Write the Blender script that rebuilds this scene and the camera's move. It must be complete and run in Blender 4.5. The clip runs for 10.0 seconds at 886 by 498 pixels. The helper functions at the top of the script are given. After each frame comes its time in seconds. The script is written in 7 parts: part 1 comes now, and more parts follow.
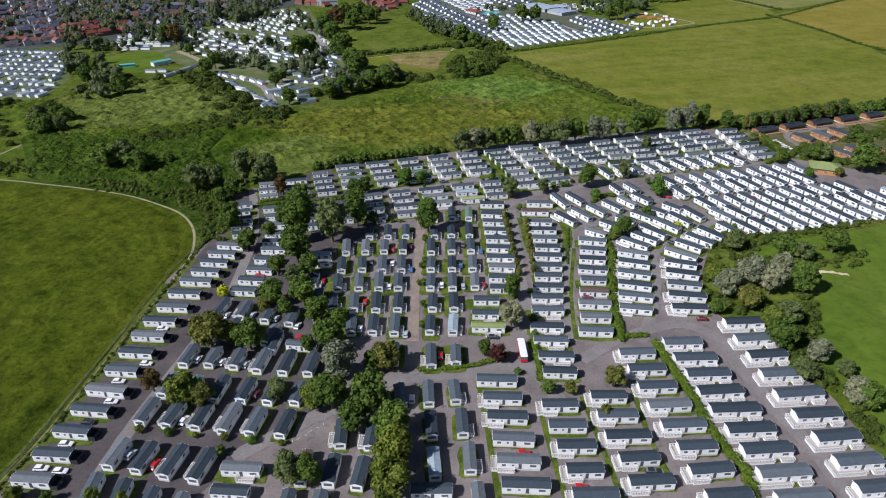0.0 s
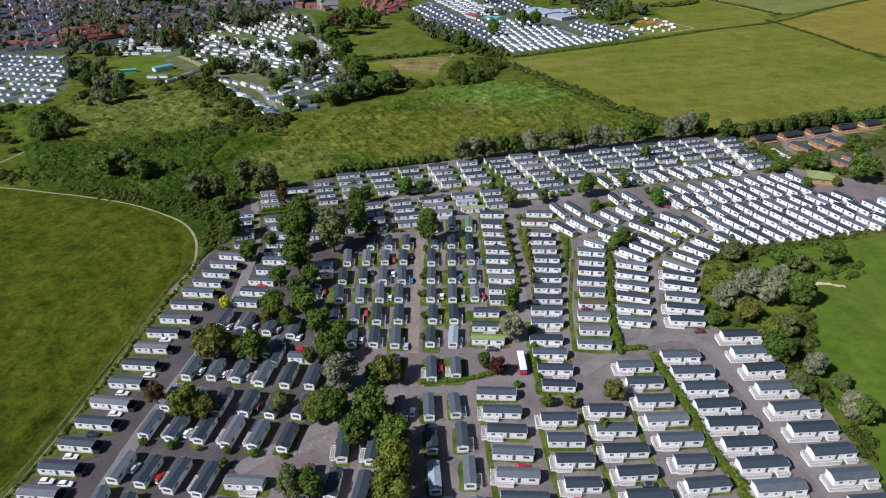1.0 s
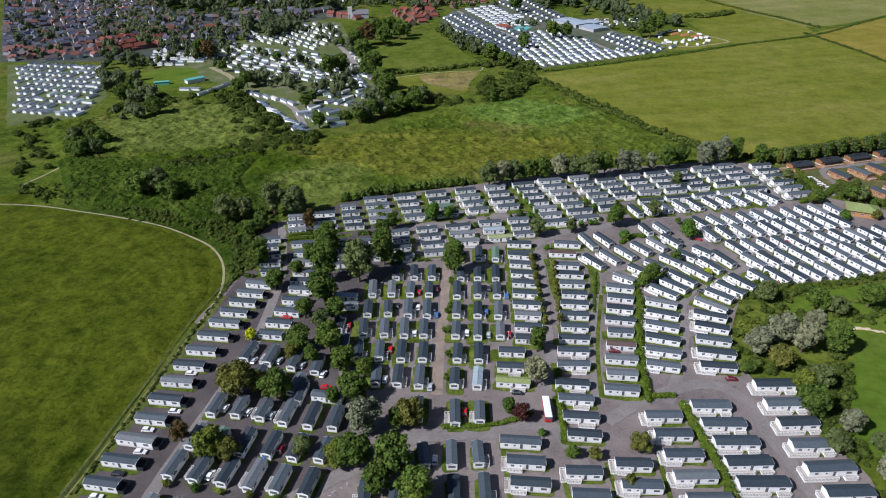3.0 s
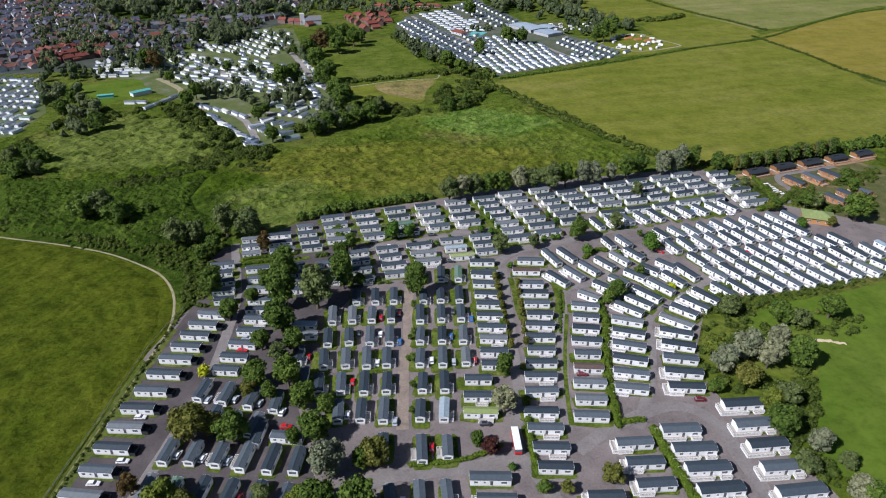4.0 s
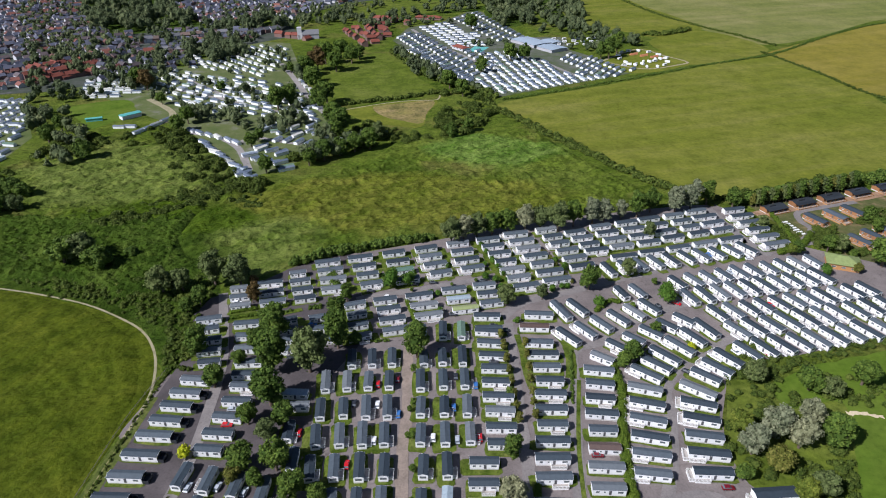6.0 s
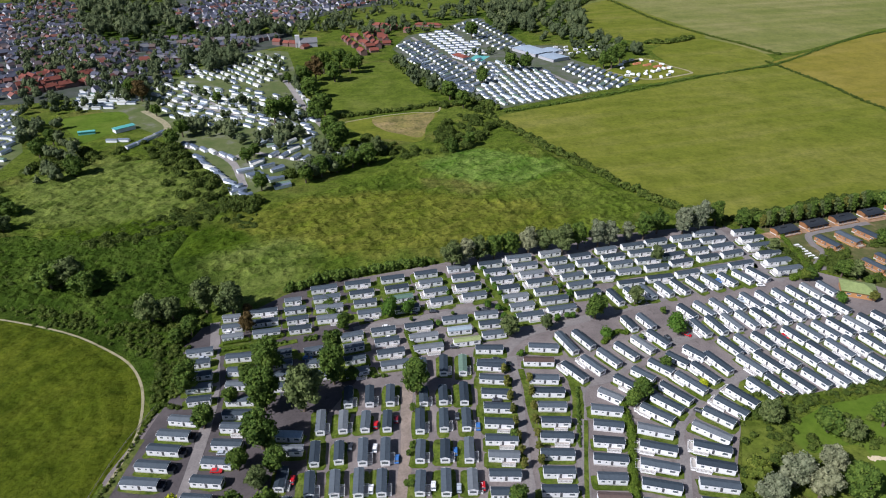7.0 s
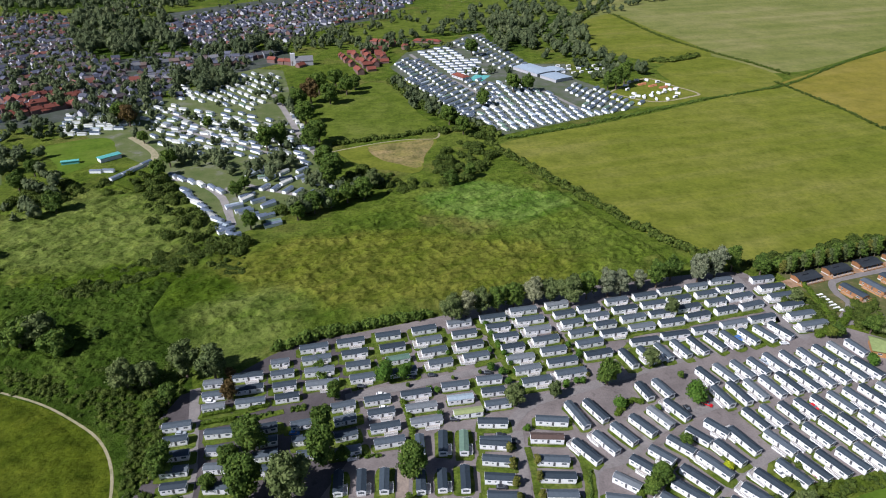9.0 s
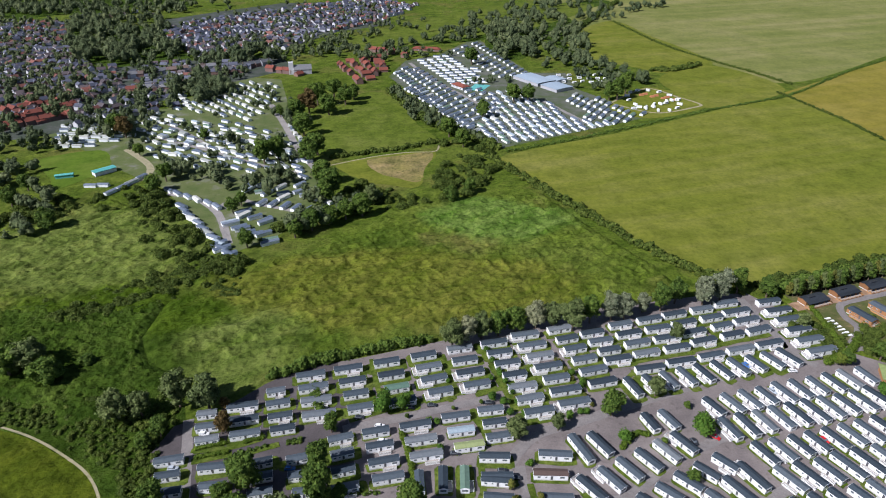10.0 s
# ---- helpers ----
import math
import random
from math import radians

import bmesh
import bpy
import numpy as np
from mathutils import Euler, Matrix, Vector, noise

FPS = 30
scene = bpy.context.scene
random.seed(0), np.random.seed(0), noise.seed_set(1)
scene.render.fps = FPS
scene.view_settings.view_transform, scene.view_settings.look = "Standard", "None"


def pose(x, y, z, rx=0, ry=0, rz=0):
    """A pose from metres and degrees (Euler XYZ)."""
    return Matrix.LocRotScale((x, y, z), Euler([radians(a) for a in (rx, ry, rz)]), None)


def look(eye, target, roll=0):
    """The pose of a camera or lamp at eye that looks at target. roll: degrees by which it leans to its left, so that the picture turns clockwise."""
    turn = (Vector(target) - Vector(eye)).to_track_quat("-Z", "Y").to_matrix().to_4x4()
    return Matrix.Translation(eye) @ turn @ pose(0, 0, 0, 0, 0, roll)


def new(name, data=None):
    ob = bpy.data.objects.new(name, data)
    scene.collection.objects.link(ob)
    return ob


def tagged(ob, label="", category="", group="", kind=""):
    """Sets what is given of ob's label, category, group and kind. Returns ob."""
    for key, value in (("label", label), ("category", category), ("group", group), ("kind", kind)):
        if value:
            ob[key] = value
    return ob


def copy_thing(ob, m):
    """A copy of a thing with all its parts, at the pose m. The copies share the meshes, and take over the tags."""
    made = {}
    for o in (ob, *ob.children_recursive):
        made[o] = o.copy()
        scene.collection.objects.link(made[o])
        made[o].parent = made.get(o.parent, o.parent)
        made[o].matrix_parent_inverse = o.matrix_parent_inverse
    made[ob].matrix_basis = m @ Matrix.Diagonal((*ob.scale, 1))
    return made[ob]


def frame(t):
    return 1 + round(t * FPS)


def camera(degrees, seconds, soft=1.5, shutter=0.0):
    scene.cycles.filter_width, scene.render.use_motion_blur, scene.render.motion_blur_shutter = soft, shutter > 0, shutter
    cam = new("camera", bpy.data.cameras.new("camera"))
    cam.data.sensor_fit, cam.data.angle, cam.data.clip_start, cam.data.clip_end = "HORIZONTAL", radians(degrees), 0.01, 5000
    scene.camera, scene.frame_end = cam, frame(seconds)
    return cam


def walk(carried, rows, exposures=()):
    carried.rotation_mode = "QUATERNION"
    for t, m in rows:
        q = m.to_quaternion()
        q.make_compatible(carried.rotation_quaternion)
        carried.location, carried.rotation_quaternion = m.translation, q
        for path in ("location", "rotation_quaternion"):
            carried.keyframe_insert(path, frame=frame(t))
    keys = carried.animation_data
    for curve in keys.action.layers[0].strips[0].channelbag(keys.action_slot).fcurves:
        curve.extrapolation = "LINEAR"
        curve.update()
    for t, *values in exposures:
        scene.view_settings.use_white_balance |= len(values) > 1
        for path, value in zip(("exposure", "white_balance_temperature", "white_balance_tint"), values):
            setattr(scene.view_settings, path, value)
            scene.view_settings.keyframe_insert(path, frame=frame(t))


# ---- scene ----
cam = camera(68.6, 10.0, 1.05)
# seconds, place, pitch, lean and yaw in degrees
PATH = [
    (0, 1.71, 0.85, 144.11, -29.34, -0.87, 1.28),
    (0.5, 1.57, 0.83, 146.65, -29.34, -0.80, 1.25),
    (1, 1.53, 1.06, 149.47, -29.34, -0.76, 1.25),
    (1.5, 1.49, 1.06, 152.20, -29.37, -0.73, 1.25),
    (1.6, 1.41, 1.34, 152.81, -29.36, -0.74, 1.26),
    (1.7, 1.33, 1.62, 153.42, -29.36, -0.74, 1.40),
    (1.8, 1.25, 1.90, 154.03, -29.35, -0.75, 1.61),
    (1.9, 1.18, 2.18, 154.64, -29.35, -0.76, 1.83),
    (2, 1.10, 2.46, 155.24, -29.34, -0.77, 2.10),
    (2.1, 1.09, 3.32, 155.81, -29.35, -0.78, 2.34),
    (2.2, 1.09, 4.18, 156.37, -29.35, -0.79, 2.61),
    (3.3, 1.03, 13.69, 162.57, -29.37, -0.94, 3.91),
    (3.4, 1.31, 14.86, 162.82, -29.37, -0.87, 3.27),
    (3.5, 1.59, 16.04, 163.07, -29.38, -0.80, 1.51),
    (3.6, 1.39, 17.38, 163.58, -29.38, -0.77, 0.58),
    (3.7, 1.18, 18.71, 164.10, -29.38, -0.74, 0.32),
    (3.8, 0.98, 20.05, 164.61, -29.37, -0.71, 0.13),
    (3.9, 0.78, 21.39, 165.13, -29.37, -0.69, -0.01),
    (4, 0.58, 22.72, 165.64, -29.37, -0.66, -0.10),
    (4.5, 0.30, 29.53, 168.18, -29.35, -0.67, -0.13),
    (5, 0.10, 36.75, 170.77, -29.35, -0.65, -0.13),
    (5.5, 0.09, 44.73, 173.50, -29.31, -0.68, -0.10),
    (7, -0.36, 69.66, 181.27, -29.12, -0.61, -0.16),
    (7.5, -0.26, 77.81, 183.81, -29.05, -0.63, -0.16),
    (8, -0.22, 85.98, 186.26, -28.99, -0.61, -0.20),
    (8.5, 0.10, 94.12, 188.46, -28.82, -0.59, -0.20),
    (9, 0.02, 102.25, 191.04, -28.72, -0.60, -0.23),
    (9.5, -0.16, 109.34, 193.83, -28.59, -0.55, -0.33),
    (10, -0.35, 114.00, 197.01, -28.56, -0.50, -0.33),
]
EXPOSURES = ((0.0, 0.16, 6000, 15), (5.0, 0.26, 6000, 15), (10.0, 0.38, 6000, 15))
walk(cam, [(t, look((x, y, z), (x - math.sin(radians(yaw)) * math.cos(radians(tilt)), y + math.cos(radians(yaw)) * math.cos(radians(tilt)), z + math.sin(radians(tilt))), lean)) for t, x, y, z, tilt, lean, yaw in PATH], EXPOSURES)
# ---- light ----
SUN_AZ, SUN_EL = 213.0, 42.0     # direction towards the sun, degrees from +x, and its height
sx = math.cos(radians(SUN_EL)) * math.cos(radians(SUN_AZ))
sy = math.cos(radians(SUN_EL)) * math.sin(radians(SUN_AZ))
sz = math.sin(radians(SUN_EL))
sun = new("sun", bpy.data.lights.new("sun", "SUN"))
sun.data.energy, sun.data.angle, sun.data.color = 5.0, radians(0.55), (1.0, 0.972, 0.93)
sun.matrix_world = look((sx * 500, sy * 500, sz * 500), (0, 0, 0))
world = bpy.data.worlds.new("world")
scene.world = world
world.use_nodes = True
sky = world.node_tree.nodes.new("ShaderNodeTexSky")
sky.sky_type, sky.sun_disc = "NISHITA", False
sky.air_density, sky.dust_density, sky.ozone_density = 0.85, 0.4, 1.5
sky.sun_elevation, sky.sun_rotation = radians(SUN_EL), radians(90 - SUN_AZ)
world.node_tree.nodes["Background"].inputs["Strength"].default_value = 0.05
world.node_tree.links.new(sky.outputs[0], world.node_tree.nodes["Background"].inputs["Color"])

# ---- materials ----


def material(name, rough=0.8, metal=0.0, spec=0.3):
    m = bpy.data.materials.new(name)
    m.use_nodes = True
    b = m.node_tree.nodes["Principled BSDF"]
    b.inputs["Roughness"].default_value = rough
    b.inputs["Metallic"].default_value = metal
    b.inputs["Specular IOR Level"].default_value = spec
    return m, m.node_tree.nodes, m.node_tree.links, b


def coords(nodes, links, scale=(1, 1, 1), turn=0.0, kind="pos"):
    """World or object coordinates, stretched."""
    mp = nodes.new("ShaderNodeMapping")
    mp.vector_type = "TEXTURE"
    mp.inputs["Scale"].default_value = [1 / s for s in scale]
    mp.inputs["Rotation"].default_value = (0, 0, radians(turn))
    src = nodes.new("ShaderNodeNewGeometry").outputs["Position"] if kind == "pos" else nodes.new("ShaderNodeTexCoord").outputs["Object"]
    links.new(src, mp.inputs["Vector"])
    return mp.outputs["Vector"]


def noise_tex(nodes, links, vec, scale, detail=4.0, rough=0.6):
    n = nodes.new("ShaderNodeTexNoise")
    n.inputs["Scale"].default_value, n.inputs["Detail"].default_value, n.inputs["Roughness"].default_value = scale, detail, rough
    links.new(vec, n.inputs["Vector"])
    return n.outputs["Fac"]


def ramp(nodes, links, fac, stops):
    r = nodes.new("ShaderNodeValToRGB")
    while len(r.color_ramp.elements) < len(stops):
        r.color_ramp.elements.new(0.5)
    for e, (p, c) in zip(r.color_ramp.elements, stops):
        e.position, e.color = p, (*c, 1)
    links.new(fac, r.inputs["Fac"])
    return r.outputs["Color"]


def mix(nodes, links, fac, a, b, mode="MIX"):
    m = nodes.new("ShaderNodeMix")
    m.data_type, m.blend_type = "RGBA", mode
    for socket, value in ((m.inputs[0], fac), (m.inputs[6], a), (m.inputs[7], b)):
        if isinstance(value, (int, float)):
            socket.default_value = value
        elif isinstance(value, tuple):
            socket.default_value = (*value, 1)
        else:
            links.new(value, socket)
    return m.outputs[2]


def bump(nodes, links, b, height, strength, dist):
    bp = nodes.new("ShaderNodeBump")
    bp.inputs["Strength"].default_value, bp.inputs["Distance"].default_value = strength, dist
    links.new(height, bp.inputs["Height"])
    links.new(bp.outputs["Normal"], b.inputs["Normal"])


def patch(n, l, vec, x, y, rx, ry, turn=0.0):
    """A soft ragged patch about a place in the world: 1 inside, 0 outside."""
    mp = n.new("ShaderNodeMapping")
    mp.vector_type = "TEXTURE"
    mp.inputs["Location"].default_value = (x, y, 0)
    mp.inputs["Rotation"].default_value = (0, 0, radians(turn))
    mp.inputs["Scale"].default_value = (rx, ry, 1000)
    l.new(vec, mp.inputs["Vector"])
    length = n.new("ShaderNodeVectorMath")
    length.operation = "LENGTH"
    l.new(mp.outputs["Vector"], length.inputs[0])
    return ramp(n, l, length.outputs["Value"], [(0.72, (1, 1, 1)), (1.0, (0, 0, 0))])


def grass(name, low, mid, high, big=0.02, streak=(1, 1, 1), turn=0.0, fine=0.35, tuft=0.6, relief=0.5, spots=None, patches=(), rag=0.68, soft=1.0):
    """Turf: broad patches, middling streaks and fine tufts; the tufts stand up, the hollows are shaded by colour."""
    m, n, l, b = material(name, 0.95, 0, 0.04)
    v = coords(n, l)
    vs = coords(n, l, streak, turn)
    broad = ramp(n, l, noise_tex(n, l, v, big, 6, 0.6), [(0.34, low), (0.5, mid), (0.66, high)])
    streaks = noise_tex(n, l, vs, fine, 7, rag)
    col = mix(n, l, 0.5, broad, ramp(n, l, streaks, [(0.33, low), (0.5, mid), (0.68, high)]))
    if spots:
        col = mix(n, l, ramp(n, l, noise_tex(n, l, v, spots[0], 5, 0.6), [(0.52, (0, 0, 0)), (0.64, (1, 1, 1))]), col, spots[1])
    if patches:
        wob = n.new("ShaderNodeTexNoise")
        wob.inputs["Scale"].default_value, wob.inputs["Detail"].default_value = 0.03, 6
        l.new(v, wob.inputs["Vector"])
        shift = n.new("ShaderNodeVectorMath")
        shift.operation = "MULTIPLY_ADD"
        l.new(wob.outputs["Color"], shift.inputs[0])
        shift.inputs[1].default_value = (50, 50, 0)
        l.new(v, shift.inputs[2])
        for x, y, rx, ry, a, dark, light in patches:
            own = ramp(n, l, streaks, [(0.35, dark), (0.65, light)])
            col = mix(n, l, patch(n, l, shift.outputs[0], x + 25, y + 25, rx, ry, a), col, own)
    small = noise_tex(n, l, v, tuft, 6, 0.72)
    mid_n = noise_tex(n, l, v, tuft * 0.22, 4, 0.6)
    # Same noise as the bump: shade in the hollows is painted into the colour
    col = mix(n, l, 0.9 * soft, col, ramp(n, l, small, [(0.3, (0.35, 0.4, 0.3)), (0.5, (1, 1, 1)), (0.7, (1.4, 1.36, 1.25))]), "MULTIPLY")
    col = mix(n, l, 0.8 * soft, col, ramp(n, l, mid_n, [(0.32, (0.45, 0.52, 0.42)), (0.52, (1, 1, 1)), (0.7, (1.32, 1.28, 1.15))]), "MULTIPLY")
    l.new(col, b.inputs["Base Color"])
    add = n.new("ShaderNodeMath")
    add.operation = "MULTIPLY_ADD"
    l.new(mid_n, add.inputs[0])
    add.inputs[1].default_value = 2.0
    l.new(small, add.inputs[2])
    if relief > 0.8:
        ridge = n.new("ShaderNodeMath")
        ridge.operation = "MULTIPLY_ADD"
        l.new(streaks, ridge.inputs[0])
        ridge.inputs[1].default_value = 3.0
        l.new(add.outputs[0], ridge.inputs[2])
        add = ridge
    bump(n, l, b, add.outputs[0], relief, 1.0)
    return m


def tarmac(name, dark, light, patch, scale=0.12):
    m, n, l, b = material(name, 0.88, 0, 0.25)
    v = coords(n, l)
    col = ramp(n, l, noise_tex(n, l, v, scale, 6, 0.65), [(0.3, dark), (0.55, light), (0.75, patch)])
    col = mix(n, l, 0.8, col, ramp(n, l, noise_tex(n, l, v, 1.4, 4, 0.7), [(0.3, (0.72, 0.72, 0.72)), (0.6, (1.08, 1.07, 1.05))]), "MULTIPLY")
    stain = ramp(n, l, noise_tex(n, l, v, 0.3, 2, 0.5), [(0.6, (1, 1, 1)), (0.75, (0.7, 0.69, 0.68))])
    col = mix(n, l, 1.0, col, stain, "MULTIPLY")
    l.new(col, b.inputs["Base Color"])
    bump(n, l, b, noise_tex(n, l, v, 8.0, 3, 0.7), 0.25, 0.02)
    return m


def painted(name, a, c, rough=0.45, grain=0.6, spec=0.4, streaked=True):
    """Painted or clad surface: tint per thing, faint weathering runs."""
    m, n, l, b = material(name, rough, 0, spec)
    info = n.new("ShaderNodeObjectInfo")
    col = ramp(n, l, info.outputs["Random"], [(0.0, a), (1.0, c)])
    v = coords(n, l, (1, 1, 0.25) if streaked else (1, 1, 1), 0, "obj")
    col = mix(n, l, 0.7, col, ramp(n, l, noise_tex(n, l, v, grain, 5, 0.65), [(0.3, (0.86, 0.85, 0.83)), (0.6, (1, 1, 1))]), "MULTIPLY")
    l.new(col, b.inputs["Base Color"])
    return m


def roofing(name, stops, rough=0.55, lines=3.2):
    """Roof sheeting in courses, tinted per thing, with pale lichen and dust."""
    m, n, l, b = material(name, rough, 0, 0.28)
    info = n.new("ShaderNodeObjectInfo")
    col = ramp(n, l, info.outputs["Random"], stops)
    v = coords(n, l, (1, 1, 1), 0, "obj")
    col = mix(n, l, 0.8, col, ramp(n, l, noise_tex(n, l, v, 0.7, 6, 0.7), [(0.25, (0.65, 0.65, 0.66)), (0.55, (1, 1, 1)), (0.8, (1.35, 1.33, 1.28))]), "MULTIPLY")
    w = n.new("ShaderNodeTexWave")
    w.bands_direction = "Y"
    w.inputs["Scale"].default_value, w.inputs["Distortion"].default_value = lines, 0.3
    l.new(v, w.inputs["Vector"])
    l.new(col, b.inputs["Base Color"])
    bump(n, l, b, w.outputs["Fac"], 0.35, 0.03)
    return m


def leafage(name, dark, mid, light):
    """Leaves: tint per spray, per plant and over the crown; some light comes through."""
    m, n, l, b = material(name, 0.75, 0, 0.12)
    geo = n.new("ShaderNodeNewGeometry")
    info = n.new("ShaderNodeObjectInfo")
    col = ramp(n, l, geo.outputs["Random Per Island"], [(0.0, dark), (0.5, mid), (1.0, light)])
    col = mix(n, l, 0.6, col, ramp(n, l, info.outputs["Random"], [(0.0, (0.75, 0.8, 0.75)), (1.0, (1.25, 1.2, 1.05))]), "MULTIPLY")
    v = coords(n, l)
    col = mix(n, l, 0.6, col, ramp(n, l, noise_tex(n, l, v, 0.22, 5, 0.65), [(0.3, (0.6, 0.66, 0.6)), (0.7, (1.35, 1.3, 1.2))]), "MULTIPLY")
    l.new(col, b.inputs["Base Color"])
    through_leaf = n.new("ShaderNodeBsdfTranslucent")
    l.new(col, through_leaf.inputs["Color"])
    both = n.new("ShaderNodeMixShader")
    both.inputs["Fac"].default_value = 0.22
    l.new(b.outputs[0], both.inputs[1])
    l.new(through_leaf.outputs[0], both.inputs[2])
    l.new(both.outputs[0], n["Material Output"].inputs["Surface"])
    return m


def plain(name, col, rough=0.5, metal=0.0, spec=0.4):
    m, n, l, b = material(name, rough, metal, spec)
    v = coords(n, l, (1, 1, 1), 0, "obj")
    l.new(mix(n, l, 0.5, col, ramp(n, l, noise_tex(n, l, v, 2.5, 4, 0.6), [(0.3, (0.8, 0.8, 0.8)), (0.65, (1.05, 1.05, 1.05))]), "MULTIPLY"), b.inputs["Base Color"])
    return m


PALE_A, PALE_B = (0.080, 0.118, 0.018), (0.158, 0.188, 0.046)
MEADOW_PATCHES = (
    (-221, 482, 84, 69, 0, PALE_A, PALE_B),
    (-115, 374, 52, 43, 0, PALE_A, PALE_B),
    (-177, 349, 69, 69, 0, (0.018, 0.038, 0.003), (0.05, 0.08, 0.010)),
    (43, 515, 58, 40, 0, (0.06, 0.12, 0.012), (0.16, 0.22, 0.05)),
    (-26, 431, 123, 45, 0, (0.09, 0.115, 0.012), (0.14, 0.145, 0.025)),
    (-168, 405, 67, 25, 0, (0.035, 0.066, 0.004), (0.075, 0.115, 0.010)),
)
MEADOW = grass("meadow grass", (0.043, 0.077, 0.008), (0.089, 0.126, 0.015), (0.135, 0.160, 0.031), 0.012, (0.28, 1, 1), 36, 0.11, 0.42, 1.0, (0.016, (0.126, 0.129, 0.032)), MEADOW_PATCHES)
# Its one darker patch paints in the view-angle falloff towards the near corner
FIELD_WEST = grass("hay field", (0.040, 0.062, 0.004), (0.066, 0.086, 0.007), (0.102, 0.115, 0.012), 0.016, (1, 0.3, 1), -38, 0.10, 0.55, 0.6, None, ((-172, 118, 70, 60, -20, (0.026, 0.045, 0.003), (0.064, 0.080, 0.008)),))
FIELD_EAST = grass("pasture", (0.103, 0.128, 0.015), (0.140, 0.154, 0.022), (0.188, 0.183, 0.046), 0.009, (0.06, 1, 1), 18, 0.045, 0.3, 0.1, rag=0.6, soft=0.55)
FIELD_DRY = grass("dry pasture", (0.158, 0.148, 0.022), (0.199, 0.171, 0.031), (0.241, 0.199, 0.051), 0.01, (0.08, 1, 1), 20, 0.04, 0.25, 0.1, rag=0.5, soft=0.4)
FIELD_NORTH = grass("pale pasture", (0.116, 0.138, 0.034), (0.168, 0.178, 0.054), (0.241, 0.219, 0.097), 0.006, (0.08, 1, 1), 16, 0.025, 0.2, 0.1, rag=0.5, soft=0.4)
FIELD_MID = grass("uncut grass", (0.064, 0.095, 0.010), (0.098, 0.129, 0.018), (0.132, 0.150, 0.033), 0.02, (0.3, 1, 1), 5, 0.08, 0.4, 0.4, soft=0.8)
FIELD_TAN = grass("mown patch", (0.121, 0.131, 0.034), (0.212, 0.173, 0.068), (0.282, 0.214, 0.113), 0.02, (0.3, 1, 1), 10, 0.06, 0.4, 0.2)
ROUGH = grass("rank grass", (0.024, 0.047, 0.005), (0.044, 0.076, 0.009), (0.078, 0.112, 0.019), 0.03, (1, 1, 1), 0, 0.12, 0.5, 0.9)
GOLF = grass("turf", (0.060, 0.108, 0.011), (0.088, 0.140, 0.016), (0.118, 0.155, 0.026), 0.02, (0.3, 1, 1), 30, 0.06, 0.3, 0.12, soft=0.45)
LAWN = grass("lawn", (0.050, 0.082, 0.010), (0.086, 0.120, 0.018), (0.138, 0.150, 0.045), 0.10, (1, 1, 1), 0, 0.3, 0.9, 0.4)
TARMAC = tarmac("park tarmac", (0.128, 0.110, 0.107), (0.190, 0.164, 0.157), (0.246, 0.213, 0.201), 0.06)
TARMAC_DARK = tarmac("darker west tarmac", (0.060, 0.052, 0.054), (0.088, 0.076, 0.078), (0.122, 0.106, 0.106), 0.07)
TARMAC_FAR = tarmac("distant drives and lawns", (0.06, 0.095, 0.02), (0.11, 0.13, 0.045), (0.20, 0.195, 0.185), 0.05)
TARMAC_NORTH = tarmac("distant park drives", (0.055, 0.085, 0.02), (0.10, 0.11, 0.08), (0.16, 0.155, 0.15), 0.06)
ROAD = tarmac("road tarmac", (0.160, 0.147, 0.143), (0.207, 0.188, 0.182), (0.25, 0.228, 0.218), 0.15)
EARTH = tarmac("orange gravel and earth", (0.20, 0.12, 0.07), (0.31, 0.20, 0.125), (0.40, 0.29, 0.20), 0.25)
ROAD_BROWN = tarmac("brown paving", (0.192, 0.158, 0.130), (0.260, 0.209, 0.175), (0.305, 0.249, 0.203), 0.2)
ROAD_FAR = tarmac("lane tarmac", (0.2, 0.19, 0.18), (0.27, 0.25, 0.24), (0.3, 0.28, 0.26), 0.1)
PATH = tarmac("chalk path", (0.20, 0.19, 0.10), (0.32, 0.285, 0.18), (0.42, 0.37, 0.26), 0.3)
LINE = tarmac("white road paint", (0.45, 0.45, 0.44), (0.6, 0.6, 0.59), (0.7, 0.7, 0.69), 0.5)
RUT = tarmac("worn rut", (0.13, 0.13, 0.04), (0.2, 0.185, 0.075), (0.27, 0.24, 0.12), 0.4)
TRACK = tarmac("grass track", (0.045, 0.07, 0.01), (0.085, 0.105, 0.02), (0.15, 0.145, 0.045), 0.35)
GRAVEL = tarmac("yard of grass and gravel", (0.05, 0.075, 0.014), (0.10, 0.10, 0.035), (0.28, 0.19, 0.11), 0.14)
# Garden and street tones, with blue added to stand in for haze
GARDENS = tarmac("village gardens and streets tinted for haze", (0.028, 0.048, 0.022), (0.062, 0.070, 0.058), (0.16, 0.155, 0.165), 0.06)
def island_roof(name, stops):
    m, n, l, b = material(name, 0.6, 0, 0.4)
    geo = n.new("ShaderNodeNewGeometry")
    col = ramp(n, l, geo.outputs["Random Per Island"], stops)
    v = coords(n, l)
    l.new(mix(n, l, 0.7, col, ramp(n, l, noise_tex(n, l, v, 0.8, 4, 0.6), [(0.3, (0.7, 0.7, 0.7)), (0.7, (1.25, 1.25, 1.25))]), "MULTIPLY"), b.inputs["Base Color"])
    return m


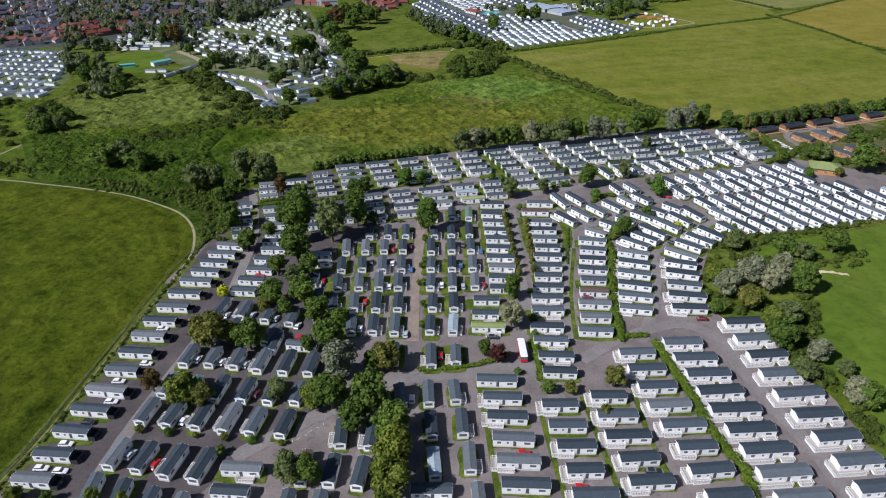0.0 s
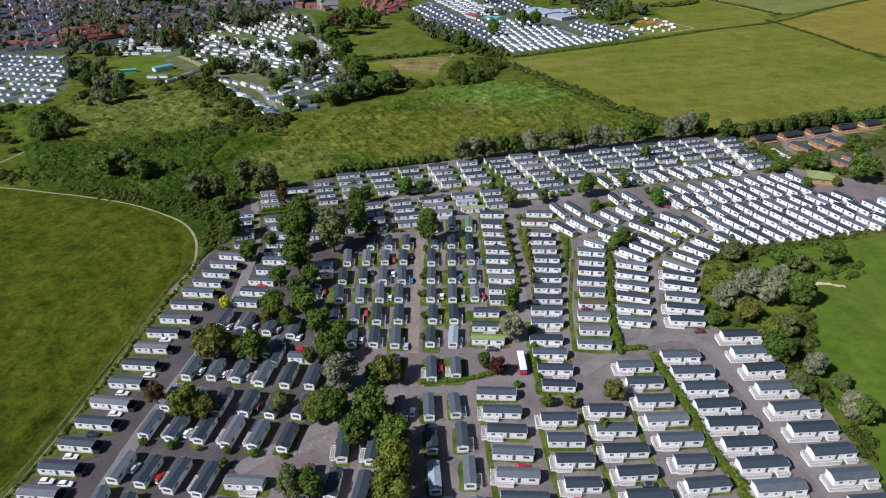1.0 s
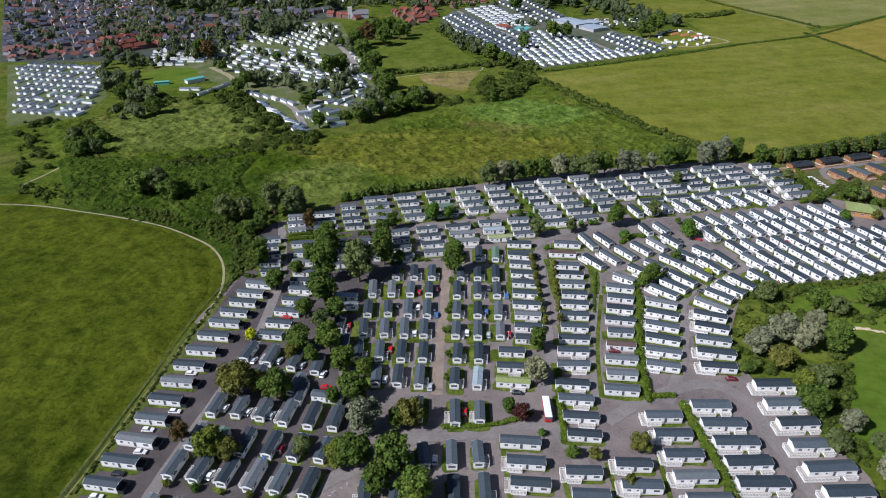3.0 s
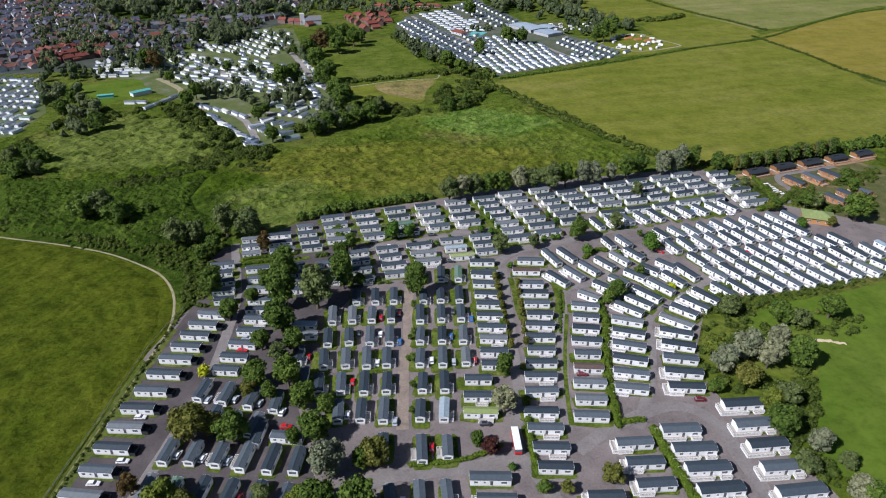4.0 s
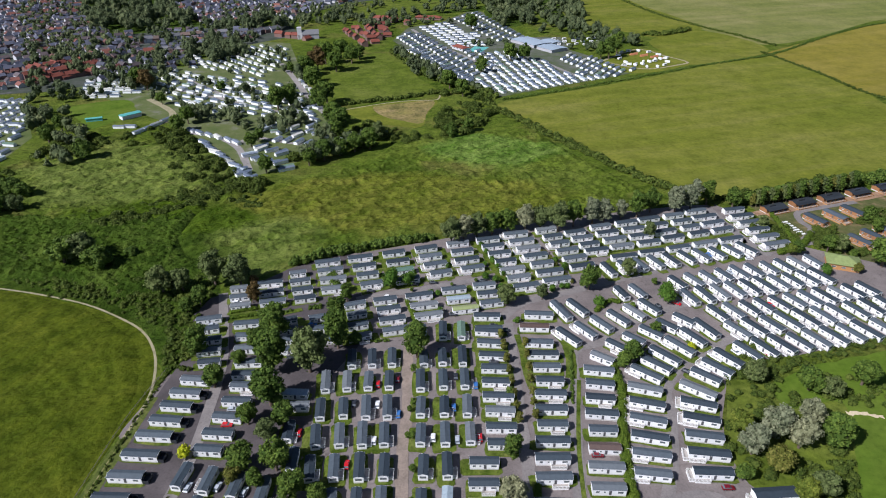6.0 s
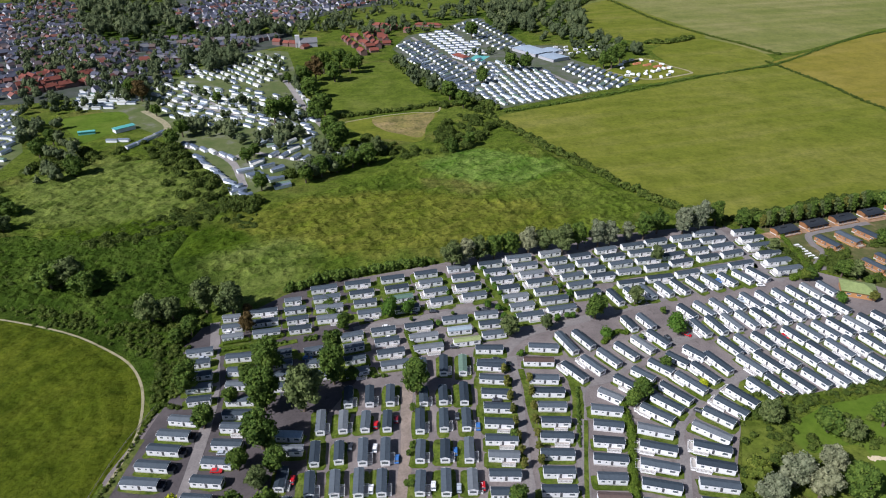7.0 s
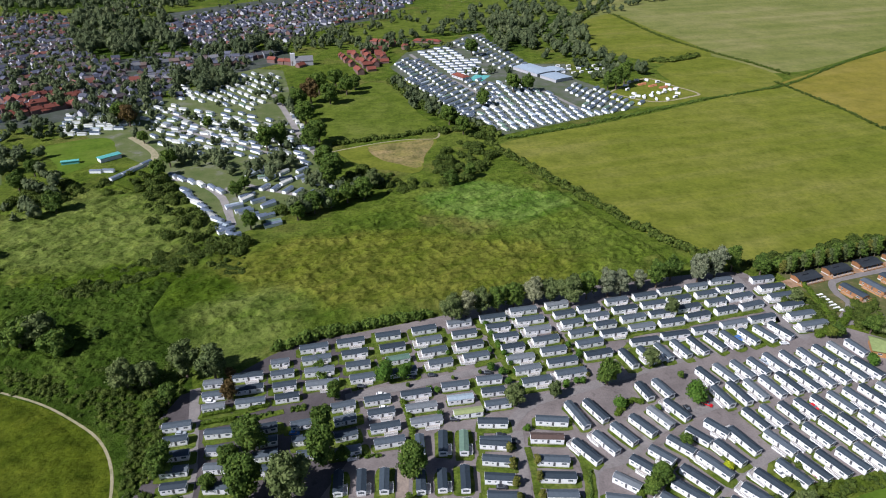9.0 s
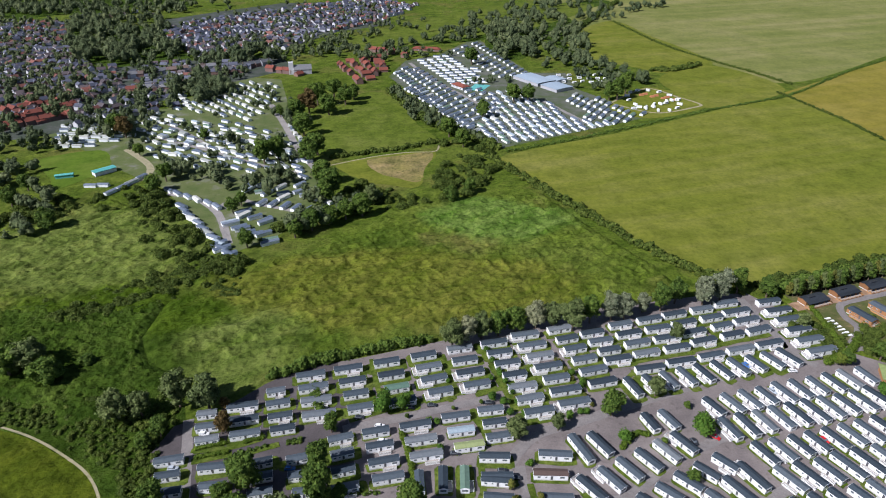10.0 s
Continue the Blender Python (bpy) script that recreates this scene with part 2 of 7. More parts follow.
WALL = painted("white cladding", (0.75, 0.76, 0.775), (0.84, 0.845, 0.855))
SKIRT = painted("brick skirting", (0.48, 0.46, 0.44), (0.7, 0.69, 0.68), 0.8)
ROOF = roofing("slate sheet roof", [(0.0, (0.029, 0.041, 0.054)), (0.5, (0.048, 0.065, 0.082)), (0.85, (0.082, 0.102, 0.122)), (1.0, (0.15, 0.166, 0.18))], 0.62)
ROOF_GREEN = roofing("green sheet roof", [(0.0, (0.10, 0.17, 0.13)), (1.0, (0.13, 0.2, 0.15))])
ROOF_MOSS = roofing("mossy roof", [(0.0, (0.22, 0.27, 0.10)), (1.0, (0.3, 0.34, 0.16))])
ROOF_PALE = roofing("pale blue roof", [(0.0, (0.26, 0.33, 0.38)), (1.0, (0.34, 0.4, 0.44))])
ROOF_BROWN = roofing("brown roof", [(0.0, (0.09, 0.06, 0.05)), (1.0, (0.12, 0.085, 0.075))])
GLASS, _gn, _gl, _gb = material("window glass", 0.08, 0, 0.6)
_gb.inputs["Base Color"].default_value = (0.11, 0.125, 0.14, 1)
FRAME = plain("white window frame", (0.78, 0.78, 0.77), 0.4)
DOOR = plain("dark door", (0.09, 0.09, 0.1), 0.4)
DECK = plain("deck boards", (0.37, 0.34, 0.31), 0.8)
RAIL = plain("white plastic rail", (0.82, 0.82, 0.81), 0.4)
DARKPANEL = plain("dark glazed end", (0.035, 0.038, 0.045), 0.25, 0, 0.5)
TIMBER = painted("orange timber", (0.36, 0.17, 0.065), (0.48, 0.25, 0.10), 0.6, 1.2)
TIMBER_DARK = painted("brown stained timber", (0.22, 0.105, 0.045), (0.34, 0.165, 0.07), 0.7, 1.2)
TYRE = plain("tyre rubber", (0.02, 0.02, 0.02), 0.85)
CHROME = plain("grey trim", (0.3, 0.3, 0.31), 0.35, 0.6)
BARK = plain("bark", (0.12, 0.09, 0.065), 0.9)
CAR_PAINT = {"white": (0.8, 0.8, 0.8), "silver": (0.42, 0.46, 0.5), "red": (0.5, 0.015, 0.02), "maroon": (0.16, 0.012, 0.02), "dark": (0.03, 0.032, 0.04), "blue": (0.05, 0.16, 0.42)}
PAINT = {k: plain(k + " car paint", c, 0.25, 0.0, 0.6) for k, c in CAR_PAINT.items()}
LEAF = {
    "oak": leafage("green leaves", (0.045, 0.082, 0.016), (0.081, 0.132, 0.024), (0.138, 0.195, 0.038)),
    "olive": leafage("olive leaves", (0.074, 0.085, 0.018), (0.121, 0.132, 0.028), (0.195, 0.187, 0.052)),
    "yellow": leafage("yellow-green leaves", (0.066, 0.096, 0.015), (0.116, 0.152, 0.024), (0.188, 0.215, 0.040)),
    "grey": leafage("grey-green leaves", (0.062, 0.088, 0.030), (0.106, 0.138, 0.050), (0.168, 0.202, 0.082)),
    "silver": leafage("silver leaves", (0.115, 0.135, 0.082), (0.170, 0.190, 0.125), (0.25, 0.268, 0.185)),
    "willow": leafage("pale willow leaves", (0.135, 0.148, 0.088), (0.215, 0.225, 0.140), (0.31, 0.315, 0.205)),
    "maroon": leafage("copper leaves", (0.031, 0.011, 0.011), (0.066, 0.022, 0.021), (0.108, 0.041, 0.034)),
    "brown": leafage("bronze leaves", (0.072, 0.050, 0.018), (0.130, 0.086, 0.034), (0.187, 0.125, 0.052)),
    "round": leafage("clipped leaves", (0.043, 0.097, 0.014), (0.072, 0.147, 0.021), (0.108, 0.187, 0.032)),
    "lime": leafage("lime leaves", (0.231, 0.278, 0.011), (0.375, 0.418, 0.017), (0.520, 0.529, 0.034)),
    "bright": leafage("bright hedge leaves", (0.055, 0.098, 0.011), (0.095, 0.152, 0.019), (0.150, 0.205, 0.030)),
    "heath": leafage("pink flowering weeds", (0.12, 0.075, 0.06), (0.18, 0.10, 0.09), (0.25, 0.15, 0.13)),
    "reed": leafage("reed leaves", (0.13, 0.18, 0.065), (0.22, 0.28, 0.125), (0.32, 0.37, 0.20)),
}
# Bluer, duller green than near leaves: distance haze mixed into the tint
LEAF["wood"] = leafage("far leaves tinted with haze", (0.052, 0.072, 0.037), (0.090, 0.117, 0.057), (0.148, 0.172, 0.086))
LEAF["hedge"] = LEAF["oak"]
LEAF["scrub"] = leafage("scrub leaves", (0.044, 0.070, 0.013), (0.074, 0.108, 0.020), (0.122, 0.152, 0.032))

# ---- mesh helpers ----


def part(name, bm, mats, parent=None, label=""):
    me = bpy.data.meshes.new(name)
    bm.to_mesh(me)
    bm.free()
    for m in mats if isinstance(mats, (list, tuple)) else [mats]:
        me.materials.append(m)
    ob = new(name, me)
    ob.parent = parent
    return tagged(ob, label)


def box(bm, x0, x1, y0, y1, z0, z1, slot=0, bevel=0.0):
    made = bmesh.ops.create_cube(bm, size=1, matrix=Matrix.Translation(((x0 + x1) / 2, (y0 + y1) / 2, (z0 + z1) / 2)) @ Matrix.Diagonal((x1 - x0, y1 - y0, z1 - z0, 1)))
    faces = {f for v in made["verts"] for f in v.link_faces}
    for f in faces:
        f.material_index = slot
    if bevel:
        bmesh.ops.bevel(bm, geom=list({e for f in faces for e in f.edges}), offset=bevel, segments=1, affect="EDGES")


def prism(bm, profile, x0, x1, slot=0):
    """A (y, z) outline drawn out along x."""
    a = [bm.verts.new((x0, y, z)) for y, z in profile]
    c = [bm.verts.new((x1, y, z)) for y, z in profile]
    faces = [bm.faces.new(a[::-1]), bm.faces.new(c)]
    for i in range(len(a)):
        j = (i + 1) % len(a)
        faces.append(bm.faces.new((a[i], a[j], c[j], c[i])))
    for f in faces:
        f.material_index = slot
    bmesh.ops.recalc_face_normals(bm, faces=bm.faces)


def spline(points, steps, closed=False):
    """Catmull-Rom through the points."""
    out, n = [], len(points)
    for i in range(n if closed else n - 1):
        if closed:
            p0, p1, p2, p3 = (points[(i + k) % n] for k in (-1, 0, 1, 2))
        else:
            p0, p1, p2, p3 = points[max(i - 1, 0)], points[i], points[i + 1], points[min(i + 2, n - 1)]
        for s in range(steps):
            t = s / steps
            out.append(tuple(0.5 * (2 * b + (c - a) * t + (2 * a - 5 * b + 4 * c - d) * t * t + (3 * b - a - 3 * c + d) * t ** 3) for a, b, c, d in zip(p0, p1, p2, p3)))
    if not closed:
        out.append(tuple(points[-1]))
    return out


SHEETS = []


def area(name, mat, z, points, label, smooth=True):
    """A sheet of ground of one kind, a few centimetres above the last."""
    rng = random.Random(name)
    z = 0.02 + 0.002 * len(SHEETS)
    SHEETS.append(name)
    if smooth:
        points = [(x + rng.uniform(-0.6, 0.6), y + rng.uniform(-0.6, 0.6)) for x, y in spline(points, 6, True)]
    bm = bmesh.new()
    face = bm.faces.new([bm.verts.new((x, y, z)) for x, y in points])
    if face.normal.z < 0 or sum((points[i - 1][0] - p[0]) * (points[i - 1][1] + p[1]) for i, p in enumerate(points)) > 0:
        bmesh.ops.reverse_faces(bm, faces=[face])
    bmesh.ops.triangulate(bm, faces=bm.faces[:])
    return tagged(part(name, bm, mat), label, "ground", kind="structure")


LANES = []


def ribbon(name, mat, z, width, points, label):
    line = spline(points, 8)
    z = 0.075 + 0.003 * len(LANES)
    LANES.append(name)
    bm = bmesh.new()
    rng, prev = random.Random(name), None
    for i, (x, y) in enumerate(line):
        ax, ay = line[max(i - 1, 0)]
        cx, cy = line[min(i + 1, len(line) - 1)]
        d = math.hypot(cx - ax, cy - ay) or 1
        nx, ny = -(cy - ay) / d, (cx - ax) / d
        w = width / 2 * rng.uniform(0.93, 1.07)
        pair = (bm.verts.new((x + nx * w, y + ny * w, z)), bm.verts.new((x - nx * w, y - ny * w, z)))
        if prev:
            bm.faces.new((prev[0], prev[1], pair[1], pair[0]))
        prev = pair
    return tagged(part(name, bm, mat), label, "road", kind="structure")


# ---- foliage ----
ICO = {}
for _level in (1, 2):
    _bm = bmesh.new()
    bmesh.ops.create_icosphere(_bm, subdivisions=_level, radius=1)
    ICO[_level] = (np.array([v.co[:] for v in _bm.verts]), np.array([[v.index for v in f.verts] for f in _bm.faces]))
    _bm.free()


def leaf_mesh(name, lobes, mat, rng, card=0.5, per_area=2.2, level=2, core=0.86):
    """Foliage: lumpy dark cores with many small leaf sprays standing off them. lobes: rows of x, y, z, rx, ry, rz."""
    verts, faces, count = [], [], 0
    base, tri = ICO[level]
    for x, y, z, rx, ry, rz in lobes:
        wob = 1 + rng.uniform(-0.16, 0.16, (len(base), 1))
        verts.append(base * wob * (rx * core, ry * core, rz * core) + (x, y, z))
        faces.append(tri + count)
        count += len(base)
        n = max(8, int(per_area * 4 * math.pi * ((rx * ry + rx * rz + ry * rz) / 3)))
        d = rng.normal(size=(n, 3))
        d /= np.linalg.norm(d, axis=1, keepdims=True)
        d[:, 2] = np.where(d[:, 2] < -0.55, -d[:, 2], d[:, 2])
        p = d * (rx, ry, rz) * rng.uniform(0.82, 1.14, (n, 1)) + (x, y, z)
        up = d + rng.normal(size=(n, 3)) * 0.55
        up /= np.linalg.norm(up, axis=1, keepdims=True)
        side = np.cross(up, rng.normal(size=(n, 3)))
        side /= np.linalg.norm(side, axis=1, keepdims=True)
        other = np.cross(up, side)
        s = card * rng.uniform(0.55, 1.25, (n, 1))
        quad = np.stack([p - side * s * 0.6 - other * s * 0.3, p + side * s * 0.5 - other * s * 0.6, p + side * s * 0.55 + other * s * 0.45 + up * s * 0.25, p - side * s * 0.45 + other * s * 0.65], 1)
        verts.append(quad.reshape(-1, 3))
        q = np.arange(n)[:, None] * 4 + count
        faces.append(np.concatenate([q + [0, 1, 2], q + [0, 2, 3]]))
        count += 4 * n
    v, f = np.concatenate(verts), np.concatenate(faces)
    me = bpy.data.meshes.new(name)
    me.from_pydata(v.tolist(), [], f.tolist())
    me.materials.append(mat)
    return me


def crown_lobes(rng, tall, shape):
    """Lobes of a crown of radius 1 about its base at z = 0."""
    rows = []
    if shape == "ball":
        return [(0, 0, 1.15, 0.95, 0.95, 0.95)] + [(*(rng.normal(size=2) * 0.3), 1.15 + rng.normal() * 0.3, 0.62, 0.62, 0.6) for _ in range(5)]
    for k in range(26):
        h = rng.uniform(0.15, 1.0)
        spread = math.sqrt(max(0.05, 1 - (2 * h - 1.05) ** 2)) * 0.74
        a = k * 2.4 + rng.uniform(-0.5, 0.5)
        r = rng.uniform(0.15, 0.36)
        rows.append((math.cos(a) * spread * rng.uniform(0.5, 1), math.sin(a) * spread * rng.uniform(0.5, 1), 0.35 + h * 1.55 * tall, r, r * rng.uniform(0.85, 1.1), r * rng.uniform(0.75, 1.0)))
    rows.append((0, 0, 0.35 + 0.75 * tall, 0.62, 0.62, 0.75 * tall))
    return rows


def trunk_bm(rng, tall):
    bm = bmesh.new()

    def limb(p, q, r0, r1, sides=6):
        d = (Vector(q) - Vector(p))
        m = Matrix.Translation((Vector(p) + Vector(q)) / 2) @ d.to_track_quat("Z", "Y").to_matrix().to_4x4()
        bmesh.ops.create_cone(bm, cap_ends=True, segments=sides, radius1=r0, radius2=r1, depth=d.length, matrix=m)
    limb((0, 0, 0), (0.02, 0.01, 0.7), 0.085, 0.06, 8)
    for k in range(5):
        a = k * 1.26 + rng.uniform(-0.3, 0.3)
        limb((0.02, 0.01, 0.45 + 0.06 * k), (math.cos(a) * 0.5, math.sin(a) * 0.5, 0.8 + 0.5 * tall * rng.uniform(0.6, 1.2)), 0.04, 0.012, 5)
    return bm


TREE_WORDS = {
    "oak": "full dark green broadleaf tree", "olive": "olive green broadleaf tree", "yellow": "yellow-green broadleaf tree", "grey": "grey-green broadleaf tree",
    "silver": "silvery leaved willow tree", "willow": "pale silver-leaved tree", "maroon": "dark copper-leaved tree", "brown": "bronze-leaved tree",
    "round": "clipped round green tree", "lime": "bright lime-yellow shrub"}
TREES = {}


def plant_tree(x, y, radius, kind, tall=1.0):
    """A tree of crown radius r; the crowns share a few meshes."""
    pick = random.Random(f"{x}{y}")
    variant = pick.randrange(3)
    small = radius < 2.7
    key = (kind, variant, round(tall * 4), small)
    if key not in TREES:
        rng = np.random.default_rng(sum(map(ord, str(key))))
        trunk = part("tree", trunk_bm(rng, tall), BARK)
        crown = new("crown", leaf_mesh("crown", crown_lobes(rng, tall, "ball" if kind in ("round", "lime") else "free"), LEAF[kind], rng, *((0.2, 11.0) if small and kind in ("round", "lime") else (0.15, 24.0) if kind in ("round", "lime") else (0.13, 22.0) if small else (0.085, 68.0)), 1))
        crown.parent = trunk
        tagged(trunk, TREE_WORDS[kind] + " with a dense uneven crown", "tree", "trees")
        TREES[key] = trunk
        ob = trunk
    else:
        ob = copy_thing(TREES[key], Matrix())
    s = radius * (1.12 if y < 420 and x < 100 else 0.92)
    ob.matrix_world = Matrix.Translation((x, y, 0)) @ Matrix.Rotation(pick.uniform(0, 6.28), 4, "Z") @ Matrix.Diagonal((s, s, s * pick.uniform(0.92, 1.08), 1))
    return ob


def inside(x, y, poly):
    hit = False
    for (x1, y1), (x2, y2) in zip(poly, poly[1:] + poly[:1]):
        if (y1 > y) != (y2 > y) and x < (x2 - x1) * (y - y1) / (y2 - y1) + x1:
            hit = not hit
    return hit


def stuff(name, lobes, kind, rng, label, card, per_area):
    me = leaf_mesh(name, lobes, LEAF[kind], rng, card, per_area, 1)
    return tagged(new(name, me), label, "shrubs", kind="stuff")


def hedge(points, width, height, kind, dens=1.0):
    rng = np.random.default_rng(int(abs(points[0][0] * 13 + points[0][1] * 7)))
    line, lobes = spline(points, 10), []
    for (x0, y0), (x1, y1) in zip(line, line[1:]):
        d = math.hypot(x1 - x0, y1 - y0)
        n = max(1, int(d * dens * max(1.0, width / 4) / (min(height, width) * (0.3 if kind == "bright" else 0.5))))
        for k in range(n):
            t = (k + rng.random()) / n
            off = rng.uniform(-0.5, 0.5) * width * (0.35 if kind == "bright" else 0.75)
            h = height * (rng.uniform(0.9, 1.08) if kind == "bright" else rng.uniform(0.7, 1.2))
            r = min(width * 0.5, h * 0.7) * (rng.uniform(0.8, 1.1) if kind == "bright" else rng.uniform(0.4, 0.95))
            h *= 1 if kind == "bright" else max(0.6, min(1.1, r / (min(width * 0.5, h * 0.7))))
            nx, ny = -(y1 - y0) / (d or 1), (x1 - x0) / (d or 1)
            lobes.append((x0 + (x1 - x0) * t + nx * off, y0 + (y1 - y0) * t + ny * off, h * 0.45, r, r, h * 0.55))
    words = {"hedge": "dense dark green field hedge", "scrub": "ragged green scrub hedge", "bright": "clipped bright green garden hedge"}[kind]
    return stuff("hedge", lobes, kind, rng, words, (0.28 if kind == "bright" else max(0.3, height * 0.13)) * (2.2 if line[0][1] > 430 else 1), (2.0 if line[0][1] < 430 else 0.4) / max(0.35, height * 0.16))


def scrub(poly, count, small, large, kind):
    rng = np.random.default_rng(count + int(abs(poly[0][0])))
    xs, ys, lobes, tries = [p[0] for p in poly], [p[1] for p in poly], [], 0
    while len(lobes) < count and tries < 20000:
        tries += 1
        x, y = rng.uniform(min(xs), max(xs)), rng.uniform(min(ys), max(ys))
        if inside(x, y, poly):
            r = small + (large - small) * rng.random() ** 1.8
            lobes.append((x, y, r * (0.45 if kind == "scrub" else 0.2), r, r * rng.uniform(0.8, 1.2), r * (rng.uniform(0.6, 0.95) if kind == "scrub" else 0.4)))
            if r > 2:
                for _ in range(2):
                    a, q = rng.uniform(0, 6.28), r * rng.uniform(0.45, 0.7)
                    lobes.append((x + math.cos(a) * r * 0.8, y + math.sin(a) * r * 0.8, q * 0.6, q, q, q * 0.9))
    words = {"scrub": "dense wild scrub of mixed green bushes", "reed": "clumps of bright green reeds", "heath": "low patch of dull pink flowering weeds"}[kind]
    return stuff({"scrub": "scrub", "reed": "reed_bed", "heath": "flowering_weeds"}[kind], lobes, kind, rng, words, max(0.3, large * 0.15), 1.6 / max(0.5, large * 0.18))


# ---- caravans ----
def window_bm(w, h):
    """A framed pane facing -y, its middle at the origin."""
    bm = bmesh.new()
    t = 0.07
    box(bm, -w / 2, w / 2, -0.03, 0.03, -h / 2, h / 2, 0)
    front = max(bm.faces, key=lambda f: -f.calc_center_median().y)
    inner = bmesh.ops.inset_region(bm, faces=[front], thickness=t, depth=-0.025)
    front.material_index = 1
    return bm


def mesh_of(name, bm, mats):
    me = bpy.data.meshes.new(name)
    bm.to_mesh(me)
    bm.free()
    for m in mats:
        me.materials.append(m)
    return me


PANES = {key: mesh_of("window", window_bm(*key), [FRAME, GLASS]) for key in ((1.2, 0.95), (1.9, 1.0), (0.7, 0.75), (2.4, 1.1))}
_bm = bmesh.new()
box(_bm, -0.42, 0.42, -0.05, 0.03, -0.93, 0.93)
box(_bm, -0.25, 0.25, -0.07, -0.04, 0.2, 0.8)
DOOR_MESH = mesh_of("door", _bm, [DOOR])


def fix(name, me, parent, x, y, z, turn=0):
    ob = new(name, me)
    ob.parent = parent
    ob.matrix_local = pose(x, y, z, 0, 0, turn)
    return ob


def railing_run(bm, x0, y0, x1, y1, z):
    """Adds one straight run of railing to a mesh."""
    d = math.hypot(x1 - x0, y1 - y0)
    first = len(bm.verts)
    box(bm, 0, d, -0.03, 0.03, 0.92, 1.0)
    box(bm, 0, d, -0.02, 0.02, 0.1, 0.16)
    n = max(2, int(d / 0.42))
    for k in range(n + 1):
        w = 0.07 if k % 4 == 0 else 0.06
        box(bm, d * k / n - w, d * k / n + w, -0.025, 0.025, 0.0, 0.95)
    bm.verts.ensure_lookup_table()
    bmesh.ops.transform(bm, matrix=pose(x0, y0, z, 0, 0, math.degrees(math.atan2(y1 - y0, x1 - x0))), verts=bm.verts[first:])


def deck(parent, x0, x1, y0, y1, z=0.62, open_side="", rail=None):
    bm = bmesh.new()
    box(bm, x0, x1, y0, y1, z - 0.06, z)
    part("deck", bm, DECK, parent)
    bm = bmesh.new()
    box(bm, x0 + 0.04, x1 - 0.04, y0 + 0.04, y1 - 0.04, -0.12, z - 0.065)
    part("deck_skirt", bm, rail or RAIL, parent)
    bm = bmesh.new()
    for side, run in (("s", (x0, y0, x1, y0)), ("n", (x0, y1, x1, y1)), ("w", (x0, y0, x0, y1)), ("e", (x1, y0, x1, y1))):
        if side not in open_side:
            railing_run(bm, *run, z)
    part("railing", bm, rail or RAIL, parent)



ROOF_BLACK = roofing("black slate lodge roof", [(0.0, (0.018, 0.022, 0.028)), (1.0, (0.034, 0.04, 0.048))])
ROOFS = {"": ROOF, "black": ROOF_BLACK, "green": ROOF_GREEN, "moss": ROOF_MOSS, "pale": ROOF_PALE, "brown": ROOF_BROWN}
ROOF_WORDS = {"": "dark slate-grey", "green": "green", "moss": "pale mossy", "pale": "pale blue-grey", "brown": "dark brown"}
STYLE_WORDS = {"plain": "on its pitch", "timber_plain": "", "timber": "and timber veranda", "side_deck": "and railed side deck", "front_deck": "and railed end deck", "corner_deck": "and small railed deck", "glazed_end": "and dark glazed end", "lodge": "and wide railed deck"}
VAN = {}


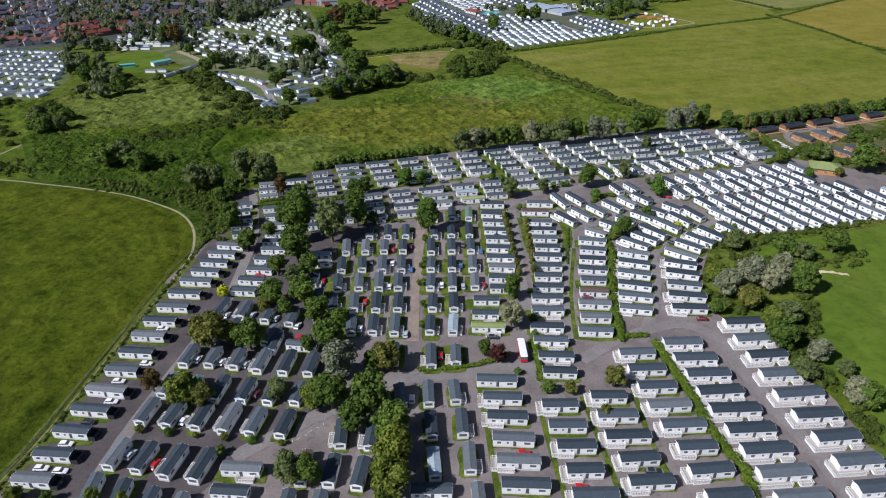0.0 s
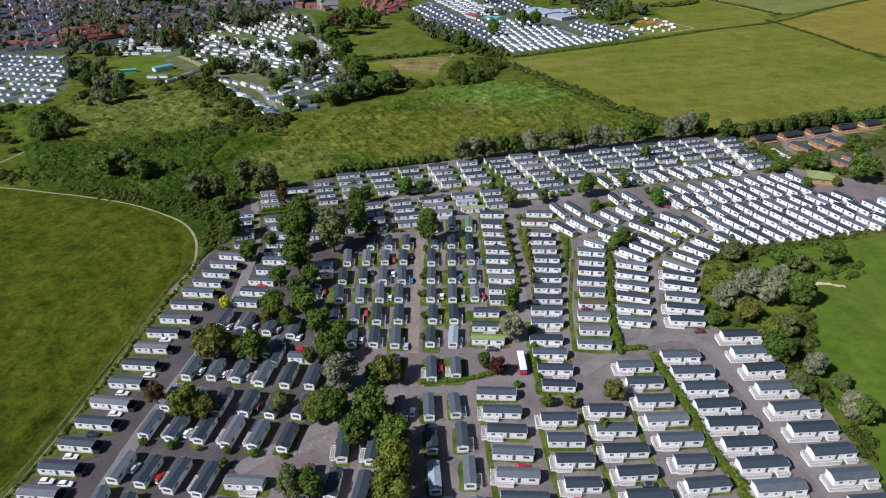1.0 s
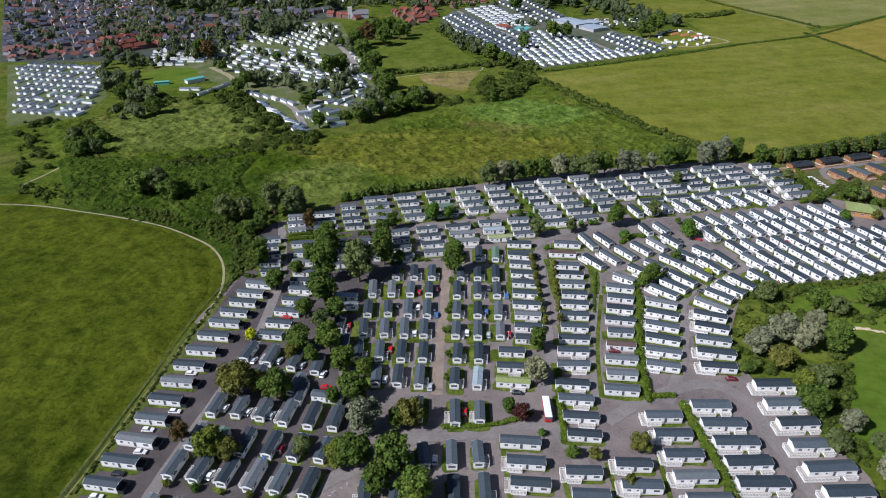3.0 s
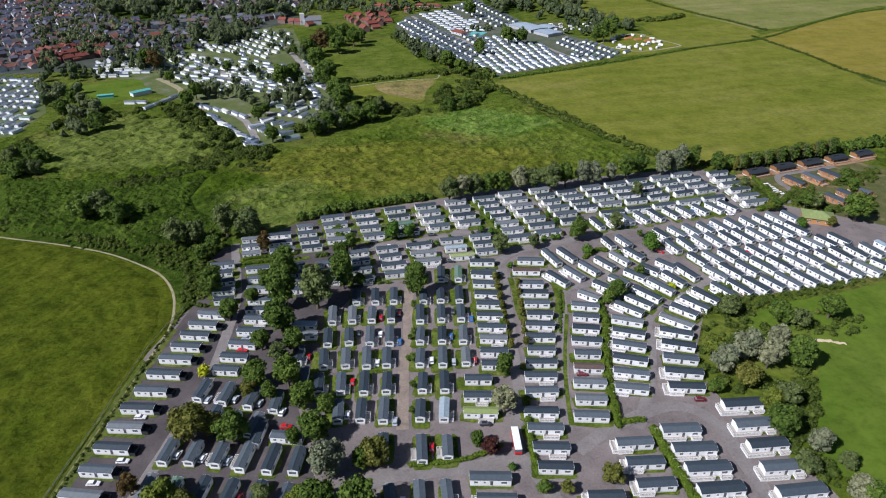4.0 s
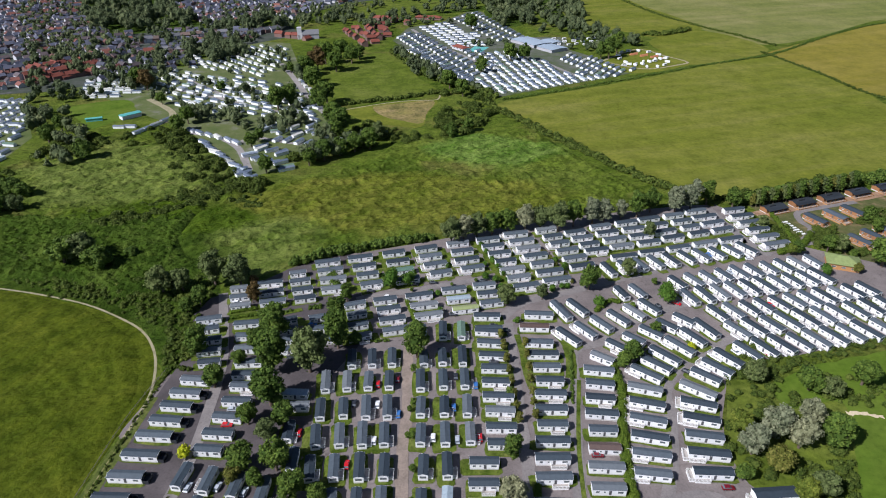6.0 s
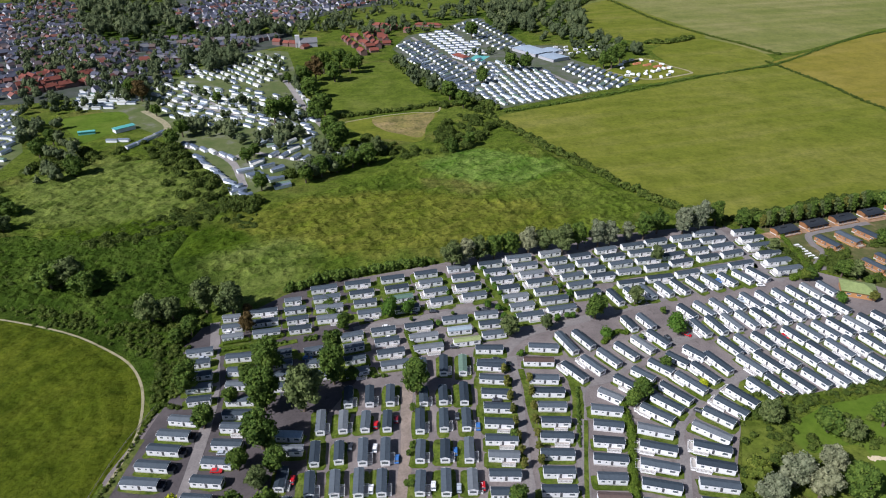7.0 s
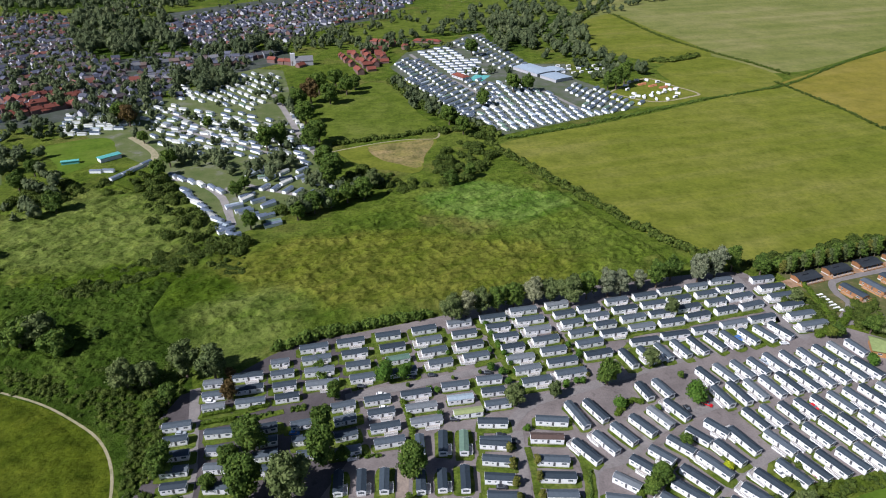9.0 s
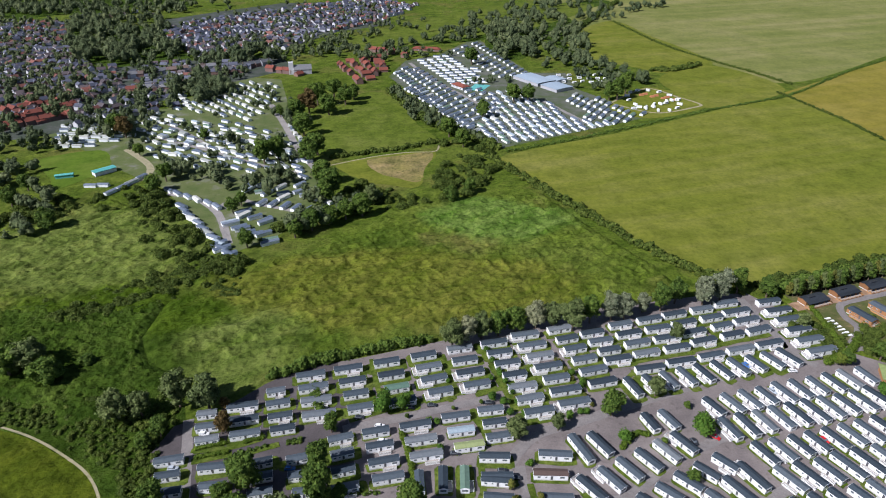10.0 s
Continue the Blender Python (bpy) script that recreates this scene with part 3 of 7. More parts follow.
def build_van(length, width, style, roof):
    """Static caravan: long axis x, its front end at +x, standing on z = 0."""
    a, w, eave, top = length / 2, width / 2, 2.75, 3.25 + 0.08 * (width - 3.4)
    bm = bmesh.new()
    prism(bm, [(-w, 0.55), (w, 0.55), (w, eave), (0, top), (-w, eave)], -a, a)
    rim, drop = w + 0.15, (top - eave) / w * (w + 0.15)
    for e in (-a - 0.23, a + 0.17):
        prism(bm, [(-rim, top - drop + 0.06), (0, top + 0.07), (rim, top - drop + 0.06), (rim, top - drop - 0.08), (0, top - 0.07), (-rim, top - drop - 0.08)], e, e + 0.06)
    body = part("timber_lodge" if style.startswith("timber") else "static_caravan", bm, TIMBER_DARK if style.startswith("timber") else WALL)
    bm = bmesh.new()
    over, th = 0.16, 0.09
    slope = (top - eave) / w
    for s in (-1, 1):
        outer = w + 0.14
        prof = [(0, top + 0.015), (0, top + th + 0.015), (s * outer, top + th + 0.015 - slope * outer), (s * outer, top + 0.015 - slope * outer)]
        prism(bm, prof if s < 0 else prof[::-1], -a - over, a + over)
    box(bm, -a - over, a + over, -0.12, 0.12, top + th - 0.005, top + th + 0.045)
    part("roof", bm, ROOFS[roof], body)
    bm = bmesh.new()
    box(bm, -a + 0.05, a - 0.05, -w + 0.05, w - 0.05, -0.12, 0.545)
    part("skirt", bm, SKIRT, body)
    fix("door", DOOR_MESH, body, a * 0.05, -w - 0.004, 1.5)
    for x, key in ((-a * 0.7, (1.2, 0.95)), (-a * 0.28, (0.7, 0.75)), (a * 0.66, (1.9, 1.0))):
        fix("window", PANES[key], body, x, -w - 0.004, 1.75)
    for x, key in ((-a * 0.5, (1.2, 0.95)), (a * 0.6, (1.9, 1.0))):
        fix("window", PANES[key], body, x, w + 0.004, 1.75, 180)
    fix("window", PANES[(2.4, 1.1)], body, a + 0.004, 0, 1.65, 90)
    if style == "side_deck":
        deck(body, -a * 0.15, a * 0.75, -w - 1.9, -w - 0.02, 0.62, "n")
    elif style == "front_deck":
        deck(body, -a - 1.8, -a - 0.02, -w - 0.9, w, 0.62, "e")
        deck(body, -a + 0.02, -a * 0.2, -w - 1.3, -w - 0.02, 0.62, "nw")
    elif style == "corner_deck":
        deck(body, a * 0.1, a * 0.85, w + 0.02, w + 1.7, 0.62, "s")
    elif style == "glazed_end":
        bm = bmesh.new()
        box(bm, a + 0.01, a + 0.12, -w * 0.95, w * 0.95, 0.6, 2.7)
        part("glazed_end", bm, DARKPANEL, body, "dark glazed end wall")
        bm = bmesh.new()
        box(bm, a + 0.14, a + 2.2, -w, w, 0.0, 0.62)
        part("deck", bm, DARKPANEL, body, "dark boarded deck")
        bm = bmesh.new()
        for run in ((a + 0.14, a + 2.2, -w, -w + 0.05), (a + 0.14, a + 2.2, w - 0.05, w), (a + 2.15, a + 2.2, -w + 0.06, w - 0.06)):
            box(bm, *run, 0.63, 1.6)
        part("deck_screen", bm, DARKPANEL, body, "dark glass deck screen")
    elif style == "timber":
        deck(body, -a - 0.6, a + 0.4, -w - 3.4, -w - 0.02, 0.5, "n", TIMBER)
        for k in range(5):
            bm = bmesh.new()
            box(bm, -a + 0.1 + k * (length - 0.4) / 4, -a + 0.3 + k * (length - 0.4) / 4, -w - 1.9, -w - 1.7, 0.5, 2.45)
            part("post", bm, TIMBER, body)
        bm = bmesh.new()
        prism(bm, [(-w - 2.2, 2.45), (-w - 0.02, 2.9), (-w - 0.02, 3.02), (-w - 2.2, 2.57)], -a - 0.15, a + 0.15)
        part("veranda_roof", bm, ROOF_BLACK, body, "slate-grey veranda roof")
        bm = bmesh.new()
        box(bm, -a * 0.5, a * 0.1, -0.9, 0.9, top - 0.1, top + 0.62, 0, 0.08)
        part("roof_lantern", bm, DARKPANEL, body, "dark raised roof light")
    elif style == "timber_plain":
        deck(body, a + 0.02, a + 2.4, -w, w, 0.5, "w", TIMBER)
        deck(body, -a * 0.6, a, -w - 1.5, -w - 0.02, 0.5, "n", TIMBER)
    elif style == "lodge":
        deck(body, -a - 2.0, -a - 0.02, -w - 1.6, w * 0.6, 0.62, "e")
        deck(body, -a + 0.02, a * 0.15, -w - 1.6, -w - 0.02, 0.62, "nw")
        deck(body, a * 0.45, a * 0.95, -w - 1.6, -w - 0.02, 0.62, "n")
    if style == "timber_plain":
        return tagged(body, "brown timber lodge with long grey roof and end deck", "lodge", "timber lodges")
    if style == "timber":
        return tagged(body, "orange-brown timber lodge with grey roof and orange railed veranda", "lodge", "timber lodges")
    kind = "lodge" if style == "lodge" else "static caravan"
    words = f"white {kind} with {ROOF_WORDS[roof]} roof " + STYLE_WORDS[style]
    return tagged(body, words, kind, "caravans on the park")


ROWS_LAID = []


def van_row(first, last, count, length, width, style, roof="", lawn=1.0):
    """Caravans side by side from the first place and heading to the last, each on its strip of lawn."""
    rng = random.Random(f"{first}{style}")
    ROWS_LAID.append(count)
    verts, faces = [], []
    for k in range(count):
        t = k / (count - 1) if count > 1 else 0
        x, y = (a + (c - a) * t for a, c in zip(first[:2], last[:2]))
        h = first[2] + ((last[2] - first[2] + 180) % 360 - 180) * t
        long = min(15, max(8, length + rng.choice((-1, 0, 0, 0, 1))))
        own = roof
        here, there = style, rng.random()
        if style == "side_deck" and there < 0.35 or style == "front_deck" and there < 0.3 or style == "corner_deck" and there < 0.2:
            here = "plain"
        elif style == "plain" and there < 0.22:
            here = "side_deck"
        if not own and here == "plain" and rng.random() < 0.05:
            own = rng.choice(("pale", "brown", "green"))
        m = pose(x + rng.uniform(-0.25, 0.25), y + rng.uniform(-0.2, 0.2), 0.15, 0, 0, h + rng.uniform(-1.2, 1.2))
        key = (long, width, here, own)
        if key not in VAN:
            VAN[key] = build_van(*key)
            VAN[key].matrix_world = m
        else:
            copy_thing(VAN[key], m)
        hw, hl, base = width / 2, long / 2, len(verts)
        if rng.random() < 0.1 or not lawn:
            continue
        x0, x1, y0, y1 = -hl - rng.uniform(0.8, 3.2) * lawn, hl + rng.uniform(0.8, 3.0) * lawn, -hw - rng.uniform(0.9, 3.3) * lawn, hw + rng.uniform(0.3, 2.4) * lawn
        edge = [(x0 + (x1 - x0) * q, y0) for q in (0.08, 0.3, 0.6, 0.92)] + [(x1, y0 + (y1 - y0) * q) for q in (0.12, 0.5, 0.88)] + [(x0 + (x1 - x0) * q, y1) for q in (0.92, 0.6, 0.3, 0.08)] + [(x0, y0 + (y1 - y0) * q) for q in (0.88, 0.5, 0.12)]
        for px, py in edge:
            v = m @ Vector((px + rng.uniform(-0.35, 0.35), py + rng.uniform(-0.35, 0.35), 0))
            verts.append((v.x, v.y, 0.145 + 0.004 * ((2 * len(ROWS_LAID) + k % 2) % 8)))
        faces.append(tuple(range(base, len(verts))))
    if not faces:
        return
    me = bpy.data.meshes.new("lawn")
    me.from_pydata(verts, [], faces)
    me.materials.append(LAWN)
    tagged(new("lawn", me), "strips of worn green lawn between caravans", "lawn", kind="structure")


def gable(verts, faces, slots, m, length, width, eave, top, over=0.2):
    """Adds one small pitched building, walls in slot 0 and roof in slot 1, to the lists."""
    b, a, w = len(verts), length / 2, width / 2
    for x in (-a, a):
        for y, z in ((-w, 0), (w, 0), (w, eave), (0, top), (-w, eave)):
            verts.append(tuple(m @ Vector((x, y, z))))
    for f in ((0, 4, 3, 2, 1), (5, 6, 7, 8, 9), (0, 5, 9, 4), (1, 2, 7, 6)):
        faces.append(tuple(b + k for k in f))
        slots.append(0)
    b, fall = len(verts), (top - eave) / w
    for x in (-a - over, a + over):
        for y, z in ((-w - over, eave - fall * over), (0, top), (w + over, eave - fall * over), (w + over, eave - fall * over + 0.14), (0, top + 0.14), (-w - over, eave - fall * over + 0.14)):
            verts.append(tuple(m @ Vector((x, y, z + 0.02))))
    for k in range(6):
        faces.append((b + k, b + (k + 1) % 6, b + 6 + (k + 1) % 6, b + 6 + k)[::-1])
    faces += [(b, b + 1, b + 4, b + 5), (b + 1, b + 2, b + 3, b + 4), (b + 6, b + 11, b + 10, b + 7), (b + 7, b + 10, b + 9, b + 8)]
    slots += [1] * 10


FAR = {"verts": [], "faces": [], "slots": []}


def far_row(first, last, count, length, white=0.0, loose=0.8):
    """Distant caravans of the neighbouring parks, too many and too small to part."""
    rng = random.Random(f"{first}{last}")
    for k in range(count):
        t = k / (count - 1) if count > 1 else 0
        x, y = (a + (c - a) * t for a, c in zip(first[:2], last[:2]))
        h = first[2] + ((last[2] - first[2] + 180) % 360 - 180) * t
        m = pose(x + rng.uniform(-loose, loose), y + rng.uniform(-loose, loose), 0.05, 0, 0, h + rng.uniform(-5, 5) * loose)
        n = len(FAR["slots"])
        gable(FAR["verts"], FAR["faces"], FAR["slots"], m, length + rng.uniform(-0.8, 0.8), 3.5, 2.1, 2.65)
        kind = 4 if rng.random() < white else rng.choice((1, 1, 1, 1, 1, 1, 1, 1, 1, 1, 2, 3))
        for i in range(n, len(FAR["slots"])):
            FAR["slots"][i] = 0 if FAR["slots"][i] == 0 else kind


def far_block(poly, heading, along, across, skip, white=0.0):
    """Distant caravans on a loose lattice inside an outline."""
    rng = random.Random(f"{poly[0]}{heading}")
    ux, uy = math.cos(radians(heading)), math.sin(radians(heading))
    cx, cy = (sum(p[k] for p in poly) / len(poly) for k in (0, 1))
    for i in range(-40, 41):
        for j in range(-40, 41):
            x, y = cx + ux * along * i - uy * across * j, cy + uy * along * i + ux * across * j
            if inside(x, y, poly) and rng.random() > skip:
                h = heading + rng.uniform(-5, 5) + (90 if rng.random() < 0.05 else 0)
                far_row((x, y, h), (x, y, h), 1, 10, white)


GREENS = (
    [(-668, 1352), (-623, 1338), (-471, 1284), (-416, 1137), (-354, 1062), (-342, 1019), (-398, 1001), (-427, 989), (-443, 971), (-485, 1025), (-524, 1070)],
    [(-944, 1610), (-888, 1640), (-741, 1703), (-556, 1690), (-512, 1488), (-599, 1531), (-645, 1482), (-631, 1426), (-716, 1444), (-761, 1407), (-780, 1383), (-843, 1438)],
    [(-669, 1415), (-614, 1398), (-516, 1406), (-480, 1307), (-561, 1322), (-612, 1314)],
    [(-313, 871), (-301, 924), (-258, 894), (-230, 855), (-251, 800), (-267, 800)],
    [(-353, 1047), (-288, 1070), (-218, 1048), (-228, 987), (-287, 1009), (-333, 1011)],
)
TOWN = {"verts": [], "faces": [], "slots": []}


def town_block(poly, heading, along, across, skip, roofs):
    """Village houses in rows along a heading, inside an outline. Roof slots: 1 red, 2 brown, 3 grey; wall slots: 0 render, 4 brick."""
    rng = random.Random(f"{poly[0]}{heading}")
    ux, uy = math.cos(radians(heading)), math.sin(radians(heading))
    cx, cy = (sum(p[k] for p in poly) / len(poly) for k in (0, 1))
    for j in range(-40, 41):
        row_roof = rng.choice(roofs)
        for i in range(-50, 51):
            x = cx + ux * along * i - uy * across * j + rng.uniform(-4.5, 4.5)
            y = cy + uy * along * i + ux * across * j + rng.uniform(-5, 5)
            if not inside(x, y, poly) or rng.random() < skip or any(inside(x, y, g) for g in GREENS):
                continue
            n = len(TOWN["slots"])
            size = rng.choice(((9, 7.5, 3.9, 6.4), (10, 7.5, 4.2, 6.9), (12, 7.5, 2.6, 5.0), (8, 7, 3.9, 6.2)))
            turn = heading + rng.choice((0, 0, 90)) + 22 * math.sin(x * 0.013 + y * 0.009) + rng.uniform(-10, 10)
            roof = row_roof if rng.random() < 0.6 else rng.choice(roofs)
            wall = rng.choice((0, 0, 4))
            gable(TOWN["verts"], TOWN["faces"], TOWN["slots"], pose(x, y, 0.02, 0, 0, turn), *size, 0.35)
            if rng.random() < 0.45:
                m = pose(x, y, 0.02, 0, 0, turn) @ pose(size[0] * 0.25, -size[1] * 0.45, 0, 0, 0, 90)
                gable(TOWN["verts"], TOWN["faces"], TOWN["slots"], m, size[1] * 0.7, size[1] * 0.55, size[2] * 0.9, size[3] * 0.85, 0.3)
            for k in range(n, len(TOWN["slots"])):
                TOWN["slots"][k] = wall if TOWN["slots"][k] == 0 else roof


def join_far(name, data, mats, label, category):
    me = bpy.data.meshes.new(name)
    me.from_pydata(data["verts"], [], data["faces"])
    for m in mats:
        me.materials.append(m)
    me.polygons.foreach_set("material_index", data["slots"])
    me.update()
    return tagged(new(name, me), label, category, kind="stuff")


# ---- cars ----
CAR = {}
_bm = bmesh.new()
bmesh.ops.create_cone(_bm, cap_ends=True, segments=10, radius1=0.2, radius2=0.2, depth=0.25, matrix=Matrix.Rotation(radians(90), 4, "X"))
RIM = mesh_of("rim", _bm, [CHROME])


def build_car(colour):
    bm = bmesh.new()
    prism(bm, [(-2.1, 0.32), (2.1, 0.32), (2.15, 0.7), (1.2, 0.95), (-1.9, 0.98), (-2.15, 0.75)], -0.88, 0.88)
    bmesh.ops.rotate(bm, verts=bm.verts, matrix=Matrix.Rotation(radians(-90), 3, "Z"))
    bmesh.ops.bevel(bm, geom=bm.edges[:], offset=0.09, segments=2, affect="EDGES")
    body = part("car", bm, PAINT[colour])
    bm = bmesh.new()
    prism(bm, [(-1.85, 0.96), (1.0, 0.94), (0.35, 1.42), (-1.45, 1.42)], -0.74, 0.74)
    bmesh.ops.rotate(bm, verts=bm.verts, matrix=Matrix.Rotation(radians(-90), 3, "Z"))
    part("cabin_glass", bm, GLASS, body, "dark car windows")
    bm = bmesh.new()
    box(bm, -1.45, 0.35, -0.72, 0.72, 1.4, 1.47, 0, 0.03)
    part("car_roof", bm, PAINT[colour], body)
    wheel = bmesh.new()
    bmesh.ops.create_cone(wheel, cap_ends=True, segments=14, radius1=0.33, radius2=0.33, depth=0.22, matrix=Matrix.Rotation(radians(90), 4, "X"))
    me = mesh_of("wheel", wheel, [TYRE])
    for x in (-1.3, 1.35):
        for y in (-0.8, 0.8):
            fix("rim", RIM, fix("wheel", me, body, x, y, 0.33), 0, 0, 0)
    return tagged(body, f"parked {colour} car with dark windows", "car", "parked cars")


def park_car(x, y, turn, colour):
    m = pose(x, y, 0.07, 0, 0, turn)
    if colour not in CAR:
        CAR[colour] = build_car(colour)
        CAR[colour].matrix_world = m
    else:
        copy_thing(CAR[colour], m)


# ---- houses ----
TILE_RED = roofing("red clay roof", [(0.0, (0.15, 0.043, 0.03)), (1.0, (0.22, 0.066, 0.044))], 0.8)
TILE_BROWN = roofing("brown tile roof", [(0.0, (0.10, 0.075, 0.065)), (1.0, (0.17, 0.12, 0.1))], 0.8)
TILE_GREY = roofing("grey slate roof", [(0.0, (0.10, 0.105, 0.115)), (1.0, (0.2, 0.2, 0.21))], 0.7)
RENDER = painted("rendered wall", (0.36, 0.36, 0.39), (0.66, 0.66, 0.69), 0.8)
BRICK = painted("brown brick wall", (0.15, 0.095, 0.085), (0.22, 0.13, 0.11), 0.85)
HOUSE = {}


def build_house(roof, wall, length, depth, tall):
    bm = bmesh.new()
    prism(bm, [(-depth / 2, 0), (depth / 2, 0), (depth / 2, tall), (0, tall + depth * 0.36), (-depth / 2, tall)], -length / 2, length / 2)
    body = part("house", bm, wall)
    bm = bmesh.new()
    e = depth / 2 + 0.4
    prism(bm, [(-e, tall - 0.25), (0, tall + depth * 0.36 + 0.02), (e, tall - 0.25), (e, tall - 0.05), (0, tall + depth * 0.36 + 0.25), (-e, tall - 0.05)], -length / 2 - 0.3, length / 2 + 0.3)
    part("roof", bm, roof, body)
    bm = bmesh.new()
    box(bm, length * 0.3, length * 0.3 + 0.9, -0.5, 0.5, tall + depth * 0.2, tall + depth * 0.36 + 1.1)
    part("chimney", bm, BRICK, body)
    words = {TILE_RED: "red clay tiled", TILE_BROWN: "brown tiled", TILE_GREY: "grey slated"}[roof]
    return tagged(body, f"village house with a {words} roof, far off", "house", "village houses")


def street(a, c, count, off, kind):
    rng = random.Random(f"{a}{c}")
    h = math.degrees(math.atan2(c[1] - a[1], c[0] - a[0]))
    pool = {"red": (TILE_RED,), "grey": (TILE_GREY, TILE_BROWN, TILE_GREY), "mixed": (TILE_RED, TILE_BROWN, TILE_GREY, TILE_BROWN, TILE_GREY, TILE_GREY)}[kind]
    for k in range(count):
        t = (k + rng.uniform(0.2, 0.8)) / count
        x, y = a[0] + (c[0] - a[0]) * t + rng.uniform(-2, 2), a[1] + (c[1] - a[1]) * t + rng.uniform(-off, off) * 0.6
        size = rng.choice(((9, 7.5, 4.6), (12, 8, 4.8), (11, 7.5, 2.8), (15, 8, 5.0)))
        key = (rng.choice(pool), BRICK if kind == "red" else rng.choice((RENDER, BRICK)), *size)
        m = pose(x, y, 0.02, 0, 0, h + rng.choice((0, 0, 0, 90)) + rng.uniform(-10, 10))
        if key not in HOUSE:
            HOUSE[key] = build_house(*key)
            HOUSE[key].matrix_world = m
        else:
            copy_thing(HOUSE[key], m)


def wood(poly, count, low=3.0, high=6.5):
    """A stand of distant trees, one mass of many crowns."""
    rng = np.random.default_rng(count + int(abs(poly[0][0])))
    xs, ys, lobes, tries, made = [p[0] for p in poly], [p[1] for p in poly], [], 0, 0
    while made < count and tries < 9000:
        tries += 1
        x, y = rng.uniform(min(xs), max(xs)), rng.uniform(min(ys), max(ys))
        if inside(x, y, poly):
            made += 1
            r = rng.uniform(low, high)
            tall = r * rng.uniform(0.9, 1.5)
            lobes.append((x, y, tall, r * 0.75, r * 0.75, tall * 0.9))
            for k in range(4):
                a, q = rng.uniform(0, 6.28), r * rng.uniform(0.35, 0.55)
                lobes.append((x + math.cos(a) * r * 0.6, y + math.sin(a) * r * 0.6, tall * rng.uniform(0.6, 1.5), q, q, q))
    return stuff("woodland", lobes, "wood", rng, "distant stand of mixed green trees", 0.8, 0.22)


# ---- ground ----
bm = bmesh.new()
bmesh.ops.create_grid(bm, x_segments=40, y_segments=40, size=4000)
ground = part("ground", bm, MEADOW)
ground.location = (0, 2000, 0)
tagged(ground, "rough green meadow reaching to the horizon", "ground", kind="structure")
area("field_west", FIELD_WEST, 0.03, [(-470, 67), (-300, 341), (-259, 339), (-228, 332), (-202, 326), (-174, 316), (-152, 304), (-137, 293), (-126, 279), (-120, 263), (-117, 248), (-118, 229), (-121, 183), (-123, 149), (-126, 126), (-140, 95), (-157, 45), (-470, 45)], "mown green hay field beside the park", True)
area("field_east", FIELD_EAST, 0.03, [(57, 643), (193, 713), (376, 816), (390, 765), (399, 715), (404, 660), (424, 598), (627, 582), (717, 470), (335, 473), (279, 461), (209, 438), (167, 427), (145, 448), (128, 475), (106, 529), (72, 579), (57, 611)], "wide pale green pasture with worn streaks", True)
area("field_far_east", FIELD_DRY, 0.03, [(386, 832), (392, 776), (400, 728), (404, 669), (424, 600), (600, 640), (900, 720), (880, 1100), (602, 990), (471, 895)], "dry yellow-green pasture beyond a hedge", False)
area("field_north", FIELD_NORTH, 0.03, [(299, 1238), (354, 996), (408, 874), (619, 1018), (896, 1232), (1568, 2464), (336, 2464), (227, 1319)], "pale rough pasture running to the distance", True)
area("field_middle", FIELD_EAST, 0.04, [(271, 909), (356, 968), (396, 848), (288, 777), (269, 829)], "small green paddock with hedges", True)
area("meadow_close", FIELD_MID, 0.03, [(-127, 774), (-104, 783), (-87, 849), (-54, 836), (-20, 733), (-3, 682), (-48, 654), (-86, 641), (-108, 693)], "uncut green meadow close", True)
area("field_close", FIELD_EAST, 0.03, [(-86, 625), (-57, 643), (-4, 655), (-12, 613), (-16, 577), (-38, 580), (-62, 592)], "short green grass beside a track", True)
area("field_tan", FIELD_TAN, 0.03, [(-61, 635), (-38, 645), (-6, 651), (-12, 613), (-16, 587), (-33, 594), (-50, 607)], "tan mown patch of meadow beside a track", True)
area("golf", GOLF, 0.03, [(195, 275), (169, 268), (146, 261), (123, 245), (103, 217), (107, 210), (117, 184), (117, 163), (124, 146), (122, 131), (168, 112), (213, 67), (470, 67), (470, 336), (258, 297)], "smooth bright green golf course turf", True)
area("park_tarmac", TARMAC, 0.06, [(-140, 45), (-126, 120), (-124, 138), (-122, 187), (-120, 233), (-114, 264), (-110, 284), (-112, 280), (-118, 306), (-114, 321), (-97, 331), (-81, 348), (-67, 359), (-40, 366), (-3, 378), (36, 393), (87, 407), (151, 419), (171, 420), (192, 390), (197, 367), (215, 355), (263, 336), (291, 308), (201, 285), (151, 271), (131, 268), (115, 256), (105, 235), (99, 215), (102, 210), (115, 193), (112, 177), (123, 163), (123, 143), (121, 127), (140, 67), (134, 45)], "worn grey-brown tarmac of the caravan park", False)
area("lodge_yard", GRAVEL, 0.05, [(191, 419), (219, 434), (267, 449), (325, 370), (302, 297), (212, 358), (206, 365), (201, 381)], "pale gravel and lawn around timber lodges", False)
area("far_park_ground", TARMAC_FAR, 0.03, [(-386, 720), (-382, 799), (-289, 795), (-254, 935), (-193, 917), (-119, 653), (-91, 585), (-85, 535), (-112, 490), (-131, 474), (-165, 513), (-211, 577), (-278, 630), (-324, 675)], "grey drives of a distant caravan park", False)
area("north_park_ground", TARMAC_NORTH, 0.03, [(-61, 925), (-44, 1012), (0, 1046), (46, 1140), (66, 1148), (116, 938), (160, 935), (158, 860), (216, 751), (56, 662), (39, 690), (-20, 820)], "grey drives and lawns of a distant caravan park", False)
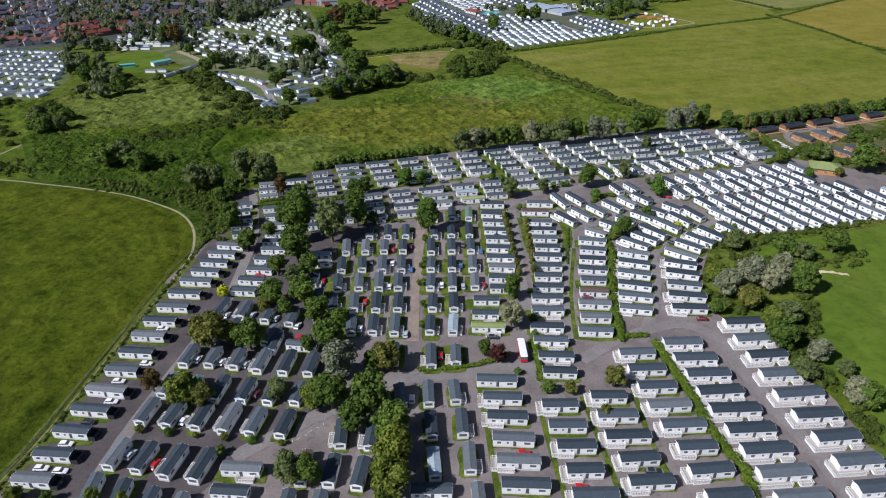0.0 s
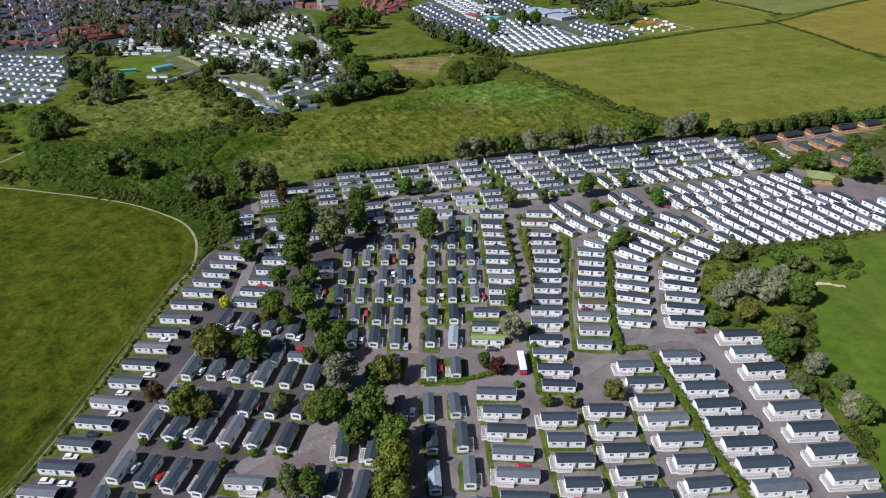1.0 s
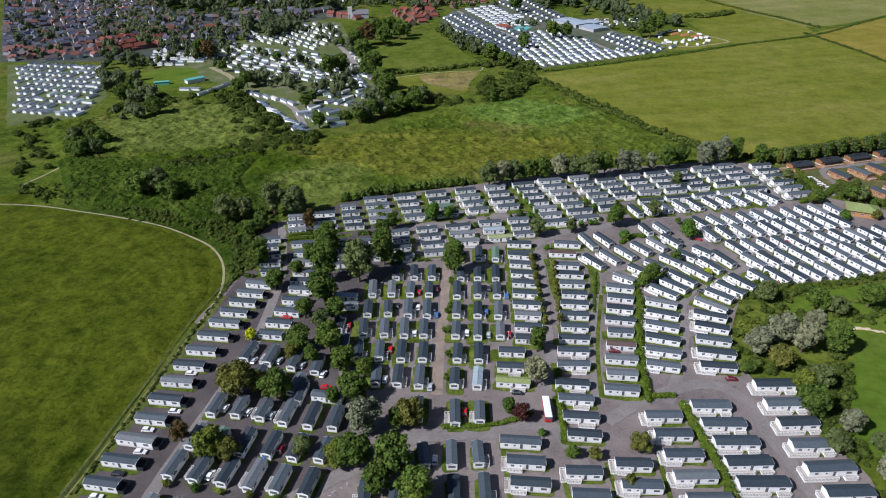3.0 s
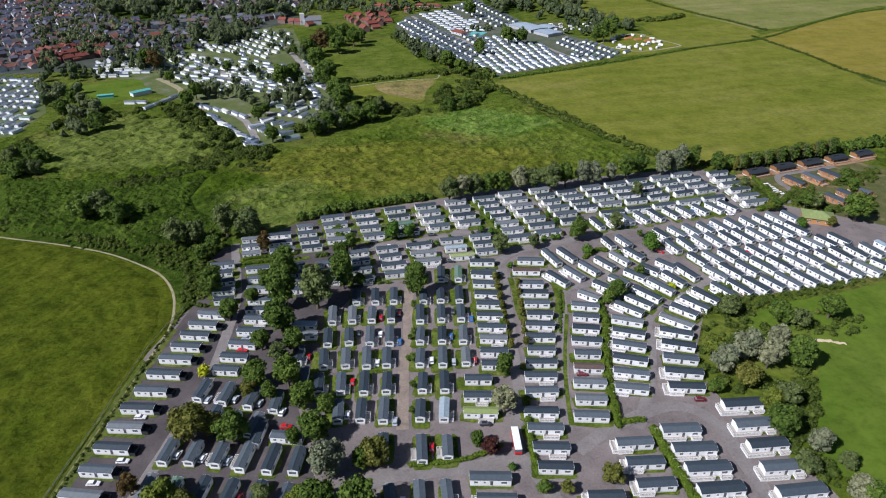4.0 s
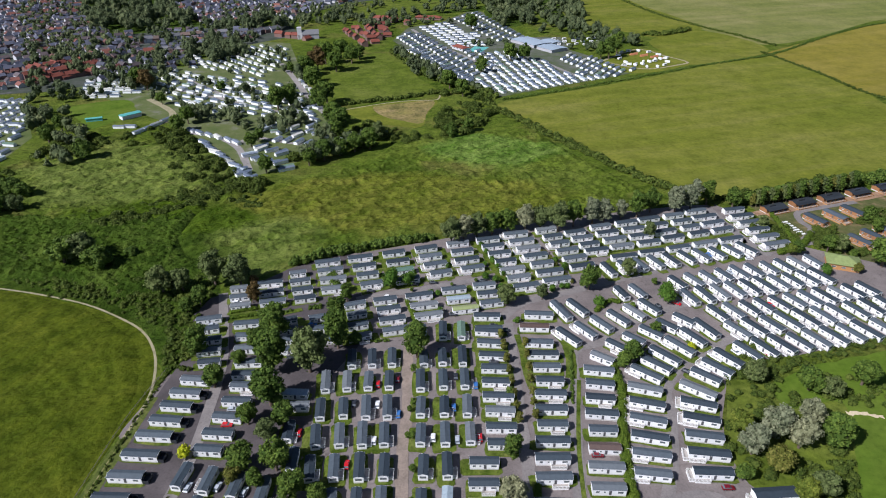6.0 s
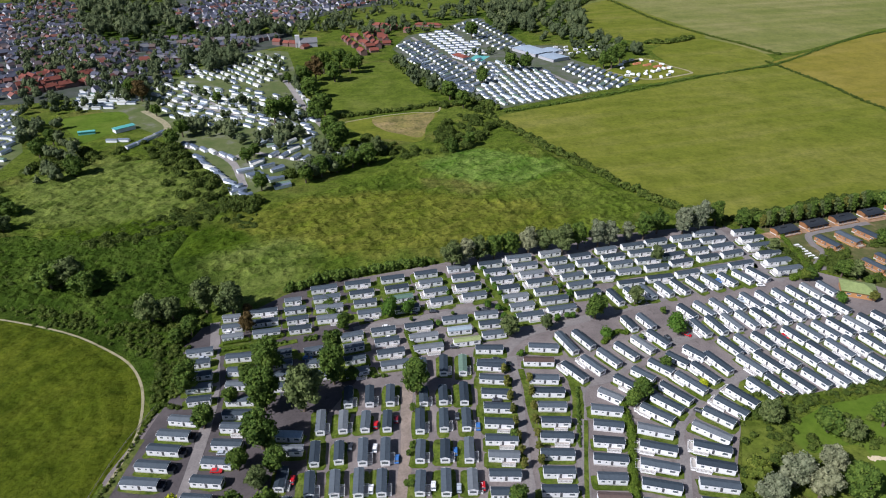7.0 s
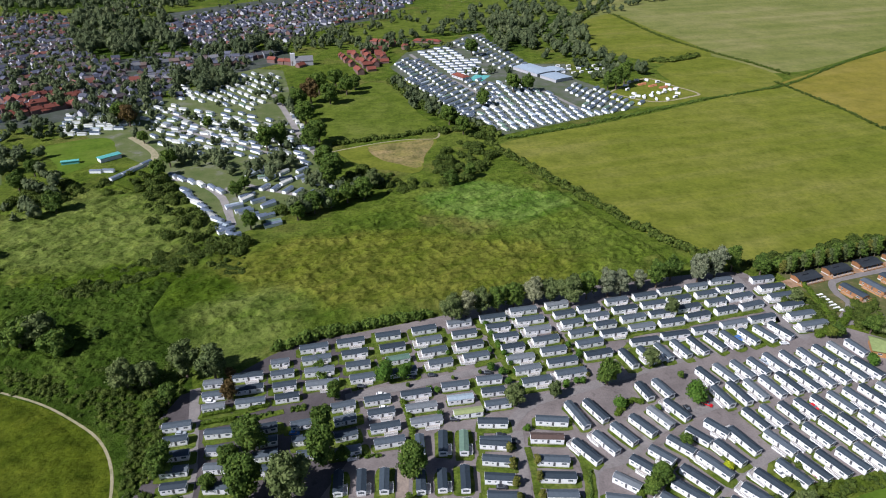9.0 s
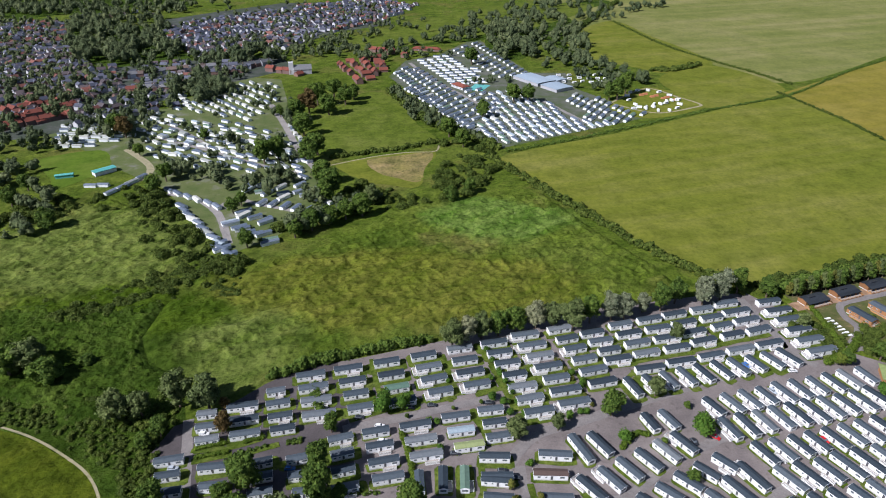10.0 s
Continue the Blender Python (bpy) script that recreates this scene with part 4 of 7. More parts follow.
area("west_park_ground", TARMAC_FAR, 0.03, [(-504, 679), (-401, 674), (-333, 562), (-327, 502), (-372, 481)], "grey ground of a caravan park", False)
area("village_ground", GARDENS, 0.03, [(-840, 1340), (-690, 1370), (-640, 1320), (-500, 1060), (-440, 1010), (-400, 1000), (-330, 1030), (-215, 1040), (-190, 970), (-240, 915), (-300, 850), (-330, 745), (-390, 700), (-440, 690), (-520, 690), (-840, 1170)], "gardens and streets of a village", False)
area("village_ground", GARDENS, 0.03, [(-504, 1367), (-435, 1455), (-326, 1569), (-208, 1578), (-89, 1393), (-81, 1296), (-163, 1236), (-216, 1119), (-255, 1104), (-282, 1114), (-312, 1071), (-356, 1070), (-429, 1173)], "gardens and streets of a village", False)
# wood_floor sheets: tree shade painted as dark ground over the brighter meadow
area("wood_floor", ROUGH, 0.03, [(-668, 1352), (-623, 1338), (-471, 1284), (-416, 1137), (-354, 1062), (-342, 1019), (-398, 1001), (-427, 989), (-443, 971), (-485, 1025), (-524, 1070)], "dark ground sheet painting the shade under woodland", True)
area("wood_floor", ROUGH, 0.03, [(-944, 1610), (-888, 1640), (-741, 1703), (-556, 1690), (-512, 1488), (-599, 1531), (-645, 1482), (-631, 1426), (-716, 1444), (-761, 1407), (-780, 1383), (-843, 1438)], "dark ground sheet painting the shade under woodland", True)
area("wood_floor", ROUGH, 0.03, [(64, 1371), (141, 1469), (265, 1538), (344, 1574), (347, 1509), (193, 1364), (115, 1201), (66, 1148), (5, 1125), (-61, 1079), (-99, 1050), (-110, 1081), (5, 1178)], "dark ground sheet painting the shade under woodland", True)
area("wood_floor", ROUGH, 0.03, [(75, 1156), (152, 1366), (234, 1361), (233, 1195), (223, 1028), (187, 1048), (163, 1152), (116, 1015), (84, 1053)], "dark ground sheet painting the shade under woodland", True)
area("pitch", GOLF, 0.05, [(-345, 643), (-302, 667), (-281, 641), (-277, 616), (-296, 580), (-312, 602)], "green sports pitch", True)
area("touring_field", FIELD_EAST, 0.05, [(180, 786), (240, 861), (287, 809), (288, 786), (213, 743)], "grass touring field", True)
area("rough_west", ROUGH, 0.036, [(-235, 392), (-191, 371), (-148, 349), (-117, 338), (-107, 307), (-102, 266), (-117, 266), (-132, 289), (-161, 317), (-196, 326)], "dark rank grass and bracken beside a footpath", True)
area("old_tarmac", TARMAC_DARK, 0.066, [(-121, 120), (-123, 138), (-121, 187), (-113, 263), (-110, 284), (-118, 306), (-114, 321), (-97, 331), (-81, 348), (-67, 359), (-50, 363), (-42, 330), (-33, 290), (-46, 262), (-54, 205), (-38, 160), (-44, 150), (-58, 140), (-69, 120)], "darker tarmac between the western pitches", False)
area("rough_east", FIELD_MID, 0.045, [(122, 275), (131, 275), (131, 241), (154, 241), (139, 204), (123, 174), (132, 161), (126, 139), (122, 139), (121, 161), (115, 174), (118, 190), (101, 210)], "dark rank grass under trees", True)
area("paddock", FIELD_EAST, 0.036, [(200, 1160), (307, 1313), (336, 1171), (364, 984), (287, 930), (254, 963), (207, 1020)], "green paddock below a wooded belt", True)
area("upper_field", FIELD_MID, 0.032, [(-138, 1179), (18, 1395), (147, 1518), (318, 1506), (181, 1274), (60, 1187), (-63, 1112)], "green fields beyond the village", True)
def value_noise(x, y, size, rng):
    """Smooth noise of a given wavelength, 0 to 1."""
    u, v = (x - x.min()) / size, (y - y.min()) / size
    grid = rng.random((int(u.max()) + 3, int(v.max()) + 3))
    i, j = u.astype(int), v.astype(int)
    f, g = u - i, v - j
    f, g = f * f * (3 - 2 * f), g * g * (3 - 2 * g)
    return (grid[i, j] * (1 - f) + grid[i + 1, j] * f) * (1 - g) + (grid[i, j + 1] * (1 - f) + grid[i + 1, j + 1] * f) * g


def hummocks(name, mat, poly, cell, tall, waves, label, turn=25.0, stretch=2.2):
    """Uneven tufted ground: a fine sheet that rises in low ridges and clumps and sinks under the plain ground at its edge."""
    rng = np.random.default_rng(len(poly) * 7 + int(cell * 100))
    p = np.array(poly, float)
    lo, hi = p.min(0) - cell, p.max(0) + cell
    nx, ny = int((hi[0] - lo[0]) / cell) + 1, int((hi[1] - lo[1]) / cell) + 1
    x, y = np.meshgrid(lo[0] + cell * np.arange(nx), lo[1] + cell * np.arange(ny), indexing="ij")
    x, y = x.ravel() + rng.uniform(-0.3, 0.3, nx * ny) * cell, y.ravel() + rng.uniform(-0.3, 0.3, nx * ny) * cell
    hit, edge = np.zeros(len(x), bool), np.full(len(x), 1e9)
    for (x1, y1), (x2, y2) in zip(p, np.roll(p, -1, 0)):
        hit ^= ((y1 > y) != (y2 > y)) & (x < (x2 - x1) * (y - y1) / ((y2 - y1) or 1e-9) + x1)
        t = np.clip(((x - x1) * (x2 - x1) + (y - y1) * (y2 - y1)) / ((x2 - x1) ** 2 + (y2 - y1) ** 2), 0, 1)
        edge = np.minimum(edge, np.hypot(x - x1 - t * (x2 - x1), y - y1 - t * (y2 - y1)))
    c, s = math.cos(radians(turn)), math.sin(radians(turn))
    a, b = (x * c + y * s) / stretch, y * c - x * s
    h = sum(weight * (1 - np.abs(2 * value_noise(a, b, size, rng) - 1)) ** 1.6 for size, weight in waves)
    z = np.where(hit, 0.08 + (h * tall + rng.uniform(0, 0.12, len(x)) * tall) * np.clip(edge / 5, 0, 1), -0.3)
    q = (np.arange(nx - 1)[:, None] * ny + np.arange(ny - 1)[None, :]).ravel()
    quads = np.stack([q, q + ny, q + ny + 1, q + 1], 1)
    quads = quads[hit[quads].any(1)]
    used = np.unique(quads)
    place = np.zeros(len(x), int)
    place[used] = np.arange(len(used))
    me = bpy.data.meshes.new(name)
    me.from_pydata(np.stack([x, y, z], 1)[used].tolist(), [], place[quads].tolist())
    me.materials.append(mat)
    me.polygons.foreach_set("use_smooth", [True] * len(me.polygons))
    return tagged(new(name, me), label, "ground", kind="structure")


hummocks("meadow", MEADOW, [(-142, 366), (-153, 384), (-151, 418), (-118, 436), (-116, 457), (-79, 477), (-49, 508), (-36, 539), (30, 558), (77, 562), (105, 496), (129, 451), (134, 433), (116, 415), (68, 410), (6, 388), (-46, 376), (-76, 362), (-102, 358), (-129, 357)], 1.0, 1.9, ((12, 0.25), (4.6, 0.9), (2.6, 0.7)), "rough green meadow of tussocky uncut grass", 25, 1.7)
hummocks("meadow", MEADOW, [(-342, 485), (-302, 517), (-276, 534), (-244, 560), (-196, 523), (-165, 488), (-132, 458), (-130, 438), (-161, 404), (-207, 405), (-287, 407)], 1.2, 1.9, ((12, 0.25), (5, 0.9), (3, 0.7)), "rough pale meadow of tussocky uncut grass", 60, 1.6)
hummocks("bracken", ROUGH, [(-295, 419), (-212, 416), (-167, 415), (-152, 422), (-152, 384), (-141, 363), (-119, 353), (-124, 345), (-135, 339), (-144, 325), (-159, 322), (-179, 332), (-197, 337), (-240, 341)], 0.8, 1.9, ((11, 0.25), (3.6, 0.8), (1.9, 0.8)), "dark rank grass and bracken in uneven clumps", 10, 1.3)
hummocks("hay_field", FIELD_WEST, [(-250, 325), (-228, 331), (-203, 325), (-175, 314), (-155, 302), (-140, 290), (-129, 273), (-123, 253), (-123, 229), (-127, 183), (-129, 149), (-133, 126), (-147, 95), (-170, 80), (-300, 80)], 1.4, 0.8, ((15, 0.25), (5.5, 0.6), (3.2, 0.9)), "thick uneven grass of a green hay field", 50, 1.8)
ribbon("field_path", PATH, 0.09, 1.1, [(-300, 342), (-259, 340), (-228, 333), (-202, 326.5), (-174, 317), (-152, 305), (-137, 294), (-126.5, 280), (-120, 264), (-117, 248), (-118, 228)], "pale chalk footpath")
ribbon("field_track", TRACK, 0.09, 4.5, [(-118, 228), (-120, 182), (-122, 148), (-126, 125), (-143, 95)], "worn grass track along a fence")
ribbon("track_rut", RUT, 0.09, 0.5, [(-118, 227), (-121, 181), (-123, 147), (-126, 124)], "pale wheel rut in grass")
ribbon("track_rut", RUT, 0.09, 0.4, [(-116, 228), (-119, 182), (-121, 148), (-125, 125)], "pale wheel rut in grass")
ribbon("field_verge", TRACK, 0.09, 2.6, [(-114.5, 250), (-116, 228), (-118.5, 182), (-120.5, 148), (-124, 125), (-140, 90)], "strip of dark rank grass along a fence")
ribbon("field_verge", LAWN, 0.09, 1.1, [(-120, 229), (-123.5, 182), (-125.5, 148), (-129, 126), (-146, 95)], "strip of pale dry grass beside a track")
ribbon("meadow_track", PATH, 0.09, 1.6, [(-91, 624), (-57, 643), (-28, 653), (-4, 655), (-0, 670)], "pale footpath")
ribbon("west_track", PATH, 0.09, 1.4, [(-287, 369), (-280, 404), (-295, 433)], "pale footpath")
ribbon("far_lane", ROAD_FAR, 0.08, 6, [(-181, 807), (-156, 746), (-124, 663), (-101, 615)], "grey lane in a distant caravan park")
ribbon("far_drive", PATH, 0.08, 6, [(-279, 669), (-243, 628), (-237, 602), (-249, 578)], "pale concrete drive")
ribbon("far_curve", ROAD_FAR, 0.08, 5.5, [(-206, 569), (-182, 559), (-160, 536), (-148, 513), (-137, 486)], "grey drive")
ribbon("far_curve", ROAD_FAR, 0.08, 4.5, [(-162, 538), (-151, 556), (-131, 547), (-93, 531)], "grey drive")
ribbon("far_curve", ROAD_FAR, 0.08, 4.5, [(-265, 702), (-205, 664), (-150, 627), (-112, 606)], "grey drive")
ribbon("far_curve", ROAD_FAR, 0.08, 4, [(-268, 742), (-220, 690), (-204, 664)], "grey drive")
ribbon("tour_loop", PATH, 0.09, 3.0, [(185, 800), (239, 856), (264, 819), (278, 792), (268, 780), (222, 762), (187, 796)], "pale gravel loop")
ribbon("north_lane", ROAD_FAR, 0.08, 5, [(-38, 1000), (-6, 906), (30, 830), (58, 770)], "grey lane")
ribbon("north_lane", ROAD_FAR, 0.08, 5, [(114, 811), (143, 736)], "grey lane")
ribbon("main_road", ROAD, 0.1, 5.5, [(-63, 134), (-55, 141), (-42, 151), (-29, 160), (-20, 168), (-7, 170), (10, 172), (25, 175), (33, 163), (35, 146), (37, 120)], "pale worn tarmac main road of the park")
ribbon("avenue", ROAD, 0.1, 4.5, [(25, 175), (26, 190), (29, 212), (29, 237), (30, 279), (30, 297)], "pale tarmac avenue between small trees")
ribbon("avenue_north", ROAD, 0.1, 5, [(21, 289), (30, 304), (40, 314), (59, 321), (81, 330), (107, 340), (140, 352), (178, 363), (226, 374)], "pale tarmac road")
ribbon("grid_road", ROAD_BROWN, 0.1, 4.5, [(-14, 189), (-15, 220), (-14, 241), (-15, 266), (-15, 291)], "reddish brown paved lane")
ribbon("curve_road", ROAD, 0.1, 4.5, [(68, 188), (78, 210), (86, 236), (88, 249), (97, 263), (114, 275), (133, 285), (170, 293), (214, 307)], "pale tarmac drive curving between caravans")
ribbon("loop_road", ROAD, 0.1, 4.5, [(43, 188), (47, 218), (53, 257), (57, 276), (70, 282), (90, 298), (112, 309), (136, 322)], "pale tarmac drive")
ribbon("lodge_drive", ROAD, 0.1, 5.0, [(45, 178), (61, 190), (84, 199), (96, 190), (98, 174), (101, 155), (105, 137), (107, 121)], "pale tarmac drive between lodges")
ribbon("west_drive", ROAD, 0.1, 4.5, [(-99, 122), (-98, 145), (-94, 178), (-90, 214), (-91, 243), (-94, 271), (-100, 294), (-109, 325)], "pale tarmac drive past the caravans")
ribbon("park_lane", ROAD, 0.1, 4.5, [(-42, 318), (-16, 325), (4, 331), (25, 337)], "pale tarmac lane")
ribbon("east_lane", ROAD, 0.1, 5, [(165, 414), (169, 385), (173, 363), (178, 356)], "pale tarmac lane")
ribbon("verge", LAWN, 0.1, 1.6, [(9, 167), (11, 146), (13, 120)], "narrow green verge between caravans")
ribbon("verge", LAWN, 0.1, 1.6, [(42, 160), (44, 141), (46, 120)], "narrow green verge between caravans")
ribbon("verge", LAWN, 0.1, 1.6, [(30, 204), (30, 178)], "narrow green verge between caravans")
ribbon("verge", LAWN, 0.1, 1.6, [(55, 257), (48, 220), (45, 190)], "narrow green verge between caravans")
ribbon("verge", LAWN, 0.1, 1.6, [(59, 163), (59, 143), (61, 125)], "narrow green verge between caravans")
ribbon("verge", LAWN, 0.1, 1.6, [(28, 155), (29, 139), (31, 120)], "narrow green verge between caravans")
ribbon("lodge_road", EARTH, 0.09, 7.5, [(190, 405), (208, 411), (235, 418), (263, 426), (294, 437)], "orange-brown gravel strip before timber lodges")
ribbon("lodge_road", ROAD, 0.09, 4, [(260, 421), (232, 413), (217, 407), (213, 396), (214, 385), (203, 372)], "grey tarmac drive between timber lodges")
ribbon("verge", LAWN, 0.11, 3.0, [(-0, 368), (3, 355), (7, 338)], "narrow green verge between caravans")
ribbon("verge", LAWN, 0.11, 3.0, [(39, 364), (43, 348), (46, 333)], "narrow green verge between caravans")
ribbon("verge", LAWN, 0.11, 4.5, [(12, 329), (16, 321), (20, 310)], "narrow green verge between caravans")
ribbon("verge", LAWN, 0.11, 4.5, [(51, 288), (54, 281), (54, 269), (52, 258)], "narrow green verge between caravans")
ribbon("verge", LAWN, 0.11, 2.6, [(15, 300), (15, 276), (15, 254)], "narrow green verge between caravans")
ribbon("verge", LAWN, 0.11, 2.6, [(36, 377), (42, 359), (47, 342)], "narrow green verge between caravans")
ribbon("verge", LAWN, 0.11, 2.4, [(83, 384), (86, 376), (88, 367)], "narrow green verge between caravans")
ribbon("verge", LAWN, 0.11, 3.0, [(44, 356), (47, 345), (50, 338)], "narrow green verge between caravans")
ribbon("verge", LAWN, 0.11, 2.6, [(65, 377), (68, 363), (70, 350)], "narrow green verge between caravans")
ribbon("verge", LAWN, 0.11, 2.4, [(84, 346), (92, 354), (106, 357), (124, 360)], "narrow green verge between caravans")
ribbon("verge", LAWN, 0.11, 2.6, [(33, 288), (34, 276), (34, 264), (35, 253)], "narrow green verge between caravans")
ribbon("verge", LAWN, 0.11, 2.2, [(72, 356), (74, 350), (76, 344)], "narrow green verge between caravans")
ribbon("verge", LAWN, 0.11, 2.4, [(-34, 365), (-29, 343), (-24, 331)], "narrow green verge between caravans")
ribbon("verge", LAWN, 0.11, 2.2, [(-3, 360), (4, 334)], "narrow green verge between caravans")
ribbon("verge", LAWN, 0.11, 2.5, [(-102, 307), (-88, 308), (-75, 313)], "narrow green verge between caravans")
ribbon("verge", LAWN, 0.112, 3.2, [(-100, 301), (-85, 305)], "narrow green verge between caravans")
ribbon("verge", LAWN, 0.112, 3.0, [(-95, 292), (-83, 295)], "narrow green verge between caravans")
ribbon("verge", LAWN, 0.112, 3.0, [(-92, 285), (-80, 287)], "narrow green verge between caravans")
ribbon("verge", LAWN, 0.112, 3.0, [(-80, 305), (-67, 310)], "narrow green verge between caravans")
ribbon("verge", LAWN, 0.112, 3.0, [(-40, 323), (-23, 330), (-6, 336)], "narrow green verge between caravans")
ribbon("verge", LAWN, 0.112, 2.6, [(15, 338), (31, 344)], "narrow green verge between caravans")
ribbon("verge", LAWN, 0.112, 2.6, [(-39, 359), (-33, 343), (-29, 328)], "narrow green verge between caravans")
ribbon("verge", LAWN, 0.112, 2.6, [(-10, 365), (-3, 342)], "narrow green verge between caravans")
ribbon("verge", LAWN, 0.112, 2.6, [(20, 378), (25, 354), (28, 341)], "narrow green verge between caravans")
ribbon("road_marking", LINE, 0.13, 0.14, [(-49, 139), (-48, 139)], "white painted dash on the road")
ribbon("road_marking", LINE, 0.13, 0.14, [(-47, 140), (-47, 141)], "white painted dash on the road")
ribbon("road_marking", LINE, 0.13, 0.14, [(-46, 141), (-45, 142)], "white painted dash on the road")
ribbon("road_marking", LINE, 0.13, 0.14, [(-44, 143), (-43, 143)], "white painted dash on the road")
ribbon("road_marking", LINE, 0.13, 0.14, [(-43, 144), (-42, 145)], "white painted dash on the road")
ribbon("road_marking", LINE, 0.13, 0.14, [(-41, 146), (-40, 146)], "white painted dash on the road")
ribbon("road_marking", LINE, 0.13, 0.14, [(-39, 147), (-39, 148)], "white painted dash on the road")
# ---- caravans on the park ----
# south-west corner
van_row((-115.2, 124.4, -4), (-112.8, 152.0, -6), 4, 12, 3.4, "glazed_end", lawn=0.6)
van_row((-112.0, 161.1, -6), (-110.0, 190.1, -4), 4, 12, 3.4, "glazed_end", lawn=0.6)
van_row((-109.3, 199.7, -4), (-106.8, 218.2, -4), 3, 12, 3.4, "glazed_end", lawn=0.6)
van_row((-105.5, 227.4, -4), (-100.6, 257.9, -6), 5, 12, 3.4, "glazed_end", lawn=0.6)
van_row((-97.3, 120.9, -86), (-71.8, 115.0, -92), 4, 10, 3.4, "plain", lawn=0.6)
van_row((-96.6, 134.1, -97), (-70.2, 129.6, -100), 4, 10, 3.4, "plain", lawn=0.6)
van_row((-94.6, 151.2, -98), (-50.4, 145.8, -98), 6, 10, 3.4, "plain", lawn=0.6)
van_row((-92.9, 163.4, -95), (-48.7, 159.2, -100), 6, 10, 3.4, "plain", lawn=0.6)
van_row((-91.6, 178.7, -96), (-47.5, 173.9, -95), 6, 10, 3.4, "plain", lawn=0.6)
van_row((-81.4, 194.1, -98), (-65.6, 190.3, -104), 3, 10, 3.4, "plain", lawn=0.6)
van_row((-53.0, 184.6, -6), (-53.0, 184.6, -6), 1, 10, 3.4, "plain", lawn=0.6)
van_row((-63.3, 186.1, -95), (-63.3, 186.1, -95), 1, 10, 3.4, "plain", lawn=0.6)
van_row((-89.0, 208.4, -98), (-60.7, 202.0, -93), 4, 10, 3.4, "side_deck", lawn=0.6)
van_row((-58.3, 128.7, -2), (-58.3, 128.7, -2), 1, 10, 3.4, "plain", lawn=0.6)
van_row((-59.4, 120.5, -4), (-59.4, 120.5, -4), 1, 11, 3.4, "plain", lawn=0.6)
van_row((-89.6, 296.5, 6), (-84.4, 277.8, 3), 3, 11, 3.4, "plain", lawn=0.6)
van_row((-81.7, 268.5, 1), (-80.8, 261.1, -1), 2, 11, 3.4, "plain", lawn=0.6)
van_row((-79.9, 253.8, -3), (-80.7, 245.0, -4), 2, 11, 3.4, "plain", lawn=0.6)
van_row((-81.5, 236.2, -6), (-83.8, 220.1, -5), 3, 11, 3.4, "plain", lawn=0.6)
# north-west columns
van_row((-101.3, 326.3, 10), (-96.4, 311.2, 12), 3, 9, 3.4, "plain")
van_row((-86.9, 330.8, 10), (-81.5, 314.3, 11), 3, 12, 3.4, "plain")
van_row((-71.8, 298.7, 14), (-66.8, 276.8, 8), 4, 9, 3.4, "plain")
van_row((-74.7, 340.4, 13), (-66.9, 316.6, 12), 4, 9, 3.4, "plain")
van_row((-57.8, 300.4, 14), (-52.3, 283.7, 7), 3, 8, 3.4, "plain")
van_row((-108.2, 300.3, 12), (-98.6, 269.0, 8), 5, 10, 3.4, "plain")
# north row of columns
van_row((-60.8, 351.6, 13), (-53.1, 325.1, 9), 4, 13, 3.8, "side_deck", lawn=1.15)
van_row((-41.9, 311.0, 16), (-36.6, 285.7, 13), 4, 9, 3.4, "side_deck", lawn=1.15)
van_row((-43.7, 355.6, 13), (-35.5, 329.2, 13), 4, 12, 3.7, "side_deck", lawn=1.15)
van_row((-26.3, 360.3, 13), (-17.8, 332.7, 13), 4, 12, 3.8, "side_deck", lawn=1.15)
van_row((-8.9, 364.8, 14), (-0.9, 338.8, 13), 4, 12, 3.8, "front_deck", lawn=1.15)
van_row((8.6, 370.3, 13), (15.6, 343.1, 12), 4, 12, 3.8, "front_deck", lawn=1.15)
van_row((25.6, 374.6, 11), (41.6, 325.3, 12), 7, 12, 3.7, "side_deck", lawn=1.15)
van_row((41.9, 380.6, 12), (57.7, 330.4, 12), 7, 13, 3.8, "front_deck", lawn=1.15)
van_row((59.9, 385.4, 14), (73.2, 344.0, 13), 6, 12, 3.8, "front_deck", lawn=1.15)
van_row((76.4, 381.9, 13), (84.0, 360.4, 12), 4, 12, 3.7, "side_deck", lawn=1.15)
van_row((92.3, 388.7, 15), (98.8, 364.8, 12), 4, 13, 3.7, "side_deck", lawn=1.15)
van_row((108.2, 393.0, 13), (115.1, 368.8, 12), 4, 13, 3.7, "side_deck", lawn=1.15)
van_row((123.0, 397.2, 15), (129.9, 373.7, 14), 4, 13, 3.7, "side_deck", lawn=1.15)
van_row((138.8, 401.7, 13), (146.1, 378.5, 15), 4, 12, 3.7, "side_deck", lawn=1.15)
van_row((153.9, 407.2, 11), (160.9, 382.6, 16), 4, 14, 3.7, "side_deck", lawn=1.15)
van_row((97.1, 353.5, 11), (161.4, 371.0, 14), 5, 14, 3.4, "side_deck", lawn=1.15)
van_row((177.9, 408.4, 11), (183.7, 365.1, 13), 6, 14, 3.8, "front_deck", lawn=1.15)
# diagonal rows in the north-east
van_row((86.0, 340.4, -70), (166.0, 360.3, -62), 10, 12, 3.4, "side_deck")
van_row((117.7, 326.8, -64), (194.8, 346.0, -69), 10, 12, 3.4, "side_deck", lawn=0.45)
van_row((119.4, 313.8, -71), (191.9, 331.5, -65), 10, 13, 3.4, "side_deck", lawn=0.45)
van_row((127.5, 299.9, -66), (208.3, 318.8, -64), 11, 12, 3.4, "side_deck", lawn=0.45)
van_row((131.3, 287.0, -60), (235.8, 311.3, -73), 13, 13, 3.4, "side_deck", lawn=0.45)
